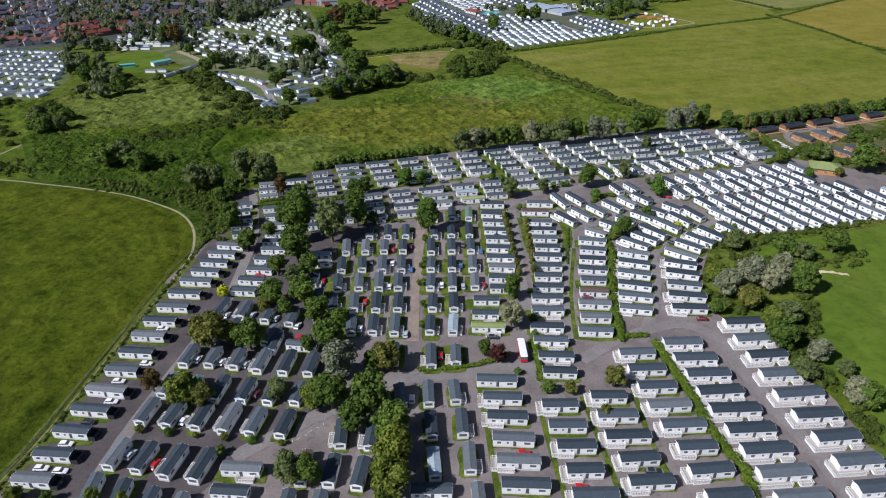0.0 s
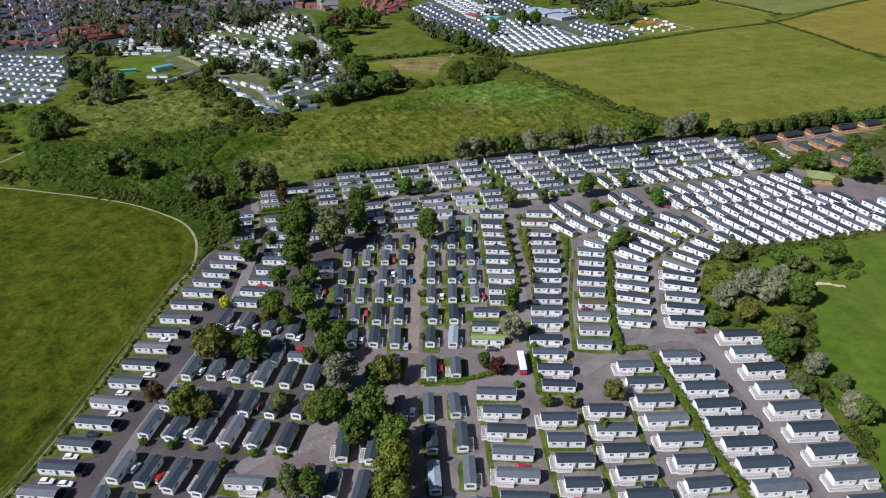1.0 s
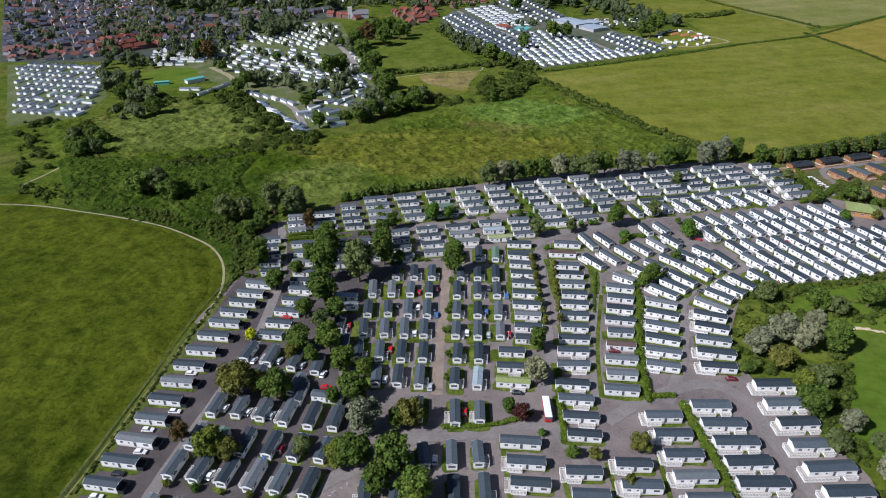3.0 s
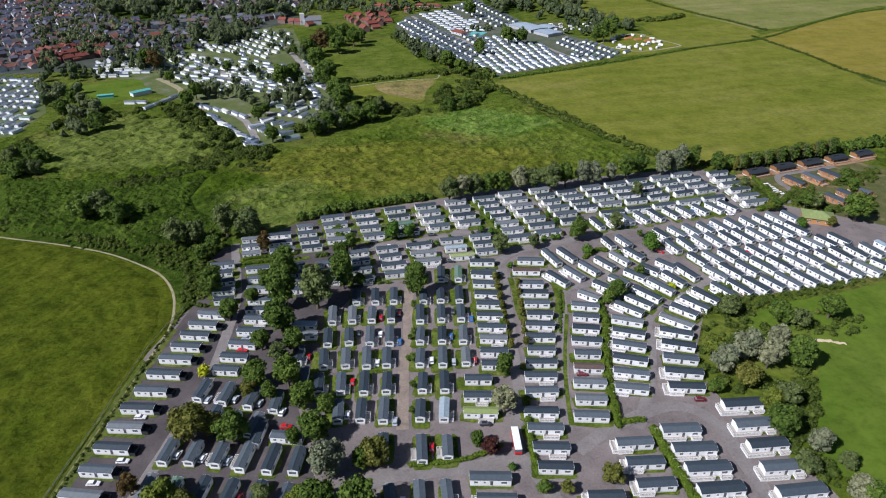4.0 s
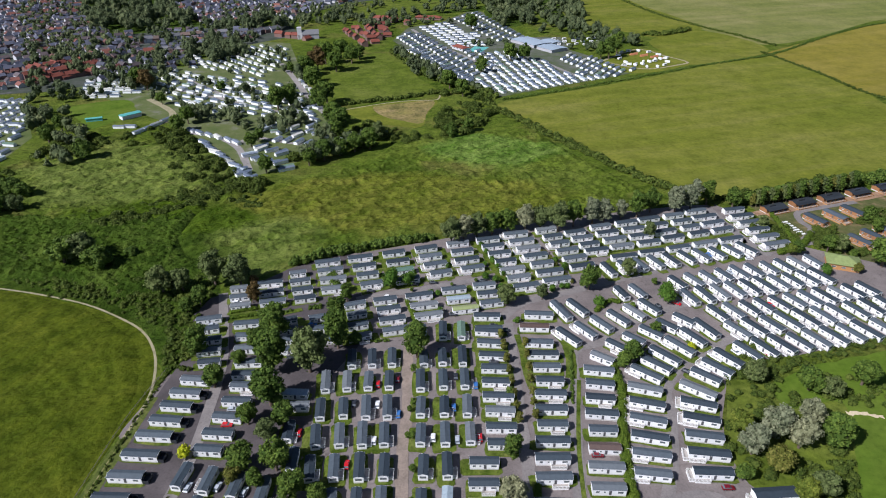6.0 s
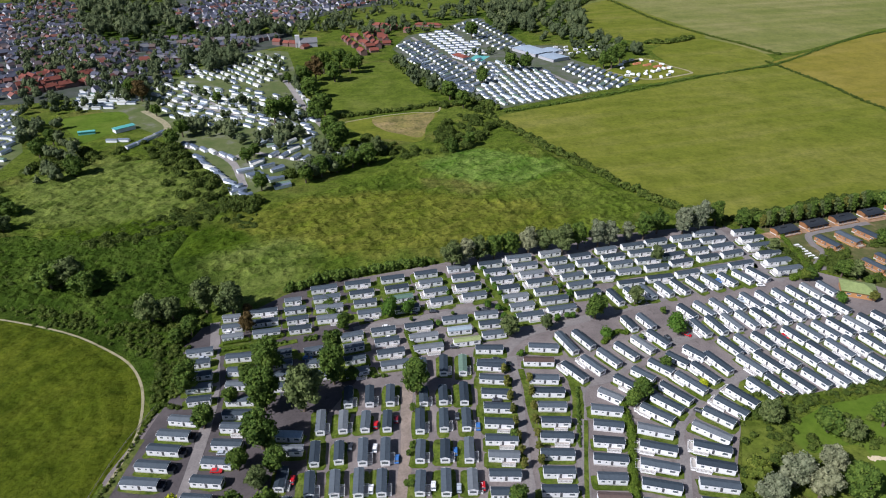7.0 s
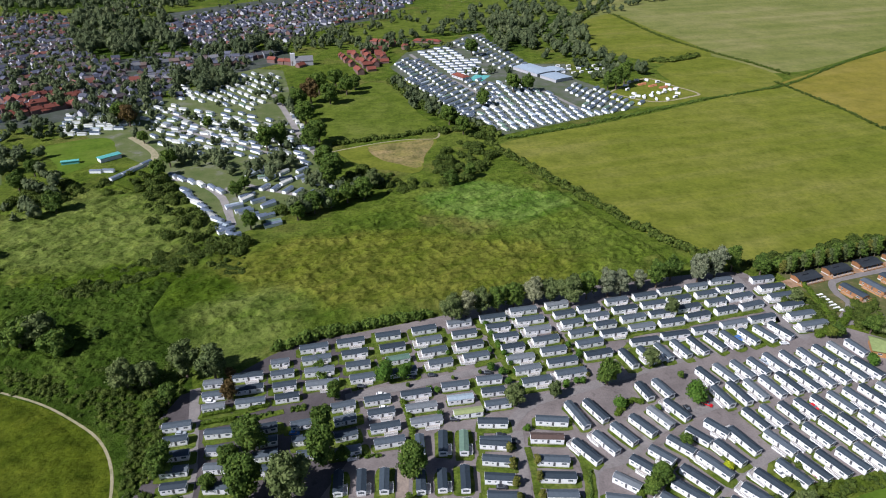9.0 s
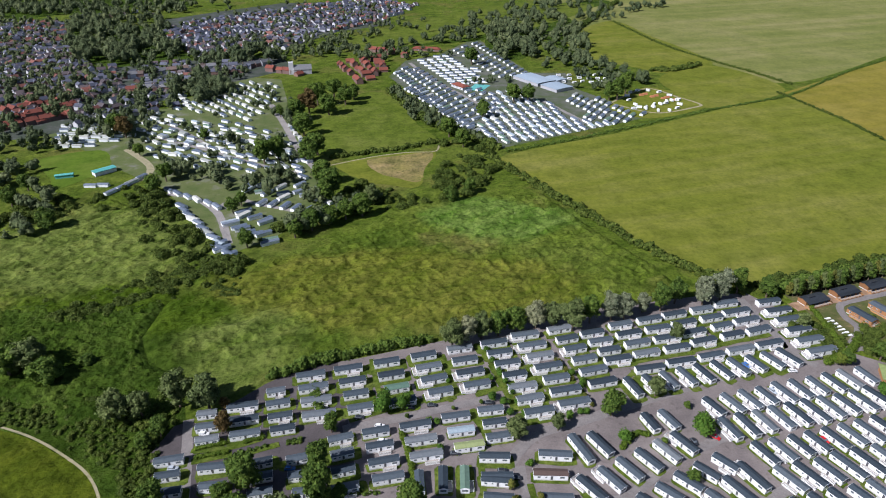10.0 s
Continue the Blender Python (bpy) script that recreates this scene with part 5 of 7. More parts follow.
van_row((129.5, 271.9, -60), (188.5, 285.4, -64), 8, 13, 3.4, "side_deck", lawn=0.45)
van_row((196.9, 287.3, -64), (225.0, 294.2, -62), 4, 13, 3.4, "side_deck", lawn=0.45)
# curved rows
van_row((119.7, 267.4, -54), (112.9, 261.6, -48), 2, 13, 3.6, "front_deck", lawn=0.75)
van_row((106.2, 255.9, -43), (106.2, 255.9, -43), 1, 13, 3.6, "front_deck", lawn=0.75)
van_row((100.2, 248.3, -38), (100.2, 248.3, -38), 1, 13, 3.6, "front_deck", lawn=0.75)
van_row((97.3, 240.4, -18), (90.7, 206.9, -4), 5, 13, 3.6, "front_deck", lawn=0.75)
van_row((118.0, 288.4, -63), (102.0, 276.1, -54), 3, 13, 3.4, "front_deck", lawn=0.75)
van_row((94.0, 270.0, -50), (88.3, 264.1, -45), 2, 13, 3.4, "front_deck", lawn=0.75)
van_row((82.7, 258.2, -40), (82.7, 258.2, -40), 1, 13, 3.4, "front_deck", lawn=0.75)
van_row((79.6, 249.3, -18), (70.5, 206.6, -9), 6, 13, 3.4, "front_deck", lawn=0.75)
van_row((67.3, 268.7, -36), (67.3, 268.7, -36), 1, 11, 3.4, "plain", lawn=0.75)
van_row((63.6, 260.8, -10), (59.4, 235.6, -6), 4, 11, 3.4, "plain", lawn=0.75)
van_row((58.0, 227.3, -4), (52.6, 192.5, -4), 5, 11, 3.4, "plain", lawn=0.75)
van_row((44.3, 300.5, -4), (41.0, 291.2, -3), 2, 12, 3.4, "plain", lawn=0.75)
van_row((41.9, 279.7, -3), (42.5, 263.2, -3), 3, 12, 3.4, "side_deck", lawn=0.75)
van_row((42.9, 254.9, -3), (36.8, 205.9, -1), 7, 12, 3.4, "side_deck", lawn=0.75)
van_row((35.0, 195.2, -2), (36.3, 169.9, -3), 4, 12, 3.4, "side_deck", lawn=0.75)
# middle column and lawn grid
van_row((20.2, 300.2, -3), (20.7, 289.7, -1), 2, 12, 3.4, "plain")
van_row((20.2, 288.3, -6), (20.9, 271.3, -4), 3, 11, 3.4, "plain")
van_row((21.3, 262.8, -3), (21.1, 229.3, -3), 5, 11, 3.4, "plain")
van_row((20.1, 221.5, -1), (20.1, 221.5, -1), 1, 9, 3.4, "plain")
van_row((13.7, 212.8, -2), (13.0, 203.7, -2), 2, 11, 3.4, "plain")
van_row((13.8, 195.2, -3), (13.8, 195.2, -3), 1, 11, 3.4, "plain", roof="moss")
van_row((-8.8, 288.0, -86), (0.1, 289.1, -89), 2, 10, 3.4, "corner_deck")
van_row((8.1, 289.1, -91), (8.1, 289.1, -91), 1, 10, 3.4, "corner_deck", roof="green")
van_row((-38.4, 269.8, -84), (-21.9, 270.9, -87), 3, 10, 3.4, "corner_deck")
van_row((-8.5, 269.6, -86), (8.1, 271.1, -90), 3, 10, 3.4, "corner_deck")
van_row((-47.3, 255.6, -84), (-21.7, 256.3, -89), 4, 10, 3.4, "corner_deck")
van_row((-9.2, 256.1, -89), (8.3, 256.4, -90), 3, 10, 3.4, "corner_deck")
van_row((-47.0, 240.0, -84), (-21.4, 240.9, -88), 4, 10, 3.4, "corner_deck")
van_row((-8.9, 240.6, -90), (8.8, 241.0, -91), 3, 10, 3.4, "corner_deck")
van_row((-46.6, 226.0, -84), (-21.7, 226.6, -87), 4, 10, 3.4, "corner_deck")
van_row((-8.6, 226.0, -90), (9.2, 226.3, -90), 3, 10, 3.4, "corner_deck")
van_row((-46.4, 211.0, -84), (-20.8, 211.5, -89), 4, 10, 3.4, "corner_deck")
van_row((-7.5, 211.0, -90), (0.7, 211.4, -89), 2, 10, 3.4, "corner_deck")
van_row((-37.3, 196.5, -85), (-20.8, 196.9, -90), 3, 10, 3.4, "corner_deck")
van_row((-7.8, 196.4, -91), (-7.8, 196.4, -91), 1, 10, 3.4, "corner_deck")
van_row((0.8, 196.7, -91), (0.8, 196.7, -91), 1, 10, 3.4, "corner_deck", roof="pale")
van_row((-7.1, 178.2, -88), (1.3, 178.7, -88), 2, 10, 3.4, "plain")
van_row((-19.8, 179.5, -87), (-19.8, 179.5, -87), 1, 10, 3.4, "side_deck")
van_row((-57.0, 228.4, -89), (-57.0, 228.4, -89), 1, 10, 3.4, "corner_deck")
van_row((-58.4, 249.1, -3), (-57.5, 242.1, -1), 2, 10, 3.4, "plain")
van_row((-53.0, 214.9, -87), (-53.0, 214.9, -87), 1, 10, 3.4, "plain")
# south columns
van_row((-32.5, 142.2, -87), (-23.3, 140.9, -92), 2, 10, 3.4, "side_deck", lawn=0.45)
van_row((-41.3, 129.0, -89), (-24.9, 127.1, -97), 3, 10, 3.4, "plain", lawn=0.45)
van_row((-42.9, 115.7, -88), (-34.6, 114.8, -91), 2, 10, 3.4, "plain", lawn=0.45)
van_row((-16.1, 158.7, -79), (-16.1, 158.7, -79), 1, 10, 3.4, "plain", lawn=0.45)
van_row((-7.2, 159.5, -86), (-5.9, 145.3, -85), 2, 10, 3.4, "plain", lawn=0.45)
van_row((-4.7, 130.7, -85), (-4.7, 130.7, -85), 1, 10, 3.4, "plain", roof="pale", lawn=0.45)
van_row((-5.2, 121.3, 0), (-5.2, 121.3, 0), 1, 10, 3.4, "side_deck", lawn=0.45)
van_row((1.2, 160.2, -86), (7.4, 118.6, -87), 4, 10, 3.4, "corner_deck", lawn=0.45)
van_row((15.2, 165.9, -3), (20.4, 123.1, -2), 6, 12, 3.6, "front_deck", lawn=0.45)
van_row((33.9, 154.0, 0), (38.5, 120.0, 2), 5, 11, 3.6, "front_deck", lawn=0.45)
van_row((49.7, 158.1, 0), (54.4, 124.4, 4), 5, 12, 3.6, "front_deck", lawn=0.45)
van_row((63.9, 179.8, 2), (73.5, 119.8, 5), 8, 12, 3.6, "front_deck", lawn=0.45)
van_row((81.7, 185.4, 2), (92.9, 119.3, 5), 9, 14, 4.2, "lodge", lawn=0.45)
van_row((107.6, 197.6, 3), (108.2, 178.3, 4), 3, 14, 4.2, "lodge", lawn=0.45)
van_row((108.5, 168.7, 5), (115.0, 122.5, 5), 6, 14, 4.2, "lodge", lawn=0.45)
van_row((55.5, 303.8, -67), (55.5, 303.8, -67), 1, 14, 3.4, "plain", lawn=0.45)
van_row((63.8, 306.0, -61), (63.8, 306.0, -61), 1, 12, 3.4, "plain", lawn=0.45)
van_row((55.4, 283.6, -54), (97.6, 306.2, -58), 6, 12, 3.4, "front_deck", lawn=0.45)
van_row((74.6, 276.9, -44), (110.1, 295.5, -50), 5, 10, 3.4, "plain", lawn=0.45)
van_row((87.3, 317.8, -70), (95.6, 319.2, -65), 2, 11, 3.4, "plain", lawn=0.45)
van_row((-11.3, 317.9, 11), (-6.4, 301.5, 11), 3, 12, 3.4, "plain", lawn=0.45)
van_row((-27.5, 314.6, 11), (-21.2, 290.2, 12), 4, 11, 3.4, "plain", lawn=0.45)
van_row((5.4, 322.8, 10), (7.6, 314.4, 9), 2, 12, 3.4, "plain", lawn=0.45)
van_row((10.4, 305.8, 11), (10.4, 305.8, 11), 1, 13, 3.4, "plain", roof="moss", lawn=0.45)
van_row((20.7, 326.5, 8), (23.4, 311.0, 10), 3, 11, 3.4, "plain", lawn=0.45)
# timber lodges
van_row((203, 411, 19), (288, 440, 19), 5, 15, 5.6, "timber", roof="black", lawn=0)
van_row((221, 394, -66), (249, 404, -66), 3, 14, 5.4, "timber_plain", lawn=0.6)
van_row((232, 368, -66), (253, 379, -66), 3, 12, 4.8, "timber_plain", lawn=0.6)
# ---- trees ----
plant_tree(4.8, 329.1, 1.0, "oak", 1.0)
plant_tree(17.1, 332.6, 1.1, "oak", 1.0)
plant_tree(26.8, 333.0, 1.3, "round", 1.0)
plant_tree(29.3, 325.7, 1.4, "round", 1.0)
plant_tree(32.6, 335.1, 1.2, "olive", 1.0)
plant_tree(30.6, 341.7, 1.4, "round", 1.0)
plant_tree(27.1, 351.4, 1.3, "round", 1.0)
plant_tree(22.7, 348.6, 1.3, "round", 1.0)
plant_tree(2.7, 347.0, 1.1, "round", 1.0)
plant_tree(-15.2, 324.4, 1.1, "oak", 1.0)
plant_tree(-5.7, 321.3, 1.4, "round", 1.0)
plant_tree(-2.2, 320.6, 1.4, "round", 1.0)
plant_tree(35.0, 324.8, 1.3, "round", 1.0)
plant_tree(32.8, 317.9, 1.4, "round", 1.0)
plant_tree(-0.8, 305.5, 1.5, "round", 1.0)
plant_tree(54.5, 323.7, 1.6, "round", 1.0)
plant_tree(59.3, 325.5, 1.4, "round", 1.0)
plant_tree(62.2, 325.8, 1.4, "round", 1.0)
plant_tree(63.1, 342.3, 1.5, "round", 1.0)
plant_tree(60.2, 351.2, 1.5, "round", 1.0)
plant_tree(54.6, 360.5, 1.3, "olive", 1.0)
plant_tree(34.4, 297.3, 1.3, "round", 1.0)
plant_tree(-43.4, 184.5, 6.1, "oak", 1.0)
plant_tree(-36.8, 168.4, 6.5, "silver", 1.0)
plant_tree(-37.3, 154.7, 6.6, "oak", 1.0)
plant_tree(-24.7, 151.8, 6.8, "oak", 1.0)
plant_tree(-17.8, 141.7, 6.2, "oak", 1.0)
plant_tree(-15.3, 131.1, 6.0, "yellow", 1.0)
plant_tree(-15.8, 119.0, 6.3, "yellow", 1.0)
plant_tree(-29.1, 144.8, 4.6, "oak", 1.0)
plant_tree(-50.3, 199.9, 5.6, "oak", 1.0)
plant_tree(-58.0, 212.2, 5.9, "oak", 1.0)
plant_tree(-67.2, 244.5, 7.5, "oak", 1.2)
plant_tree(-55.3, 264.2, 8.4, "grey", 1.1)
plant_tree(-45.8, 280.0, 6.5, "oak", 1.3)
plant_tree(-70.4, 212.9, 5.5, "oak", 1.0)
plant_tree(-71.5, 184.5, 6.3, "oak", 0.8)
plant_tree(-85.8, 185.7, 6.9, "olive", 0.85)
plant_tree(-79.8, 187.8, 4.7, "olive", 0.85)
plant_tree(-85.4, 156.6, 5.9, "yellow", 0.85)
plant_tree(-78.9, 155.5, 4.3, "olive", 0.9)
plant_tree(-97.5, 162.5, 3.5, "brown", 1.1)
plant_tree(-55.4, 158.4, 3.4, "grey", 1.2)
plant_tree(-21.9, 173.1, 5.4, "olive", 0.9)
plant_tree(-26.3, 172.1, 3.9, "oak", 1.0)
plant_tree(-43.9, 124.9, 4.7, "grey", 1.0)
plant_tree(-38.8, 124.7, 4.3, "oak", 1.0)
plant_tree(-42.8, 154.4, 4.8, "yellow", 1.0)
plant_tree(-66.8, 135.4, 1.8, "oak", 0.8)
plant_tree(23.7, 215.6, 4.0, "oak", 1.2)
plant_tree(22.0, 196.5, 5.2, "willow", 1.1)
plant_tree(15.8, 177.1, 3.5, "maroon", 1.0)
plant_tree(11.7, 180.7, 2.8, "oak", 0.9)
plant_tree(-11.3, 272.9, 5.8, "oak", 1.15)
plant_tree(72.5, 324.4, 5.6, "oak", 1.1)
plant_tree(94.9, 336.2, 4.2, "grey", 1.1)
plant_tree(107.5, 313.0, 4.7, "round", 1.0)
plant_tree(53.1, 164.9, 3.9, "olive", 1.0)
plant_tree(38.4, 161.3, 2.3, "olive", 1.1)
plant_tree(31.6, 161.5, 2.6, "oak", 0.8)
plant_tree(47.5, 150.6, 2.2, "olive", 1.0)
plant_tree(22.5, 170.7, 1.3, "round", 1.0)
plant_tree(79.8, 269.2, 4.3, "oak", 1.0)
plant_tree(75.0, 264.9, 3.7, "oak", 1.0)
plant_tree(94.7, 287.9, 2.9, "oak", 0.9)
plant_tree(-91.8, 218.5, 2.2, "lime", 1.0)
plant_tree(-92.4, 255.2, 4.8, "oak", 1.1)
plant_tree(-105.6, 277.2, 6.2, "oak", 1.1)
plant_tree(-73.5, 234.4, 4.4, "oak", 1.0)
plant_tree(-77.9, 289.4, 4.6, "oak", 1.5)
plant_tree(-92.2, 316.4, 2.8, "brown", 1.6)
plant_tree(-81.3, 279.4, 4.5, "oak", 1.3)
plant_tree(-72.8, 285.5, 6.0, "oak", 1.6)
plant_tree(-70.9, 265.0, 7.1, "oak", 1.2)
plant_tree(-47.6, 292.5, 5.6, "oak", 1.5)
plant_tree(-46.4, 316.5, 4.0, "oak", 1.3)
plant_tree(-90.3, 316.7, 2.8, "brown", 2.2)
plant_tree(-94.7, 331.5, 2.4, "brown", 1.3)
plant_tree(-25.9, 328.4, 3.8, "round", 1)
plant_tree(-17.5, 330.4, 3.1, "round", 1)
plant_tree(-115.2, 333.1, 7.1, "grey", 1.1)
plant_tree(-101.8, 331.2, 7.5, "grey", 1.2)
plant_tree(-138.6, 325.1, 7.5, "grey", 0.9)
plant_tree(-129.6, 327.2, 5.6, "grey", 0.9)
plant_tree(-117.2, 315.3, 4.5, "oak", 0.9)
plant_tree(-121.1, 308.4, 3.6, "oak", 0.9)
plant_tree(-106.7, 275.7, 4.0, "oak", 1.3)
plant_tree(-92.5, 257.2, 4.3, "oak", 1.1)
plant_tree(-196.8, 360.1, 9.7, "grey", 0.7)
plant_tree(-181.2, 350.3, 8.1, "oak", 0.7)
plant_tree(-202.3, 354.8, 8.4, "oak", 0.7)
plant_tree(-168.8, 362.4, 4.2, "oak", 0.7)
plant_tree(22.0, 334.9, 1.8, "round", 1)
plant_tree(26.9, 332.0, 1.6, "round", 1)
plant_tree(30.1, 311.2, 4.9, "grey", 1.1)
plant_tree(48.2, 315.9, 3.3, "grey", 1.3)
plant_tree(64.2, 344.6, 1.6, "round", 1)
plant_tree(117.5, 377.1, 4.6, "grey", 1.2)
plant_tree(119.6, 224.5, 7.0, "silver", 1.1)
plant_tree(108.1, 216.7, 6.3, "silver", 1)
plant_tree(113.7, 208.8, 6.2, "olive", 1)
plant_tree(126.0, 219.2, 6.5, "willow", 1.1)
plant_tree(134.4, 229.5, 6.2, "willow", 1)
plant_tree(138.4, 219.1, 7.1, "oak", 1)
plant_tree(107.9, 227.7, 5.5, "yellow", 0.9)
plant_tree(124.9, 255.4, 6.0, "grey", 0.9)
plant_tree(114.4, 183.6, 7.1, "oak", 0.9)
plant_tree(123.2, 198.7, 6.1, "grey", 0.9)
plant_tree(117.5, 196.6, 5.1, "yellow", 0.9)
plant_tree(124.0, 176.6, 5.3, "silver", 0.9)
plant_tree(116.3, 168.1, 5.1, "grey", 0.9)
plant_tree(126.5, 156.8, 5.5, "willow", 0.9)
plant_tree(130.1, 169.5, 4.0, "grey", 0.9)
plant_tree(129.4, 154.2, 5.5, "oak", 0.9)
plant_tree(144.8, 249.5, 7.7, "oak", 0.8)
plant_tree(150.9, 246.1, 6.1, "grey", 0.8)
plant_tree(167.1, 251.9, 6.9, "oak", 1.0)
plant_tree(100.7, 206.0, 4.2, "oak", 0.8)
plant_tree(5.4, 372.7, 6.2, "grey", 1.3)
plant_tree(12.5, 375.7, 5.2, "willow", 1.5)
plant_tree(20.0, 381.0, 5.8, "grey", 1.3)
plant_tree(28.9, 383.3, 5.9, "oak", 1.2)
plant_tree(38.0, 386.8, 5.9, "oak", 1.2)
plant_tree(48.6, 389.1, 6.0, "willow", 1.2)
plant_tree(57.6, 390.5, 6.0, "grey", 1.2)
plant_tree(67.1, 386.2, 6.6, "grey", 1.3)
plant_tree(77.4, 393.0, 5.5, "oak", 1.4)
plant_tree(89.2, 395.5, 6.2, "silver", 1.4)
plant_tree(96.1, 396.3, 5.6, "silver", 1.4)
plant_tree(107.4, 402.0, 5.1, "silver", 1.4)
plant_tree(117.7, 403.7, 7.1, "oak", 1.3)
plant_tree(127.6, 410.5, 7.3, "oak", 1.2)
plant_tree(142.1, 408.8, 7.3, "silver", 1.5)
plant_tree(153.0, 412.7, 7.5, "silver", 1.4)
plant_tree(165.4, 419.6, 6.3, "oak", 1.5)
plant_tree(180.2, 415.7, 7.1, "oak", 1.0)
plant_tree(191.0, 355.9, 4.4, "oak", 1.0)
plant_tree(209.6, 359.4, 6.0, "oak", 1.0)
plant_tree(215.2, 357.3, 5.3, "grey", 1.0)
plant_tree(229.2, 342.5, 9.6, "oak", 1.0)
plant_tree(251.7, 393.1, 5.8, "oak", 1.0)
plant_tree(248.3, 379.9, 4.9, "oak", 1.0)
plant_tree(188.8, 356.2, 3.7, "yellow", 1.0)
plant_tree(185.7, 386.3, 4.6, "grey", 1.0)
plant_tree(196.7, 335.7, 2.8, "round", 1.0)
plant_tree(213.1, 336.7, 3.3, "olive", 1.0)
plant_tree(219.3, 351.6, 3.0, "oak", 1.0)
plant_tree(192.8, 416.3, 2.8, "olive", 2.1)
plant_tree(195.1, 416.1, 3.2, "grey", 2.1)
plant_tree(197.4, 415.8, 3.5, "oak", 2.1)
plant_tree(202.3, 419.5, 2.9, "olive", 2.1)
plant_tree(204.6, 419.2, 3.2, "grey", 2.1)
plant_tree(206.9, 418.9, 3.6, "oak", 2.1)
plant_tree(212.0, 422.7, 2.9, "olive", 2.1)
plant_tree(214.3, 422.4, 3.3, "grey", 2.1)
plant_tree(216.5, 422.1, 3.7, "oak", 2.1)
plant_tree(221.8, 426.0, 3.0, "olive", 2.1)
plant_tree(224.1, 425.6, 3.4, "grey", 2.1)
plant_tree(226.3, 425.3, 3.7, "oak", 2.1)
plant_tree(231.7, 429.3, 3.0, "olive", 2.1)
plant_tree(234.0, 428.9, 3.4, "grey", 2.1)
plant_tree(236.2, 428.6, 3.8, "oak", 2.1)
plant_tree(241.9, 432.6, 3.1, "olive", 2.1)
plant_tree(244.1, 432.3, 3.5, "grey", 2.1)
plant_tree(246.3, 431.9, 3.9, "oak", 2.1)
plant_tree(252.1, 436.0, 3.1, "olive", 2.1)
plant_tree(254.4, 435.6, 3.5, "grey", 2.1)
plant_tree(256.6, 435.2, 3.9, "oak", 2.1)
plant_tree(262.6, 439.5, 3.2, "olive", 2.1)
plant_tree(264.8, 439.1, 3.6, "grey", 2.1)
plant_tree(267.0, 438.6, 4.0, "oak", 2.1)
plant_tree(25.7, 285.5, 1.8, "olive", 1.5)
plant_tree(26.1, 277.0, 1.8, "olive", 1.5)
plant_tree(26.5, 268.9, 1.7, "olive", 1.5)
plant_tree(26.9, 261.2, 1.7, "olive", 1.5)
plant_tree(27.2, 253.9, 1.7, "olive", 1.5)
plant_tree(27.6, 246.9, 1.6, "olive", 1.5)
plant_tree(27.9, 240.2, 1.6, "olive", 1.5)
plant_tree(28.2, 233.8, 1.6, "olive", 1.5)
plant_tree(35.6, 278.9, 1.8, "olive", 1.5)
plant_tree(35.4, 270.7, 1.7, "olive", 1.5)
plant_tree(35.2, 262.9, 1.7, "olive", 1.5)
plant_tree(35.1, 255.5, 1.7, "olive", 1.5)
plant_tree(34.9, 248.5, 1.6, "olive", 1.5)
plant_tree(34.7, 241.7, 1.6, "olive", 1.5)
plant_tree(34.5, 235.3, 1.6, "olive", 1.5)
plant_tree(-12.2, 262.8, 1.6, "oak", 1.3)
plant_tree(-11.8, 243.2, 1.5, "oak", 1.3)
plant_tree(-11.5, 226.0, 1.4, "oak", 1.3)
plant_tree(-11.2, 210.7, 1.4, "oak", 1.3)
plant_tree(-10.9, 196.9, 1.3, "oak", 1.3)
plant_tree(21.7, 369.8, 1.3, "round", 1.0)
plant_tree(24.2, 361.7, 1.3, "round", 1.0)
plant_tree(26.6, 353.9, 1.2, "round", 1.0)
plant_tree(29.0, 346.4, 1.2, "round", 1.0)
plant_tree(31.2, 339.3, 1.2, "round", 1.0)
plant_tree(33.3, 332.4, 1.2, "round", 1.0)
plant_tree(56.2, 360.0, 1.3, "olive", 1.0)
plant_tree(58.1, 353.6, 1.3, "olive", 1.0)
plant_tree(60.0, 347.5, 1.2, "olive", 1.0)
plant_tree(61.8, 341.5, 1.2, "olive", 1.0)
plant_tree(63.6, 335.8, 1.2, "olive", 1.0)
plant_tree(65.3, 330.2, 1.2, "olive", 1.0)
plant_tree(74.5, 309.9, 2.5, "round", 1.0)
plant_tree(106.2, 328.0, 2.2, "oak", 1.0)
plant_tree(26.0, 247.5, 2.2, "oak", 1.0)
plant_tree(-85.9, 269.1, 3.8, "oak", 1.0)
plant_tree(-60.2, 233.5, 4.8, "oak", 1.0)
plant_tree(-63.3, 204.5, 3.6, "oak", 1.0)
plant_tree(-41.8, 198.4, 3.8, "oak", 1.0)
plant_tree(-50.4, 182.9, 2.9, "oak", 1.0)
plant_tree(-71.6, 207.1, 3.2, "olive", 1.0)
plant_tree(-64.5, 225.6, 4.3, "grey", 1.0)
plant_tree(-38.5, 283.1, 3.3, "oak", 0.8)
plant_tree(-13.2, 240.1, 1.2, "oak", 1.0)
plant_tree(-13.3, 226.6, 1.2, "oak", 1.0)
plant_tree(-117.6, 118.5, 2.7, "yellow", 1.0)
plant_tree(-96.0, 118.5, 2.2, "yellow", 1.0)
plant_tree(-87.6, 117.8, 2.1, "yellow", 1.0)
plant_tree(-108.3, 118.3, 1.9, "oak", 1.0)
plant_tree(106.9, 275.4, 2.0, "lime", 0.7)
plant_tree(90.1, 307.4, 1.5, "oak", 1.0)
plant_tree(-129.6, 802.8, 13.9, "oak", 1.0)
plant_tree(-115.3, 829.6, 13.0, "oak", 1.0)
plant_tree(-133.4, 772.4, 13.3, "brown", 1.0)
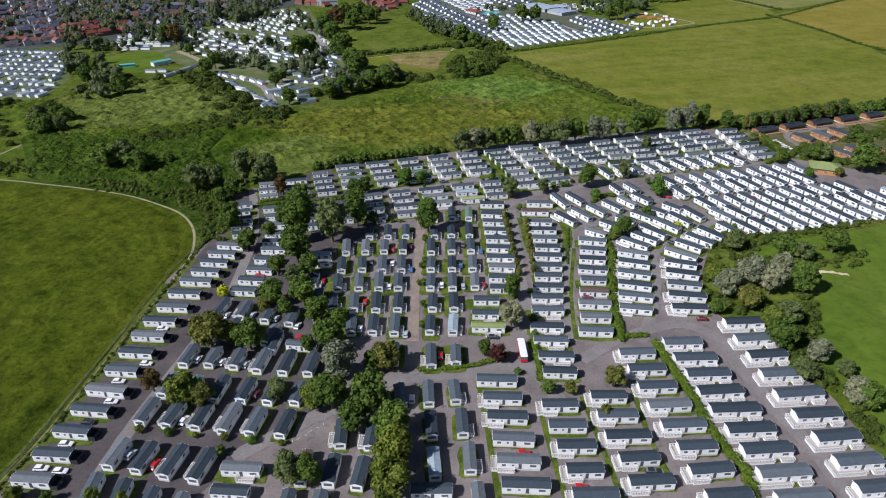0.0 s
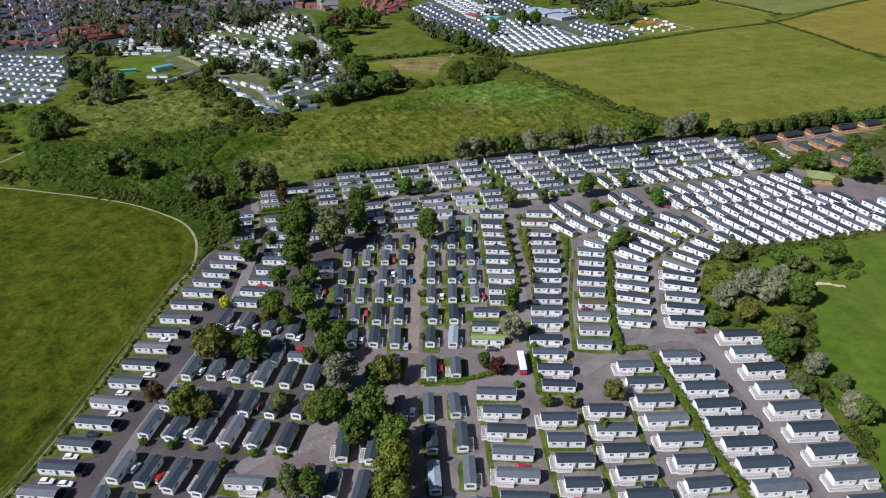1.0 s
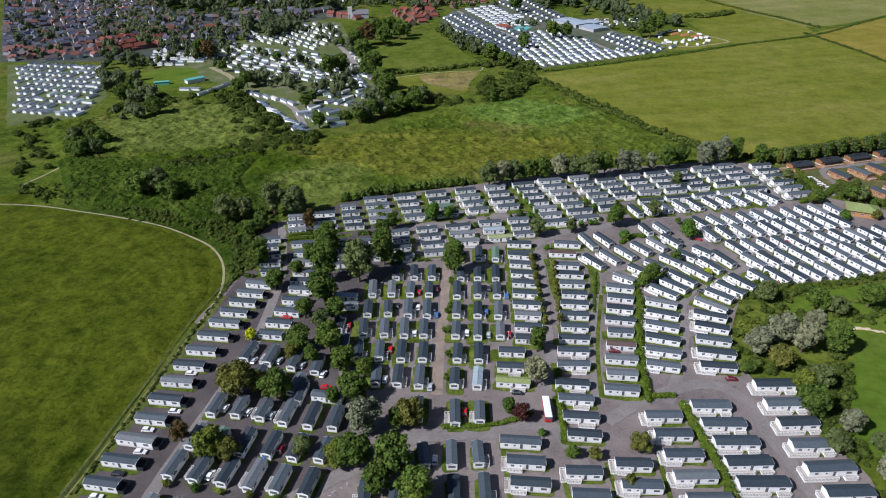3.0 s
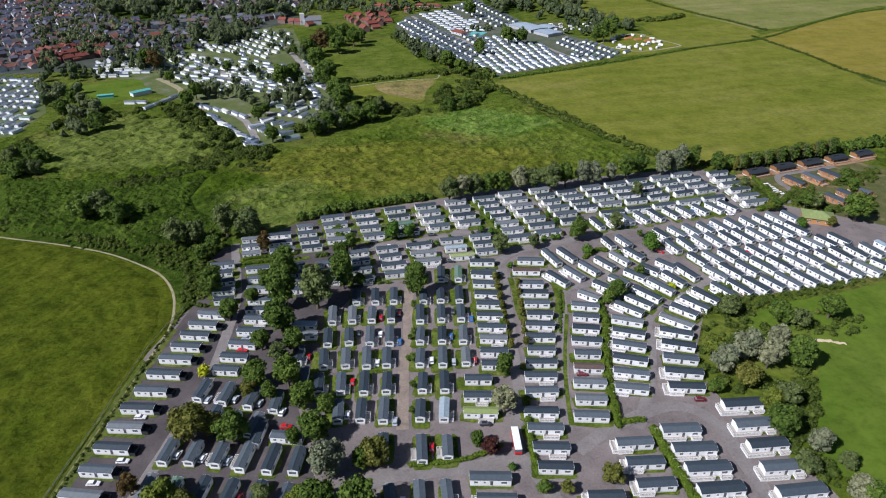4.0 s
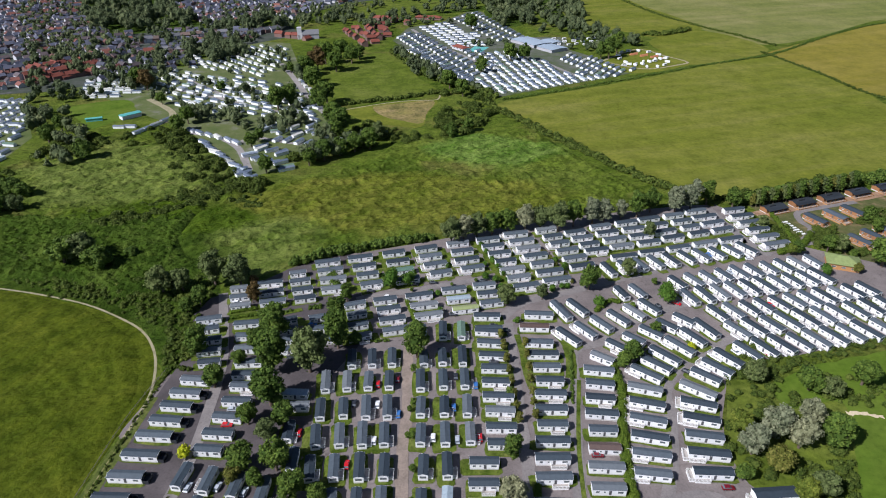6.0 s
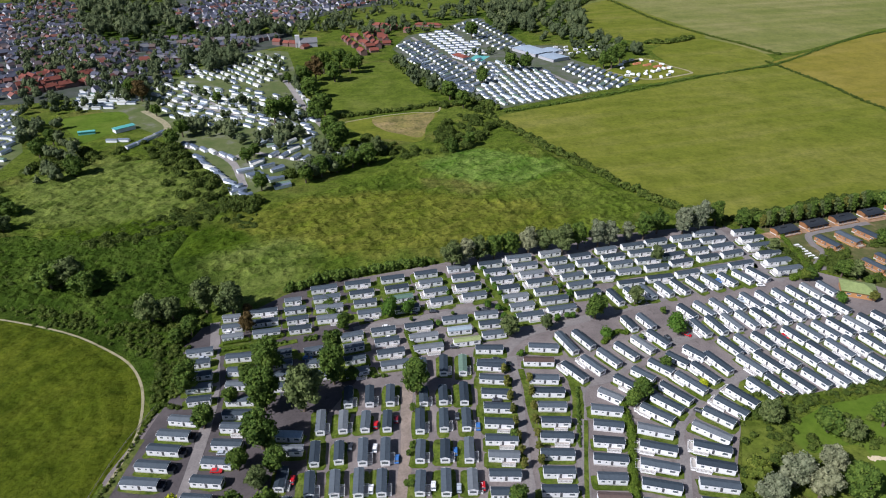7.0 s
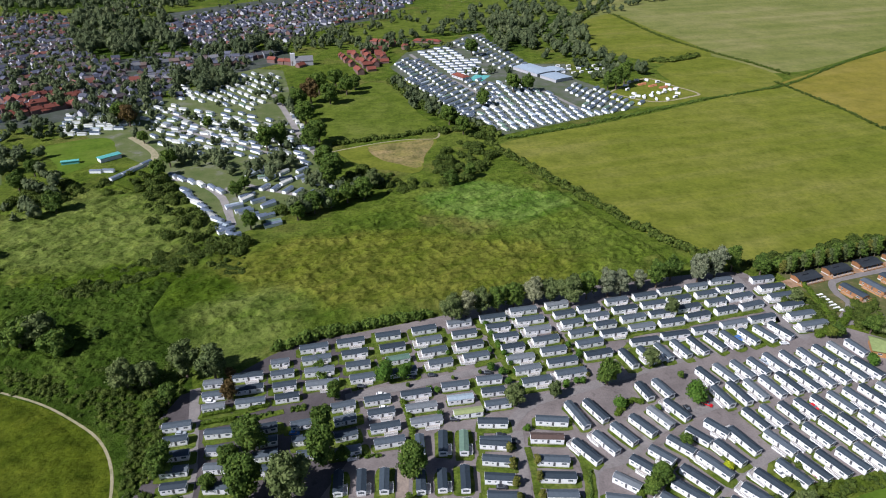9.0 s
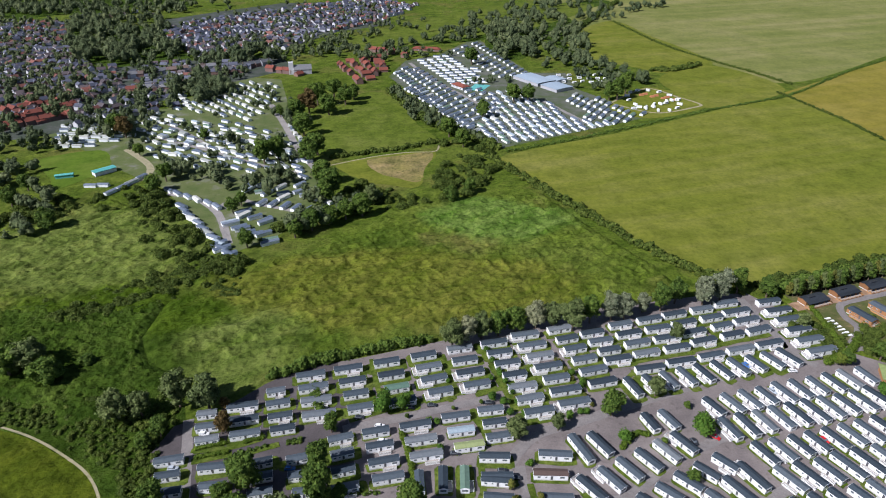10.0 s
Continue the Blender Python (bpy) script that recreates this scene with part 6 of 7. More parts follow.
plant_tree(-112.5, 766.8, 12.0, "oak", 1.0)
plant_tree(-99.6, 801.6, 11.3, "oak", 1.0)
plant_tree(-93.1, 822.5, 9.0, "oak", 1.0)
plant_tree(-140.7, 748.6, 11.8, "oak", 1.0)
plant_tree(-126.5, 701.2, 12.0, "oak", 1.0)
plant_tree(-109.4, 632.3, 11.7, "oak", 1.0)
plant_tree(-105.1, 648.7, 11.0, "oak", 1.0)
plant_tree(-90.3, 583.7, 10.7, "oak", 1.0)
plant_tree(-80.3, 559.8, 11.1, "oak", 1.0)
plant_tree(-83.1, 549.1, 9.2, "oak", 1.0)
plant_tree(-50.1, 545.7, 8.2, "grey", 1.0)
plant_tree(-54.1, 525.0, 8.7, "oak", 1.0)
plant_tree(-65.3, 520.8, 8.7, "oak", 1.0)
plant_tree(-75.7, 512.2, 8.5, "oak", 1.0)
plant_tree(-85.8, 504.0, 8.4, "oak", 1.0)
plant_tree(-95.2, 493.6, 7.6, "oak", 1.0)
plant_tree(-123.1, 480.2, 6.7, "oak", 1.0)
plant_tree(-146.6, 629.3, 10.8, "oak", 1.0)
plant_tree(-137.0, 638.7, 10.0, "oak", 1.0)
plant_tree(9.7, 693.3, 10.6, "oak", 1.0)
plant_tree(21.7, 665.9, 9.1, "oak", 1.0)
plant_tree(9.0, 546.3, 7.4, "oak", 1.0)
plant_tree(22.1, 563.3, 6.8, "oak", 1.0)
plant_tree(209.0, 832.2, 10.7, "oak", 1.4)
plant_tree(194.3, 810.4, 10.4, "oak", 1.4)
plant_tree(185.7, 811.2, 9.1, "oak", 1.3)
plant_tree(81.4, 805.8, 11.3, "oak", 1.0)
plant_tree(96.7, 805.9, 10.1, "oak", 1.0)
plant_tree(44.7, 751.7, 9.3, "oak", 1.0)
plant_tree(44.8, 985.4, 12.4, "oak", 1.0)
plant_tree(-292.2, 699.9, 10.7, "brown", 1.0)
plant_tree(-306.5, 711.5, 10.9, "oak", 1.0)
plant_tree(-259.5, 650.8, 6.5, "oak", 1.0)
plant_tree(-215.9, 593.1, 8.7, "oak", 1.0)
plant_tree(-216.3, 570.9, 8.4, "oak", 1.0)
plant_tree(-146.5, 532.5, 6.7, "oak", 1.0)
plant_tree(-161.1, 761.9, 6.0, "oak", 1.0)
plant_tree(-215.7, 689.8, 6.7, "oak", 1.0)
plant_tree(-143.7, 544.0, 6.0, "oak", 1.0)
plant_tree(-315.8, 577.2, 7.2, "oak", 1.0)
plant_tree(-310.2, 546.2, 8.8, "oak", 1.0)
plant_tree(-263.5, 507.6, 8.9, "oak", 1.0)
for k in range(6):
    plant_tree(-94.2 + 8.8 * k + 0.4 * (k % 2), 144.2 - 1.05 * k, 1.35 - 0.12 * (k % 3), ("olive", "round", "yellow")[k % 3], 0.8)
plant_tree(-293, 442, 8.5, "grey", 0.8)
plant_tree(-283, 446, 9, "oak", 0.8)
plant_tree(-271, 441, 8, "oak", 0.8)
plant_tree(-275, 417, 8, "oak", 0.8)
plant_tree(-265, 420, 7.5, "grey", 0.8)
plant_tree(-286, 423, 6.5, "oak", 0.8)
# ---- fence by the field ----
FENCE = plain("weathered timber", (0.2, 0.18, 0.155), 0.85)


def fence(points):
    """A post and rail fence in panels along a line."""
    root = tagged(new("fence"), "weathered timber post and rail fence along the field edge", "fence")
    line = spline(points, 10)
    for (x0, y0), (x1, y1) in zip(line, line[1:]):
        d = math.hypot(x1 - x0, y1 - y0)
        bm = bmesh.new()
        box(bm, 0, d, -0.02, 0.02, 0.75, 0.9)
        box(bm, 0, d, -0.02, 0.02, 0.4, 0.52)
        box(bm, -0.06, 0.06, -0.07, 0.07, 0, 1.1)
        panel = part("panel", bm, FENCE, root)
        panel.matrix_local = pose(x0, y0, 0.05, 0, 0, math.degrees(math.atan2(y1 - y0, x1 - x0)))


fence([(-126, 128), (-125, 141), (-124, 159), (-123, 189), (-121, 237), (-116, 267)])
# ---- cars ----
park_car(-26.5, 319.3, 0, "white")
park_car(-24.6, 310.8, 0, "white")
park_car(-35.6, 324.6, 0, "dark")
park_car(-14.1, 330.3, 0, "dark")
park_car(-99.4, 316.0, 0, "white")
park_car(20.8, 332.7, 0, "dark")
park_car(28.1, 290.5, 0, "dark")
park_car(144.2, 356.4, -65, "blue")
park_car(148.4, 338.1, -65, "silver")
park_car(21.3, 268.3, 0, "dark")
park_car(23.1, 294.2, 0, "dark")
park_car(4.9, 303.4, 0, "dark")
park_car(12.9, 253.9, 90, "blue")
park_car(5.0, 259.5, 90, "dark")
park_car(125.2, 273.0, -65, "white")
park_car(137.7, 272.7, -65, "red")
park_car(100.1, 260.6, -40, "dark")
park_car(164.0, 351.8, 0, "white")
park_car(163.5, 320.0, 0, "dark")
park_car(-114.2, 138.9, 0, "white")
park_car(-116.5, 129.7, 0, "white")
park_car(-110.5, 128.7, 0, "white")
park_car(-109.1, 157.0, 0, "white")
park_car(-111.1, 166.8, 0, "white")
park_car(-111.9, 147.9, 0, "dark")
park_car(-93.1, 134.8, 75, "silver")
park_car(-84.4, 131.2, 80, "red")
park_car(-82.5, 148.7, 80, "white")
park_car(-105.6, 175.9, 0, "white")
park_car(-88.3, 178.3, 80, "white")
park_car(-79.5, 176.8, 80, "white")
park_car(-70.8, 175.5, 80, "silver")
park_car(-63.3, 160.5, 80, "maroon")
park_car(-67.5, 156.5, 80, "blue")
park_car(-107.9, 196.2, 0, "white")
park_car(-57.5, 197.9, 80, "white")
park_car(-54.8, 190.6, 0, "red")
park_car(-66.8, 202.6, 80, "silver")
park_car(-86.3, 204.9, 80, "silver")
park_car(-76.3, 204.9, 80, "silver")
park_car(-12.5, 158.1, 90, "white")
park_car(-3.7, 180.1, 90, "red")
park_car(21.0, 135.7, 0, "red")
park_car(35.5, 123.5, 0, "red")
park_car(-16.7, 192.5, 90, "silver")
park_car(94.1, 201.7, 0, "maroon")
park_car(56.4, 129.2, 0, "dark")
park_car(-117.8, 120.1, 0, "dark")
park_car(-26.5, 255.4, 90, "red")
park_car(-25.8, 243.6, 90, "white")
park_car(-25.6, 224.8, 90, "white")
park_car(-34.1, 213.7, 90, "red")
park_car(-33.9, 196.0, 90, "white")
park_car(-4.1, 225.9, 90, "white")
park_car(4.7, 224.8, 90, "silver")
park_car(13.0, 225.6, 90, "red")
park_car(3.8, 241.4, 90, "blue")
park_car(-17.4, 238.2, 90, "blue")
park_car(-53.5, 229.2, 90, "red")
park_car(-81.4, 233.7, 0, "red")
park_car(-81.5, 242.0, 0, "silver")
park_car(-18.7, 258.2, 90, "maroon")
park_car(-34.9, 244.4, 90, "dark")
park_car(15.1, 190.8, 0, "dark")
park_car(53.9, 216.5, 0, "maroon")
park_car(-47.6, 321.9, 0, "white")
park_car(102.5, 308.0, -75, "dark")
park_car(112.0, 310.5, -40, "red")
park_car(155.7, 308.0, -65, "red")
park_car(133.8, 269.2, -65, "red")
park_car(180.9, 361.6, 0, "dark")
park_car(-29.8, 315.7, 0, "white")
park_car(-4.5, 331.6, 0, "dark")
park_car(-59.9, 296.7, 0, "blue")
park_car(-105.9, 297.5, 0, "silver")
park_car(137.9, 356.5, -65, "blue")
# ---- hedges and scrub ----
hedge([(200, 413), (199, 399), (198, 378), (195, 364)], 3.5, 2, "bright", 1.0)
hedge([(200, 1160), (304, 1390), (371, 1534)], 10, 6, "scrub", 1.0)
hedge([(-81, 351), (-61, 361), (-40, 369), (-23, 375), (-5, 379)], 5, 5.5, "hedge", 2.6)
hedge([(44, 640), (76, 573), (110, 510), (131, 472), (148, 448), (168, 428)], 9, 4, "scrub", 1.0)
hedge([(59, 652), (122, 682), (195, 721), (279, 769)], 6, 2, "hedge", 1.0)
hedge([(279, 769), (349, 801), (396, 828), (602, 990), (851, 1075)], 5, 2, "hedge", 1.0)
hedge([(380, 836), (391, 776), (399, 728), (403, 669), (423, 600)], 5, 2, "scrub", 1.0)
hedge([(309, 1307), (333, 1107), (366, 993), (392, 929), (412, 867)], 6, 2.5, "scrub", 1.0)
hedge([(269, 943), (297, 942), (343, 971)], 12, 5, "scrub", 1.0)
hedge([(-93, 641), (-67, 651), (-29, 665), (-1, 682)], 8, 3.5, "scrub", 1.0)
hedge([(-56, 860), (-21, 770), (2, 723), (38, 681), (51, 658)], 14, 6, "scrub", 1.0)
hedge([(31, 204), (30, 187), (30, 169)], 2.5, 1.6, "bright", 1.5)
hedge([(71, 267), (70, 249), (66, 230), (63, 213), (62, 197), (61, 189)], 4.5, 2.0, "bright", 1.5)
hedge([(62, 191), (71, 192)], 3.0, 1.5, "bright", 1.5)
hedge([(73, 188), (74, 177), (76, 165), (77, 154), (78, 144), (80, 135), (82, 127), (76, 103)], 4.5, 2.0, "bright", 1.5)
hedge([(-115, 266), (-117.5, 232), (-119.8, 187), (-121.6, 150), (-123.5, 130), (-128, 112)], 1.9, 1.2, "scrub", 0.7)
hedge([(-59, 345), (-56, 337), (-53, 327)], 4, 4, "hedge", 1.3)
hedge([(-99, 303), (-87, 306)], 2.2, 1.6, "bright", 1.3)
hedge([(-79, 306), (-72, 309)], 2.2, 1.6, "hedge", 1.3)
hedge([(-64, 310), (-58, 312)], 2.5, 2, "hedge", 1.3)
hedge([(-40, 285), (-30, 286)], 2, 1.5, "hedge", 1.3)
hedge([(-100, 308), (-89, 311)], 2, 1.5, "bright", 1.5)
hedge([(-82, 311), (-74, 314)], 2, 1.5, "bright", 1.5)
hedge([(-40, 283), (-23, 285)], 2, 1.8, "hedge", 1.5)
hedge([(-17, 315), (-14, 305), (-11, 289)], 2.5, 1.8, "bright", 1.4)
hedge([(72, 305), (80, 313), (85, 312)], 3, 1.8, "bright", 1.5)
hedge([(91, 361), (107, 366)], 2, 1.2, "bright", 1.4)
hedge([(55, 276), (50, 243)], 1.6, 1.2, "hedge", 1.4)
hedge([(188, 420), (226, 432), (268, 446), (330, 466)], 7, 8, "hedge", 1.3)
hedge([(182, 357), (197, 365), (209, 376)], 4, 2.5, "bright", 1.2)
hedge([(-11, 173), (0, 174), (10, 176), (20, 181)], 3, 1.2, "bright", 1.3)
scrub([(210, 383), (230, 400), (226, 372), (205, 362)], 70, 0.9, 2.2, "scrub")
scrub([(240, 399), (287, 419), (269, 390), (246, 391)], 90, 0.9, 2.4, "scrub")
scrub([(197, 391), (203, 394), (205, 369), (199, 364), (193, 368)], 60, 0.7, 1.8, "scrub")
scrub([(211, 369), (236, 372), (258, 372), (245, 351), (207, 354)], 60, 0.9, 2.4, "scrub")
scrub([(-230, 384), (-222, 392), (-190, 368), (-154, 345), (-117, 338), (-114, 321), (-117, 306), (-135, 301), (-161, 317), (-195, 324)], 420, 0.6, 1.7, "scrub")
hedge([(-208, 402), (-187, 408), (-172, 417), (-151, 438), (-131, 467)], 9, 4.5, "scrub", 1.6)
hedge([(-267, 424), (-251, 395), (-237, 374)], 3, 2.5, "scrub", 1.2)
scrub([(-369, 489), (-335, 498), (-291, 425), (-284, 394), (-296, 378)], 90, 1.2, 3.6, "scrub")
scrub([(-291, 370), (-240, 374), (-222, 358), (-243, 348), (-276, 348)], 90, 0.9, 2.4, "scrub")
scrub([(-215, 405), (-181, 437), (-128, 466), (-118, 455), (-127, 438), (-169, 416), (-189, 391)], 120, 2, 4.5, "scrub")
scrub([(-254, 584), (-206, 572), (-173, 513), (-135, 472), (-125, 451), (-153, 452), (-191, 481), (-212, 532)], 300, 2, 5, "scrub")
scrub([(-129, 301), (-116, 307), (-110, 280), (-106, 266), (-117, 266)], 110, 0.8, 2.0, "scrub")
scrub([(-76, 568), (-48, 590), (-24, 556), (23, 576), (43, 611), (44, 576), (9, 540), (-39, 532), (-70, 524), (-104, 495), (-127, 483), (-107, 511)], 160, 2, 5, "scrub")
scrub([(-3, 682), (47, 673), (52, 611), (22, 555), (-8, 561), (-1, 612)], 110, 2, 5, "scrub")
scrub([(-30, 505), (-22, 515), (-13, 515), (-15, 504), (-24, 500)], 90, 0.5, 1.3, "heath")
scrub([(-34, 514), (5, 540), (43, 552), (81, 520), (44, 483), (25, 476), (16, 504), (-11, 502)], 800, 0.7, 1.7, "reed")
scrub([(123, 278), (135, 278), (138, 241), (107, 210), (99, 220)], 110, 0.9, 2.2, "scrub")
scrub([(109, 210), (127, 212), (146, 228), (139, 204), (123, 174), (132, 161), (126, 139), (122, 139), (121, 161), (115, 174), (119, 187)], 170, 0.9, 2.4, "scrub")
scrub([(151, 261), (183, 251), (178, 241), (155, 237), (147, 246)], 70, 0.9, 2, "scrub")
scrub([(128, 269), (151, 270), (200, 284), (197, 277), (154, 265), (128, 255)], 90, 0.8, 2.0, "scrub")
scrub([(165, 428), (202, 438), (275, 461), (268, 450), (198, 424), (166, 417)], 110, 2.2, 4.2, "scrub")
scrub([(-268, 355), (-258, 373), (-220, 354), (-147, 329), (-116, 321), (-114, 293), (-137, 300), (-168, 318), (-225, 338), (-262, 345)], 260, 0.7, 1.6, "scrub")
scrub([(-327, 487), (-300, 486), (-270, 432), (-294, 433)], 60, 2, 4.5, "scrub")
scrub([(-332, 558), (-306, 557), (-279, 562), (-240, 561), (-222, 539), (-257, 535), (-279, 508), (-298, 499)], 120, 2.5, 5, "scrub")
scrub([(-251, 429), (-206, 416), (-158, 389), (-136, 345), (-96, 335), (-108, 326), (-119, 316), (-120, 290), (-138, 298), (-161, 315), (-188, 322)], 200, 0.8, 2.2, "scrub")
scrub([(-283, 483), (-249, 461), (-212, 416), (-237, 406)], 90, 0.8, 2.2, "scrub")
scrub([(-209, 411), (-167, 427), (-124, 458), (-112, 438), (-146, 404), (-167, 384)], 60, 0.8, 2.0, "scrub")
scrub([(-186, 427), (-153, 452), (-131, 472), (-125, 458), (-142, 439), (-173, 413)], 70, 1.5, 3.5, "scrub")
scrub([(-132, 435), (-113, 429), (-114, 420), (-127, 423)], 50, 1.0, 2.6, "scrub")
scrub([(181, 408), (195, 386), (199, 367), (191, 363), (180, 387)], 70, 1.0, 2.5, "scrub")
scrub([(215, 381), (229, 386), (212, 358), (207, 367)], 60, 1.0, 2.5, "scrub")
# ---- distance ----
# distant north park
far_row((-35, 865, 52), (34, 707, 52), 17, 11, 0.04)
far_row((-52, 942, 52), (32, 726, 52), 19, 11, 0.04)
far_row((-43, 966, 52), (37, 746, 52), 17, 11, 0.04)
far_row((-28, 959, 52), (44, 765, 52), 14, 11, 0.04)
far_row((-2, 1033, -20), (11, 1036, -21), 2, 10, 0.15)
far_row((-23, 1011, -20), (16, 1020, -20), 4, 10, 0.15)
far_row((-18, 995, -20), (21, 1004, -20), 4, 10, 0.15)
far_row((-12, 980, -19), (26, 988, -20), 4, 10, 0.15)
far_row((-7, 965, -19), (30, 973, -20), 4, 10, 0.15)
far_row((-2, 951, -19), (47, 961, -19), 5, 10, 0.15)
far_row((2, 937, -19), (51, 947, -19), 5, 10, 0.15)
far_row((7, 923, -18), (43, 931, -19), 4, 10, 0.15)
far_row((12, 910, -18), (47, 917, -19), 4, 10, 0.15)
far_row((16, 897, -18), (51, 904, -18), 4, 10, 0.15)
far_row((20, 885, -18), (55, 892, -18), 4, 10, 0.15)
far_row((56, 1122, 52), (108, 932, 52), 13, 11, 0.04)
far_row((40, 1098, 52), (93, 924, 52), 12, 11, 0.04)
far_row((27, 1075, 52), (79, 919, 52), 10, 11, 0.04)
far_row((61, 677, -61), (165, 727, -69), 13, 10.5, 0.06)
far_row((50, 685, -60), (145, 732, -68), 12, 10.5, 0.06)
far_row((47, 697, -61), (135, 741, -68), 11, 10.5, 0.06)
far_row((44, 710, -61), (124, 750, -67), 10, 10.5, 0.06)
far_row((41, 723, -61), (122, 765, -67), 10, 10.5, 0.06)
far_row((47, 741, -62), (121, 780, -68), 9, 10.5, 0.06)
far_row((53, 760, -63), (119, 796, -68), 8, 10.5, 0.06)
far_row((59, 780, -64), (107, 807, -68), 6, 10.5, 0.06)
far_row((56, 796, -64), (95, 818, -67), 5, 10.5, 0.06)
far_row((63, 818, -65), (93, 835, -67), 4, 10.5, 0.06)
far_row((60, 835, -66), (80, 847, -67), 3, 10.5, 0.06)
far_row((208, 757, 56), (208, 757, 56), 1, 11, 0.04)
far_row((174, 813, 56), (195, 751, 56), 7, 11, 0.04)
far_row((152, 829, 56), (185, 735, 56), 10, 11, 0.04)
far_row((143, 810, 56), (172, 729, 56), 9, 11, 0.04)
far_row((149, 751, 56), (153, 742, 56), 2, 11, 0.04)
far_row((34, 850, 54), (56, 772, 54), 6, 10, 0.05)
far_row((46, 857, 54), (65, 788, 54), 5, 10, 0.05)
# distant west park by the village
far_row((-201, 892, -54), (-190, 878, -54), 2, 9, 0.7)
far_row((-223, 898, -54), (-189, 856, -54), 4, 11, 0.6, 0.9)
far_row((-232, 888, -53), (-178, 822, -53), 6, 11, 0.6, 0.9)
far_row((-242, 879, -52), (-187, 814, -52), 6, 11, 0.6, 0.9)
far_row((-240, 856, -52), (-186, 795, -52), 6, 11, 0.6, 0.9)
far_row((-249, 848, -51), (-186, 776, -51), 7, 11, 0.6, 0.9)
far_row((-258, 840, -50), (-194, 769, -50), 7, 11, 0.6, 0.9)
far_row((-255, 819, -50), (-193, 752, -50), 7, 11, 0.6, 0.9)
far_row((-264, 811, -49), (-221, 766, -49), 5, 11, 0.6, 0.9)
far_row((-261, 792, -48), (-250, 781, -48), 2, 9, 0.7)
far_row((-346, 752, -2), (-335, 754, -2), 2, 8.5, 0.7)
far_row((-365, 736, -2), (-320, 741, -2), 5, 8.5, 0.7)
far_row((-361, 723, -2), (-317, 728, -2), 5, 8.5, 0.7)
far_row((-357, 710, -2), (-304, 716, -2), 6, 8.5, 0.7)
far_row((-353, 698, -2), (-290, 705, -2), 7, 8.5, 0.7)
far_row((-350, 686, -2), (-299, 692, -2), 6, 8.5, 0.7)
far_row((-337, 675, -2), (-316, 678, -2), 3, 8.5, 0.7)
far_row((-227, 740, -40), (-146, 687, -41), 6, 10, 0.55, 1.8)
far_row((-214, 744, -32), (-149, 701, -33), 5, 8.5, 0.25, 2.2)
far_row((-322, 782, -39), (-136, 662, -40), 12, 10, 0.55, 1.8)
far_row((-309, 786, -31), (-139, 676, -32), 11, 8.5, 0.25, 2.2)
far_row((-304, 750, -38), (-113, 631, -39), 13, 10, 0.55, 1.8)
far_row((-291, 754, -30), (-116, 645, -31), 12, 8.5, 0.25, 2.2)
far_row((-287, 721, -37), (-118, 619, -39), 12, 10, 0.55, 1.8)
far_row((-274, 725, -29), (-121, 633, -31), 11, 8.5, 0.25, 2.2)
far_row((-271, 694, -37), (-110, 599, -38), 12, 10, 0.55, 1.8)
far_row((-259, 699, -29), (-112, 612, -30), 11, 8.5, 0.25, 2.2)
far_row((-256, 669, -36), (-153, 610, -37), 8, 10, 0.55, 1.8)
far_row((-244, 674, -28), (-155, 623, -29), 7, 8.5, 0.25, 2.2)
far_row((-242, 646, -36), (-198, 621, -36), 4, 10, 0.2, 2.2)
far_row((-230, 651, -28), (-200, 634, -28), 3, 8.5, 0.25, 2.2)
far_row((-289, 846, -34), (-289, 846, -34), 1, 11, 0.7)
far_row((-301, 846, -34), (-283, 831, -34), 2, 11, 0.7)
far_row((-294, 832, -33), (-277, 818, -33), 2, 11, 0.7)
far_row((-306, 832, -33), (-271, 805, -33), 3, 11, 0.7)
far_row((-282, 805, -33), (-282, 805, -33), 1, 11, 0.7)
far_row((-277, 792, -32), (-277, 792, -32), 1, 11, 0.7)
far_row((-250, 570, 64), (-238, 600, 64), 4, 10, 0.2)
far_row((-271, 583, -2), (-262, 585, -2), 2, 9, 0.2)
far_row((-149, 747, -71), (-108, 635, -71), 9, 8, 0.7, 2.2)
far_row((-146, 581.4, 47), (-134.1, 590.2, 47), 2, 10, 0.2)
far_row((-205.7, 572, -47), (-160.3, 542.3, -48), 6, 10, 0.2)
far_row((-187.3, 543.1, -39), (-132.5, 471.2, -38), 11, 10, 0.2)
far_row((-144.6, 515.4, 28), (-110.7, 488.7, 26), 4, 10, 0.2)
far_row((-137.3, 528.1, 57), (-120, 518.9, 55), 2, 10, 0.2)
far_row((-130.4, 548.4, 67), (-84, 530.9, 62), 6, 10, 0.2)
far_row((-135, 568.1, 21), (-99.3, 561.9, 20), 3, 10, 0.2)
far_row((-143.5, 514.7, 33), (-128.5, 499.8, 32), 3, 11, 0.2)
far_row((-116.2, 498.7, 31), (-110.3, 485.7, 30), 2, 11, 0.2)
far_row((-138.7, 531.9, 39), (-120.4, 516.8, 37), 3, 11, 0.2)
far_row((-142.9, 484.1, 44), (-132.7, 469.6, 43), 3, 11, 0.2)
far_row((-146.4, 590.7, 55), (-136.9, 582.4, 54), 2, 11, 0.2)
far_row((-122.7, 577.5, 56), (-108.3, 581.6, 55), 2, 11, 0.2)
far_row((-105.4, 568.2, 47), (-95.2, 571.2, 47), 2, 11, 0.2)
far_row((-90.7, 553.1, -37), (-83.8, 548.9, -37), 2, 11, 0.2)
far_row((-145.6, 573.7, 58), (-116.3, 556.9, 55), 3, 11, 0.2)
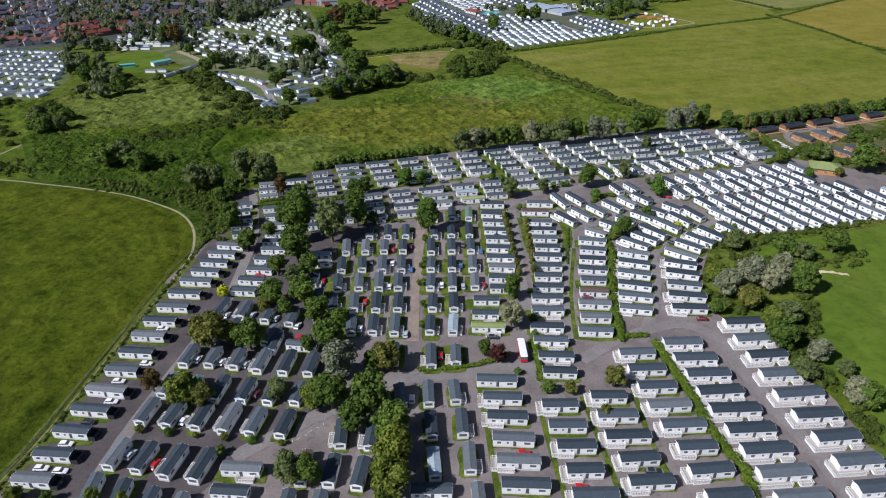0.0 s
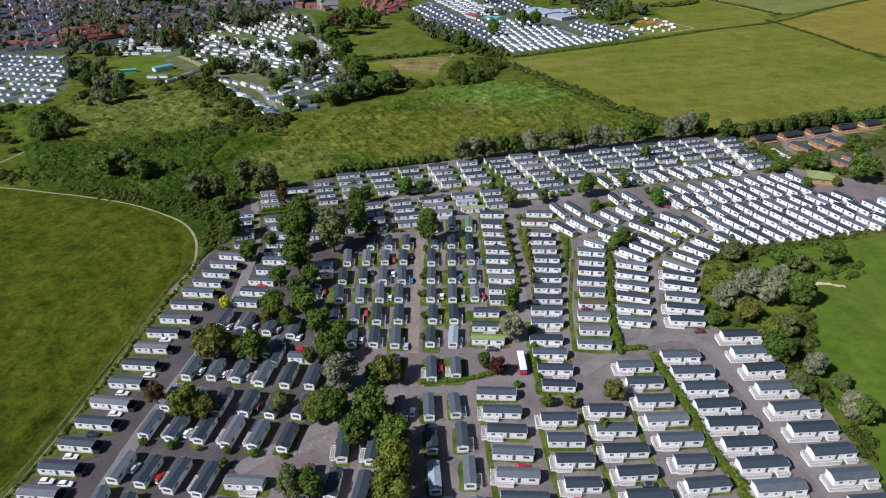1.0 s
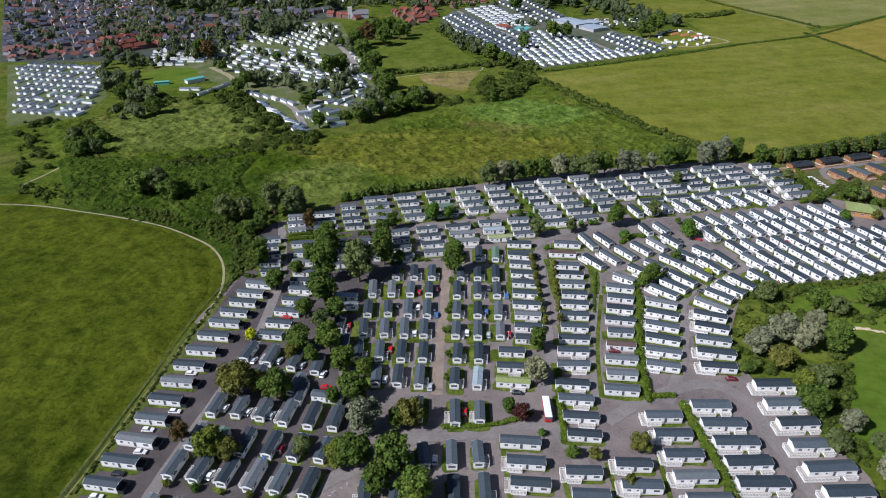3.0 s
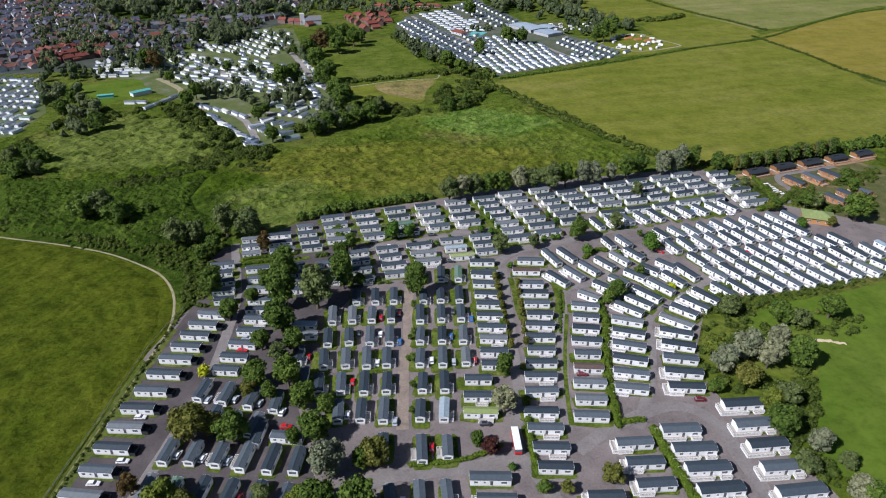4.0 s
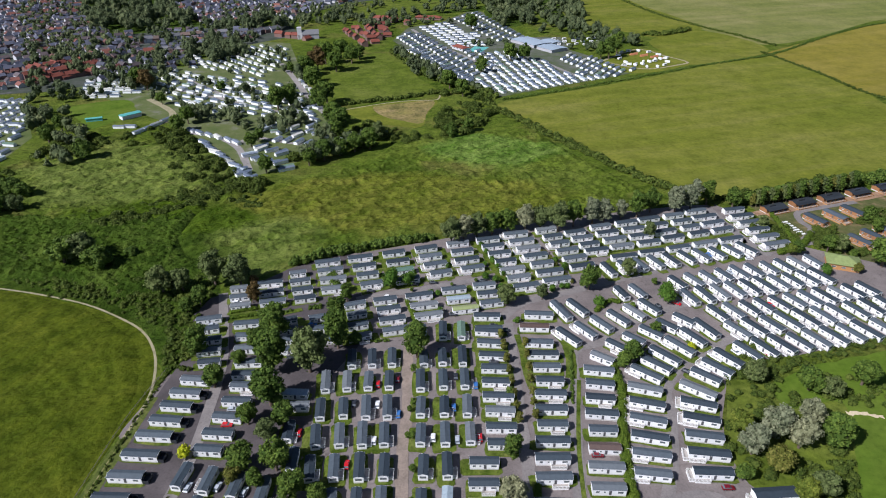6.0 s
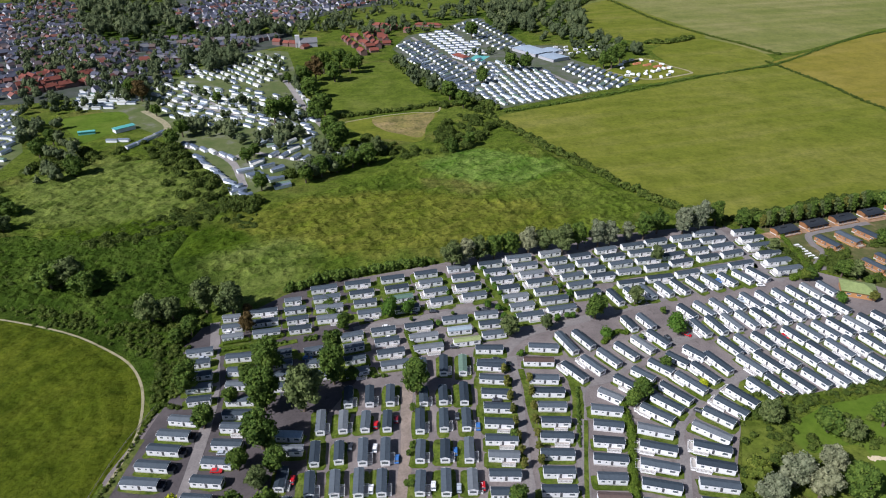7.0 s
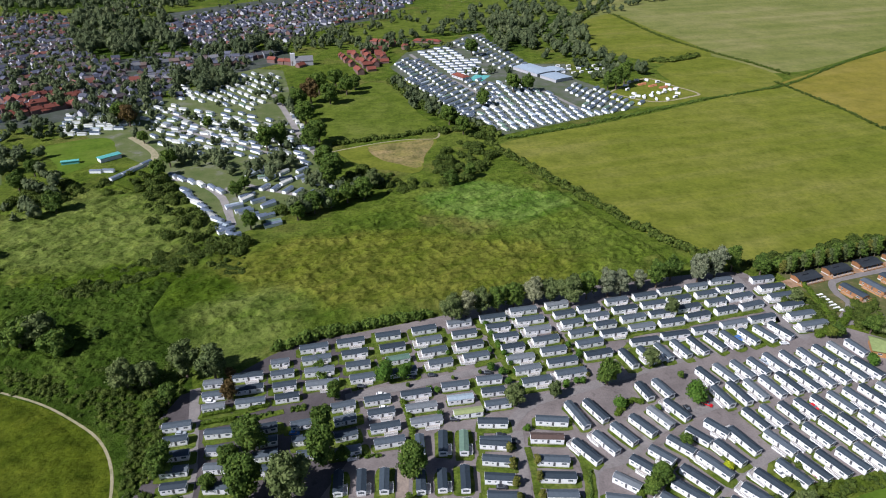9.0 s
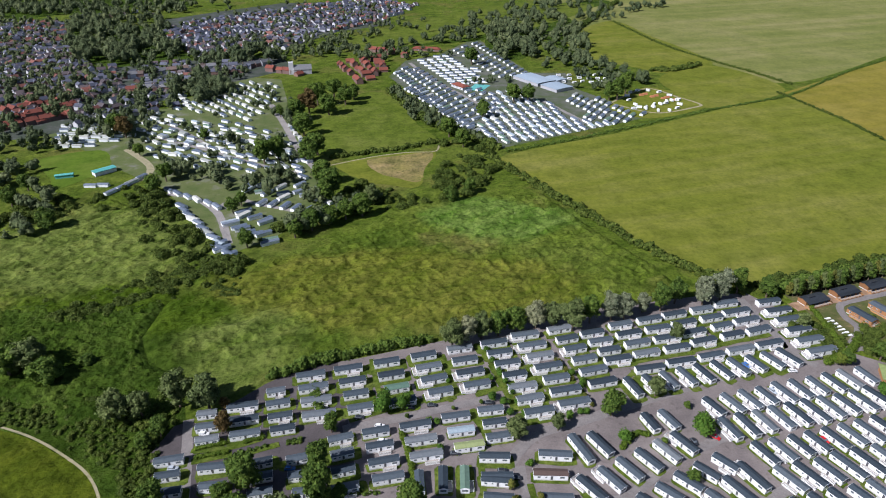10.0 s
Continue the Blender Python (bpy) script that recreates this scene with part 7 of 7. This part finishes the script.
# distant park at the west edge
far_row((-357.8, 516.0, 39), (-333.9, 509.3, 38), 3, 10)
far_block([(-492, 677), (-434, 680), (-398, 670), (-359, 607), (-338, 546), (-323, 506), (-380, 507)], 80, 15.5, 8.2, 0.1, 0.04)
# Slate made paler and bluer: the sky's reflection is put into the colour
FAR_ROOF = island_roof("distant slate roofs with painted sky sheen", [(0.0, (0.075, 0.10, 0.14)), (0.6, (0.11, 0.14, 0.19)), (1.0, (0.17, 0.20, 0.25))])
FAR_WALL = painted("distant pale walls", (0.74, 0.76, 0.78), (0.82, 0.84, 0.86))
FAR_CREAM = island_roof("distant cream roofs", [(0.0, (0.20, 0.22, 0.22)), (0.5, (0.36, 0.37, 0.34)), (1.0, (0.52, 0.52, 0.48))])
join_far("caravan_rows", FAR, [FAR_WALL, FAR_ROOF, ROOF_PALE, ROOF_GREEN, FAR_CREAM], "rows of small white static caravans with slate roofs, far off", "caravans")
street((-425, 725), (-377, 773), 12, 5, "red")
street((-440, 750), (-391, 802), 12, 5, "red")
street((-456, 778), (-407, 833), 12, 5, "red")
street((-136, 1002), (-90, 882), 6, 5, "red")
street((-120, 1008), (-83, 903), 6, 5, "red")
street((-104, 1014), (-75, 925), 6, 5, "red")
street((-87, 1020), (-67, 948), 6, 5, "red")
street((-98, 1079), (-43, 1032), 4, 6, "red")
street((-223, 964), (-166, 931), 4, 7, "red")
street((-270, 950), (-225, 1006), 5, 8, "grey")
street((-396, 927), (-294, 982), 10, 9, "grey")
street((-374, 860), (-313, 870), 6, 8, "mixed")
town_block([(-840, 1330), (-732, 1354), (-644, 1320), (-492, 1024), (-437, 1005), (-360, 872), (-399, 804), (-460, 730)], 29, 13, 17, 0.12, (1, 2, 3, 3, 3, 2, 3, 3))
town_block([(-461, 1255), (-440, 1337), (-326, 1460), (-163, 1606), (-39, 1516), (-86, 1347), (-164, 1239), (-252, 1127), (-355, 1054)], 55, 13, 17, 0.15, (3, 3, 3, 2, 3, 3, 3, 1))
town_block([(-413, 1021), (-361, 1073), (-271, 1068), (-245, 965), (-302, 895), (-360, 872)], 24, 14, 18, 0.15, (2, 3, 3, 3, 1, 3))
town_block([(-424, 860), (-353, 862), (-309, 774), (-328, 745), (-352, 724)], 45, 14, 19, 0.2, (1, 2, 3, 3, 2))
town_block([(-354, 857), (-298, 885), (-270, 801), (-304, 768)], 44, 14, 19, 0.2, (2, 3, 3, 3))
town_block([(-331, 1156), (-221, 1234), (-189, 1148), (-246, 1054), (-296, 1031)], 52, 14, 20, 0.3, (3, 3, 2, 3, 1))
town_block([(-837, 1174), (-730, 1167), (-525, 839), (-473, 746), (-561, 763)], 34, 14, 18, 0.2, (2, 3, 3, 1, 3))
town_block([(-561, 763), (-473, 746), (-448, 759), (-419, 706), (-513, 691)], 27, 13, 17, 0.15, (1, 1, 2))
town_block([(-707, 1448), (-543, 1510), (-503, 1371), (-642, 1337)], 37, 16, 30, 0.4, (2, 3))
# Brown and slate tones lean blue-purple, painting distance haze into the roofs
TILES = [island_roof(n, c) for n, c in (("red roofs", [(0.0, (0.13, 0.055, 0.045)), (1.0, (0.21, 0.082, 0.06))]), ("brown roofs", [(0.0, (0.066, 0.052, 0.056)), (1.0, (0.125, 0.098, 0.10))]), ("slate roofs", [(0.0, (0.044, 0.048, 0.072)), (1.0, (0.112, 0.118, 0.158))]))]
join_far("village", TOWN, [RENDER, *TILES, BRICK], "village of pale houses with slate, brown and red roofs, far off", "houses")
wood([(-834, 1422), (-659, 1350), (-492, 1024), (-430, 988), (-355, 859), (-393, 794), (-422, 720)], 330, 2.0, 4.6)
wood([(-451, 1338), (-326, 1460), (-138, 1604), (-59, 1444), (-164, 1239), (-252, 1127), (-349, 1035)], 260, 2.0, 4.4)
wood([(-414, 1004), (-266, 1050), (-241, 949), (-300, 890), (-355, 859)], 90, 2.2, 5)
wood([(-671, 1361), (-656, 1399), (-511, 1252), (-442, 1303), (-425, 1171), (-368, 1081), (-361, 1016), (-420, 1009), (-447, 983), (-506, 1031)], 120, 4.5, 9.5)
wood([(-935, 1584), (-417, 1544), (-489, 1442), (-612, 1396), (-782, 1435), (-833, 1411)], 110, 5, 9)
wood([(-466, 961), (-436, 950), (-410, 885), (-430, 886)], 7, 4, 6)
wood([(-471, 862), (-421, 860), (-363, 747), (-392, 757), (-451, 824)], 26, 3.5, 6)
wood([(-300, 880), (-278, 907), (-248, 852), (-237, 804), (-265, 794), (-291, 817)], 22, 4.5, 7)
wood([(-345, 856), (-321, 855), (-287, 763), (-307, 764)], 10, 4, 6)
wood([(-315, 1098), (-260, 1116), (-214, 1015), (-277, 1019)], 22, 4, 7)
wood([(-226, 1073), (-132, 1109), (-108, 1047), (-167, 1013), (-214, 1015)], 26, 3.5, 6)
wood([(-146, 1089), (-92, 1046), (-63, 1097), (-66, 1008), (-103, 999)], 20, 3.5, 6)
wood([(-141, 1376), (-15, 1335), (-14, 1221), (-121, 1265)], 22, 3, 5)
wood([(-72, 1106), (-52, 1140), (-39, 1024), (-58, 1007)], 7, 4, 6)
wood([(71, 1231), (134, 1295), (131, 1138), (95, 999), (77, 1056)], 42, 5, 9)
wood([(119, 1239), (205, 1191), (213, 1029), (198, 944), (161, 978), (146, 1033), (108, 981)], 60, 4.5, 8)
wood([(177, 945), (216, 897), (194, 832), (168, 833), (156, 872)], 16, 3.5, 6)
wood([(223, 1351), (370, 1483), (458, 1476), (281, 1285)], 40, 4, 7)
wood([(-424, 860), (-298, 885), (-270, 801), (-328, 745), (-352, 724)], 90, 2.4, 5)
wood([(-334, 1166), (-145, 1229), (-150, 1119), (-232, 1027), (-292, 1020)], 90, 2.5, 5)
wood([(-394, 720), (-328, 684), (-337, 660), (-371, 677)], 14, 3, 5)
wood([(-837, 1174), (-730, 1167), (-525, 839), (-443, 694), (-517, 696)], 90, 2.2, 5)
wood([(-401, 670), (-370, 658), (-337, 597), (-339, 571)], 16, 3.5, 6)
wood([(-479, 818), (-375, 694), (-303, 585), (-343, 586)], 14, 3.0, 6.5)
wood([(-56, 853), (-35, 818), (13, 722), (43, 675), (12, 692), (-33, 753)], 60, 3, 5.5)
wood([(-226, 625), (-125, 597), (-78, 551), (-88, 536), (-154, 569), (-214, 593)], 34, 3.0, 6.5)
wood([(-205, 690), (-142, 680), (-133, 636), (-185, 647)], 12, 3.0, 6.5)
wood([(-351, 598), (-289, 573), (-262, 504), (-287, 488)], 16, 3.0, 6.5)
wood([(-350, 738), (-301, 755), (-285, 701), (-324, 694)], 10, 3.0, 6.5)
wood([(-209, 874), (-158, 847), (-121, 703), (-134, 687)], 10, 3.0, 6.5)
wood([(-109, 518), (-37, 560), (-32, 544), (-96, 491)], 22, 3.0, 6.5)
for belt, count in zip(GREENS, (120, 110, 44, 26, 24)):
    wood(belt, count, 4.0, 8.5)
wood([(-790, 1347), (-676, 1364), (-520, 1062), (-482, 1018), (-447, 902), (-531, 905)], 90, 2.2, 4.6)
wood([(-531, 905), (-433, 901), (-408, 862), (-392, 815), (-442, 807), (-449, 766)], 30, 3.2, 6.5)
wood([(-451, 953), (-400, 988), (-346, 1009), (-322, 960), (-317, 892), (-351, 867), (-389, 879)], 14, 2.4, 4.6)
wood([(-504, 1367), (-435, 1455), (-326, 1569), (-208, 1578), (-89, 1393), (-81, 1296), (-163, 1236), (-216, 1119), (-255, 1104), (-282, 1114), (-312, 1071), (-356, 1070), (-429, 1173)], 60, 2.4, 5.0)
wood([(-337, 1005), (-215, 1034), (-194, 973), (-234, 921), (-254, 894), (-295, 918)], 16, 2.4, 5.0)
wood([(-230, 1103), (-161, 1216), (-72, 1273), (-77, 1211), (-141, 1063), (-183, 1029), (-234, 1049)], 60, 2.2, 5.0)
wood([(64, 1371), (141, 1469), (265, 1538), (344, 1574), (347, 1509), (193, 1364), (115, 1201), (66, 1148), (5, 1125), (-61, 1079), (-99, 1050), (-110, 1081), (5, 1178)], 120, 3.5, 7.5)
wood([(75, 1156), (152, 1366), (234, 1361), (233, 1195), (223, 1028), (187, 1048), (163, 1152), (116, 1015), (84, 1053)], 70, 4.5, 9.0)
wood([(136, 997), (200, 1029), (230, 945), (253, 901), (244, 869), (213, 838), (199, 876), (210, 937), (164, 957), (132, 940)], 46, 3.5, 6.5)
wood([(-330, 790), (-110, 640), (-100, 600), (-150, 600), (-255, 640), (-300, 690)], 46, 2.2, 4.4)
wood([(-270, 850), (-180, 880), (-160, 760), (-230, 760)], 24, 2.2, 4.2)
wood([(-370, 740), (-330, 770), (-280, 720), (-290, 690), (-340, 680)], 10, 2.2, 4.2)

# ---- single buildings ----


def hip_building(name, x, y, turn, length, depth, tall, rise, wall, roof, label, category):
    bm = bmesh.new()
    box(bm, -length / 2, length / 2, -depth / 2, depth / 2, 0, tall)
    body = part(name, bm, wall)
    bm = bmesh.new()
    a, w, r = length / 2 + 0.7, depth / 2 + 0.7, max(0.2, length / 2 - depth / 2)
    low = [bm.verts.new(p) for p in ((-a, -w, tall), (a, -w, tall), (a, w, tall), (-a, w, tall))]
    rim = [bm.verts.new((v.co.x, v.co.y, tall + 0.2)) for v in low]
    tops = [bm.verts.new((-r, 0, tall + rise)), bm.verts.new((r, 0, tall + rise))]
    bm.faces.new(low[::-1])
    for i in range(4):
        bm.faces.new((low[i], low[(i + 1) % 4], rim[(i + 1) % 4], rim[i]))
    for f in ((rim[0], rim[1], tops[1], tops[0]), (rim[1], rim[2], tops[1]), (rim[2], rim[3], tops[0], tops[1]), (rim[3], rim[0], tops[0])):
        bm.faces.new(f)
    part("roof", bm, roof, body)
    for k in (-0.3, 0.0, 0.3):
        fix("window", PANES[(1.9, 1.0)], body, k * length, -depth / 2 - 0.004, 1.7)
    body.matrix_world = pose(x, y, 0.05, 0, 0, turn)
    return tagged(body, label, category)


def flat_building(name, x, y, turn, length, depth, tall, wall, roof, label, category):
    bm = bmesh.new()
    box(bm, -length / 2, length / 2, -depth / 2, depth / 2, 0, tall)
    body = part(name, bm, wall)
    bm = bmesh.new()
    prism(bm, [(-depth / 2 - 0.4, tall + 0.01), (depth / 2 + 0.4, tall + 0.01), (depth / 2 + 0.4, tall + 0.3), (0, tall + 0.9), (-depth / 2 - 0.4, tall + 0.3)], -length / 2 - 0.4, length / 2 + 0.4)
    part("roof", bm, roof, body)
    body.matrix_world = pose(x, y, 0.05, 0, 0, turn)
    return tagged(body, label, category)


hip_building("reception", 209.4, 344.4, -22, 15, 11, 3.2, 2.6, TIMBER, ROOF_MOSS, "timber reception building with a mossy green hipped roof", "building")
SHEET = roofing("pale sheet roof", [(0.0, (0.3, 0.37, 0.44)), (1.0, (0.38, 0.45, 0.52))], 0.5)
TEAL = roofing("teal sheet roof", [(0.0, (0.1, 0.36, 0.34)), (1.0, (0.13, 0.42, 0.4))], 0.5)
flat_building("leisure_hall", 115.4, 896.0, -58, 46, 27, 3.6, RENDER, SHEET, "wide pale-roofed leisure hall, far off", "building")
flat_building("leisure_hall", 136.6, 860.2, -58, 28, 24, 3.4, RENDER, SHEET, "pale-roofed leisure hall, far off", "building")
flat_building("leisure_hall", 141.1, 896.0, -58, 22, 16, 3.2, RENDER, SHEET, "pale-roofed leisure hall, far off", "building")
flat_building("clubhouse", -273.3, 612.6, 47, 17, 7, 3.2, RENDER, TEAL, "low clubhouse with a teal sheet roof", "building")
flat_building("store_shed", -301.3, 603.7, 18, 13, 3.5, 2.4, TEAL, TEAL, "long low teal shed beside a pitch", "shed")
hip_building("shop", 26, 868, -55, 22, 10, 3.2, 2.6, RENDER, TILE_RED, "low shop with a red tiled roof, far off", "building")
hip_building("club_house", -16, 1077, -15, 40, 10, 3.2, 2.6, BRICK, TILE_RED, "long low building with a red-brown tiled roof, far off", "building")
area("swimming_pool", TEAL, 0.05, [(34, 859), (50, 853), (62, 879), (44, 885)], "pale turquoise swimming pool, far off", False)
wood([(30, 888), (90, 913), (90, 891), (36, 875)], 16, 2.2, 3.6)
wood([(-44, 1026), (-33, 1085), (12, 1068), (20, 1037), (-4, 1031), (-27, 1025)], 14, 2.5, 4.5)
bm = bmesh.new()
prism(bm, [(-5, 0), (5, 0), (5, 6), (0, 11), (-5, 6)], -12, 10)
church = part("church", bm, RENDER)
bm = bmesh.new()
box(bm, -18, -12.01, -3, 3, 0, 15)
part("tower", bm, RENDER, church)
bm = bmesh.new()
prism(bm, [(-5.5, 5.7), (0, 11.1), (5.5, 5.7), (5.5, 6.0), (0, 11.5), (-5.5, 6.0)], -11.9, 10.4)
part("roof", bm, TILE_GREY, church)
church.matrix_world = pose(-170.2, 946.4, 0.02, 0, 0, 12)
tagged(church, "pale stone church with a square tower, far off", "church")

# ---- touring field ----
_bm = bmesh.new()
bmesh.ops.create_cone(_bm, cap_ends=True, segments=16, radius1=0.48, radius2=0.48, depth=0.3, matrix=Matrix.Rotation(radians(90), 4, "X"))
BUS_WHEEL = mesh_of("wheel", _bm, [TYRE])
bm = bmesh.new()
prism(bm, [(-1.1, 0.35), (1.1, 0.35), (1.15, 1.2), (1.0, 2.5), (-1.0, 2.5), (-1.15, 1.2)], -2.8, 2.8)
bmesh.ops.bevel(bm, geom=[e for e in bm.edges if e.calc_length() < 3], offset=0.2, segments=2, affect="EDGES")
tourer = part("touring_caravan", bm, WALL)
for side in (-1, 1):
    fix("window", PANES[(1.9, 1.0)], tourer, 0.9 * side, -1.16, 1.7)
for side in (-1.02, 1.02):
    fix("wheel", BUS_WHEEL, tourer, 0, side * 0.95, 0.34).scale = (0.7, 0.7, 0.7)
tagged(tourer, "white touring caravan on a grass field, far off", "touring caravan", "touring caravans")
rng = random.Random(8)
spots = []
for k in range(14):
    a = k / 14 * 6.28
    spots.append((232 + math.cos(a) * 26, 806 + math.sin(a) * 40, rng.uniform(0, 180)))
for k in range(10):
    spots.append((205 + 6 * k + rng.uniform(-2, 2), 778 + rng.uniform(-6, 6) + 2.5 * k, rng.uniform(0, 180)))
for k in range(22):
    spots.append((150 + 10.5 * (k % 8) + rng.uniform(-2, 2), 885 + 17 * (k // 8) + rng.uniform(-3, 3), rng.uniform(-20, 40)))
for k, (x, y, a) in enumerate(spots):
    if k:
        copy_thing(tourer, pose(x, y, 0.06, 0, 0, a))
    else:
        tourer.matrix_world = pose(x, y, 0.06, 0, 0, a)
bm = bmesh.new()
prism(bm, [(-1.9, 0), (1.9, 0), (0.9, 1.7), (0, 2.1), (-0.9, 1.7)], -2.5, 2.5)
tent = part("tent", bm, plain("orange canvas", (0.42, 0.17, 0.08), 0.8))
tent.matrix_world = pose(226, 828, 0.06, 0, 0, 20)
tagged(tent, "orange-brown canvas tent on a grass field, far off", "tent", "tents")
for k in range(1, 7):
    copy_thing(tent, pose(226 + 5 * k, 828 - 3.5 * k + (k % 2) * 7, 0.06, 0, 0, 20))

# ---- bus ----
RED = plain("red bus paint", (0.45, 0.02, 0.025), 0.3)
WHITE = plain("white bus roof", (0.8, 0.8, 0.8), 0.4)
bm = bmesh.new()
box(bm, -5.2, 5.2, -1.25, 1.25, 0.35, 1.45, 0, 0.1)
bus = part("bus", bm, RED)
bm = bmesh.new()
box(bm, -5.12, 5.12, -1.2, 1.2, 1.452, 2.5, 0, 0.06)
part("glazing", bm, GLASS, bus, "dark band of bus windows")
bm = bmesh.new()
box(bm, -5.2, 5.2, -1.25, 1.25, 2.502, 2.95, 0, 0.14)
part("bus_roof", bm, WHITE, bus, "white bus roof")
for x in (-3.4, 3.2):
    for y in (-1.08, 1.08):
        fix("wheel", BUS_WHEEL, bus, x, y, 0.48)
bus.matrix_world = pose(24.9, 181.8, 0.15, 0, 0, -88)
tagged(bus, "red single-deck bus with a white roof on the tarmac", "bus")

# ---- boats by the lodges ----
bm = bmesh.new()
prism(bm, [(-0.55, 0.5), (-0.3, 0.0), (0.3, 0.0), (0.7, 0.75)], -2.4, 1.6)
for v in bm.verts:
    if v.co.x < -2:
        v.co.y *= 0.15
boat = part("rowing_boat", bm, RAIL)
boat.matrix_world = pose(203, 394, 0.06, 0, 0, 12)
tagged(boat, "small white boat stored on grass", "boat", "stored boats")
for k in range(1, 7):
    copy_thing(boat, pose(203 + 0.50 * k, 394 - 2.50 * k, 0.06, 0, 0, 12))
SAND = tarmac("bunker sand", (0.5, 0.42, 0.28), (0.6, 0.5, 0.34), (0.68, 0.58, 0.42), 0.3)
area("bunker", SAND, 0.05, [(153, 237), (159, 236.5), (165.2, 234.6), (165, 233.3), (159, 234.8), (153.4, 235.2)], "sand strip on the golf course")
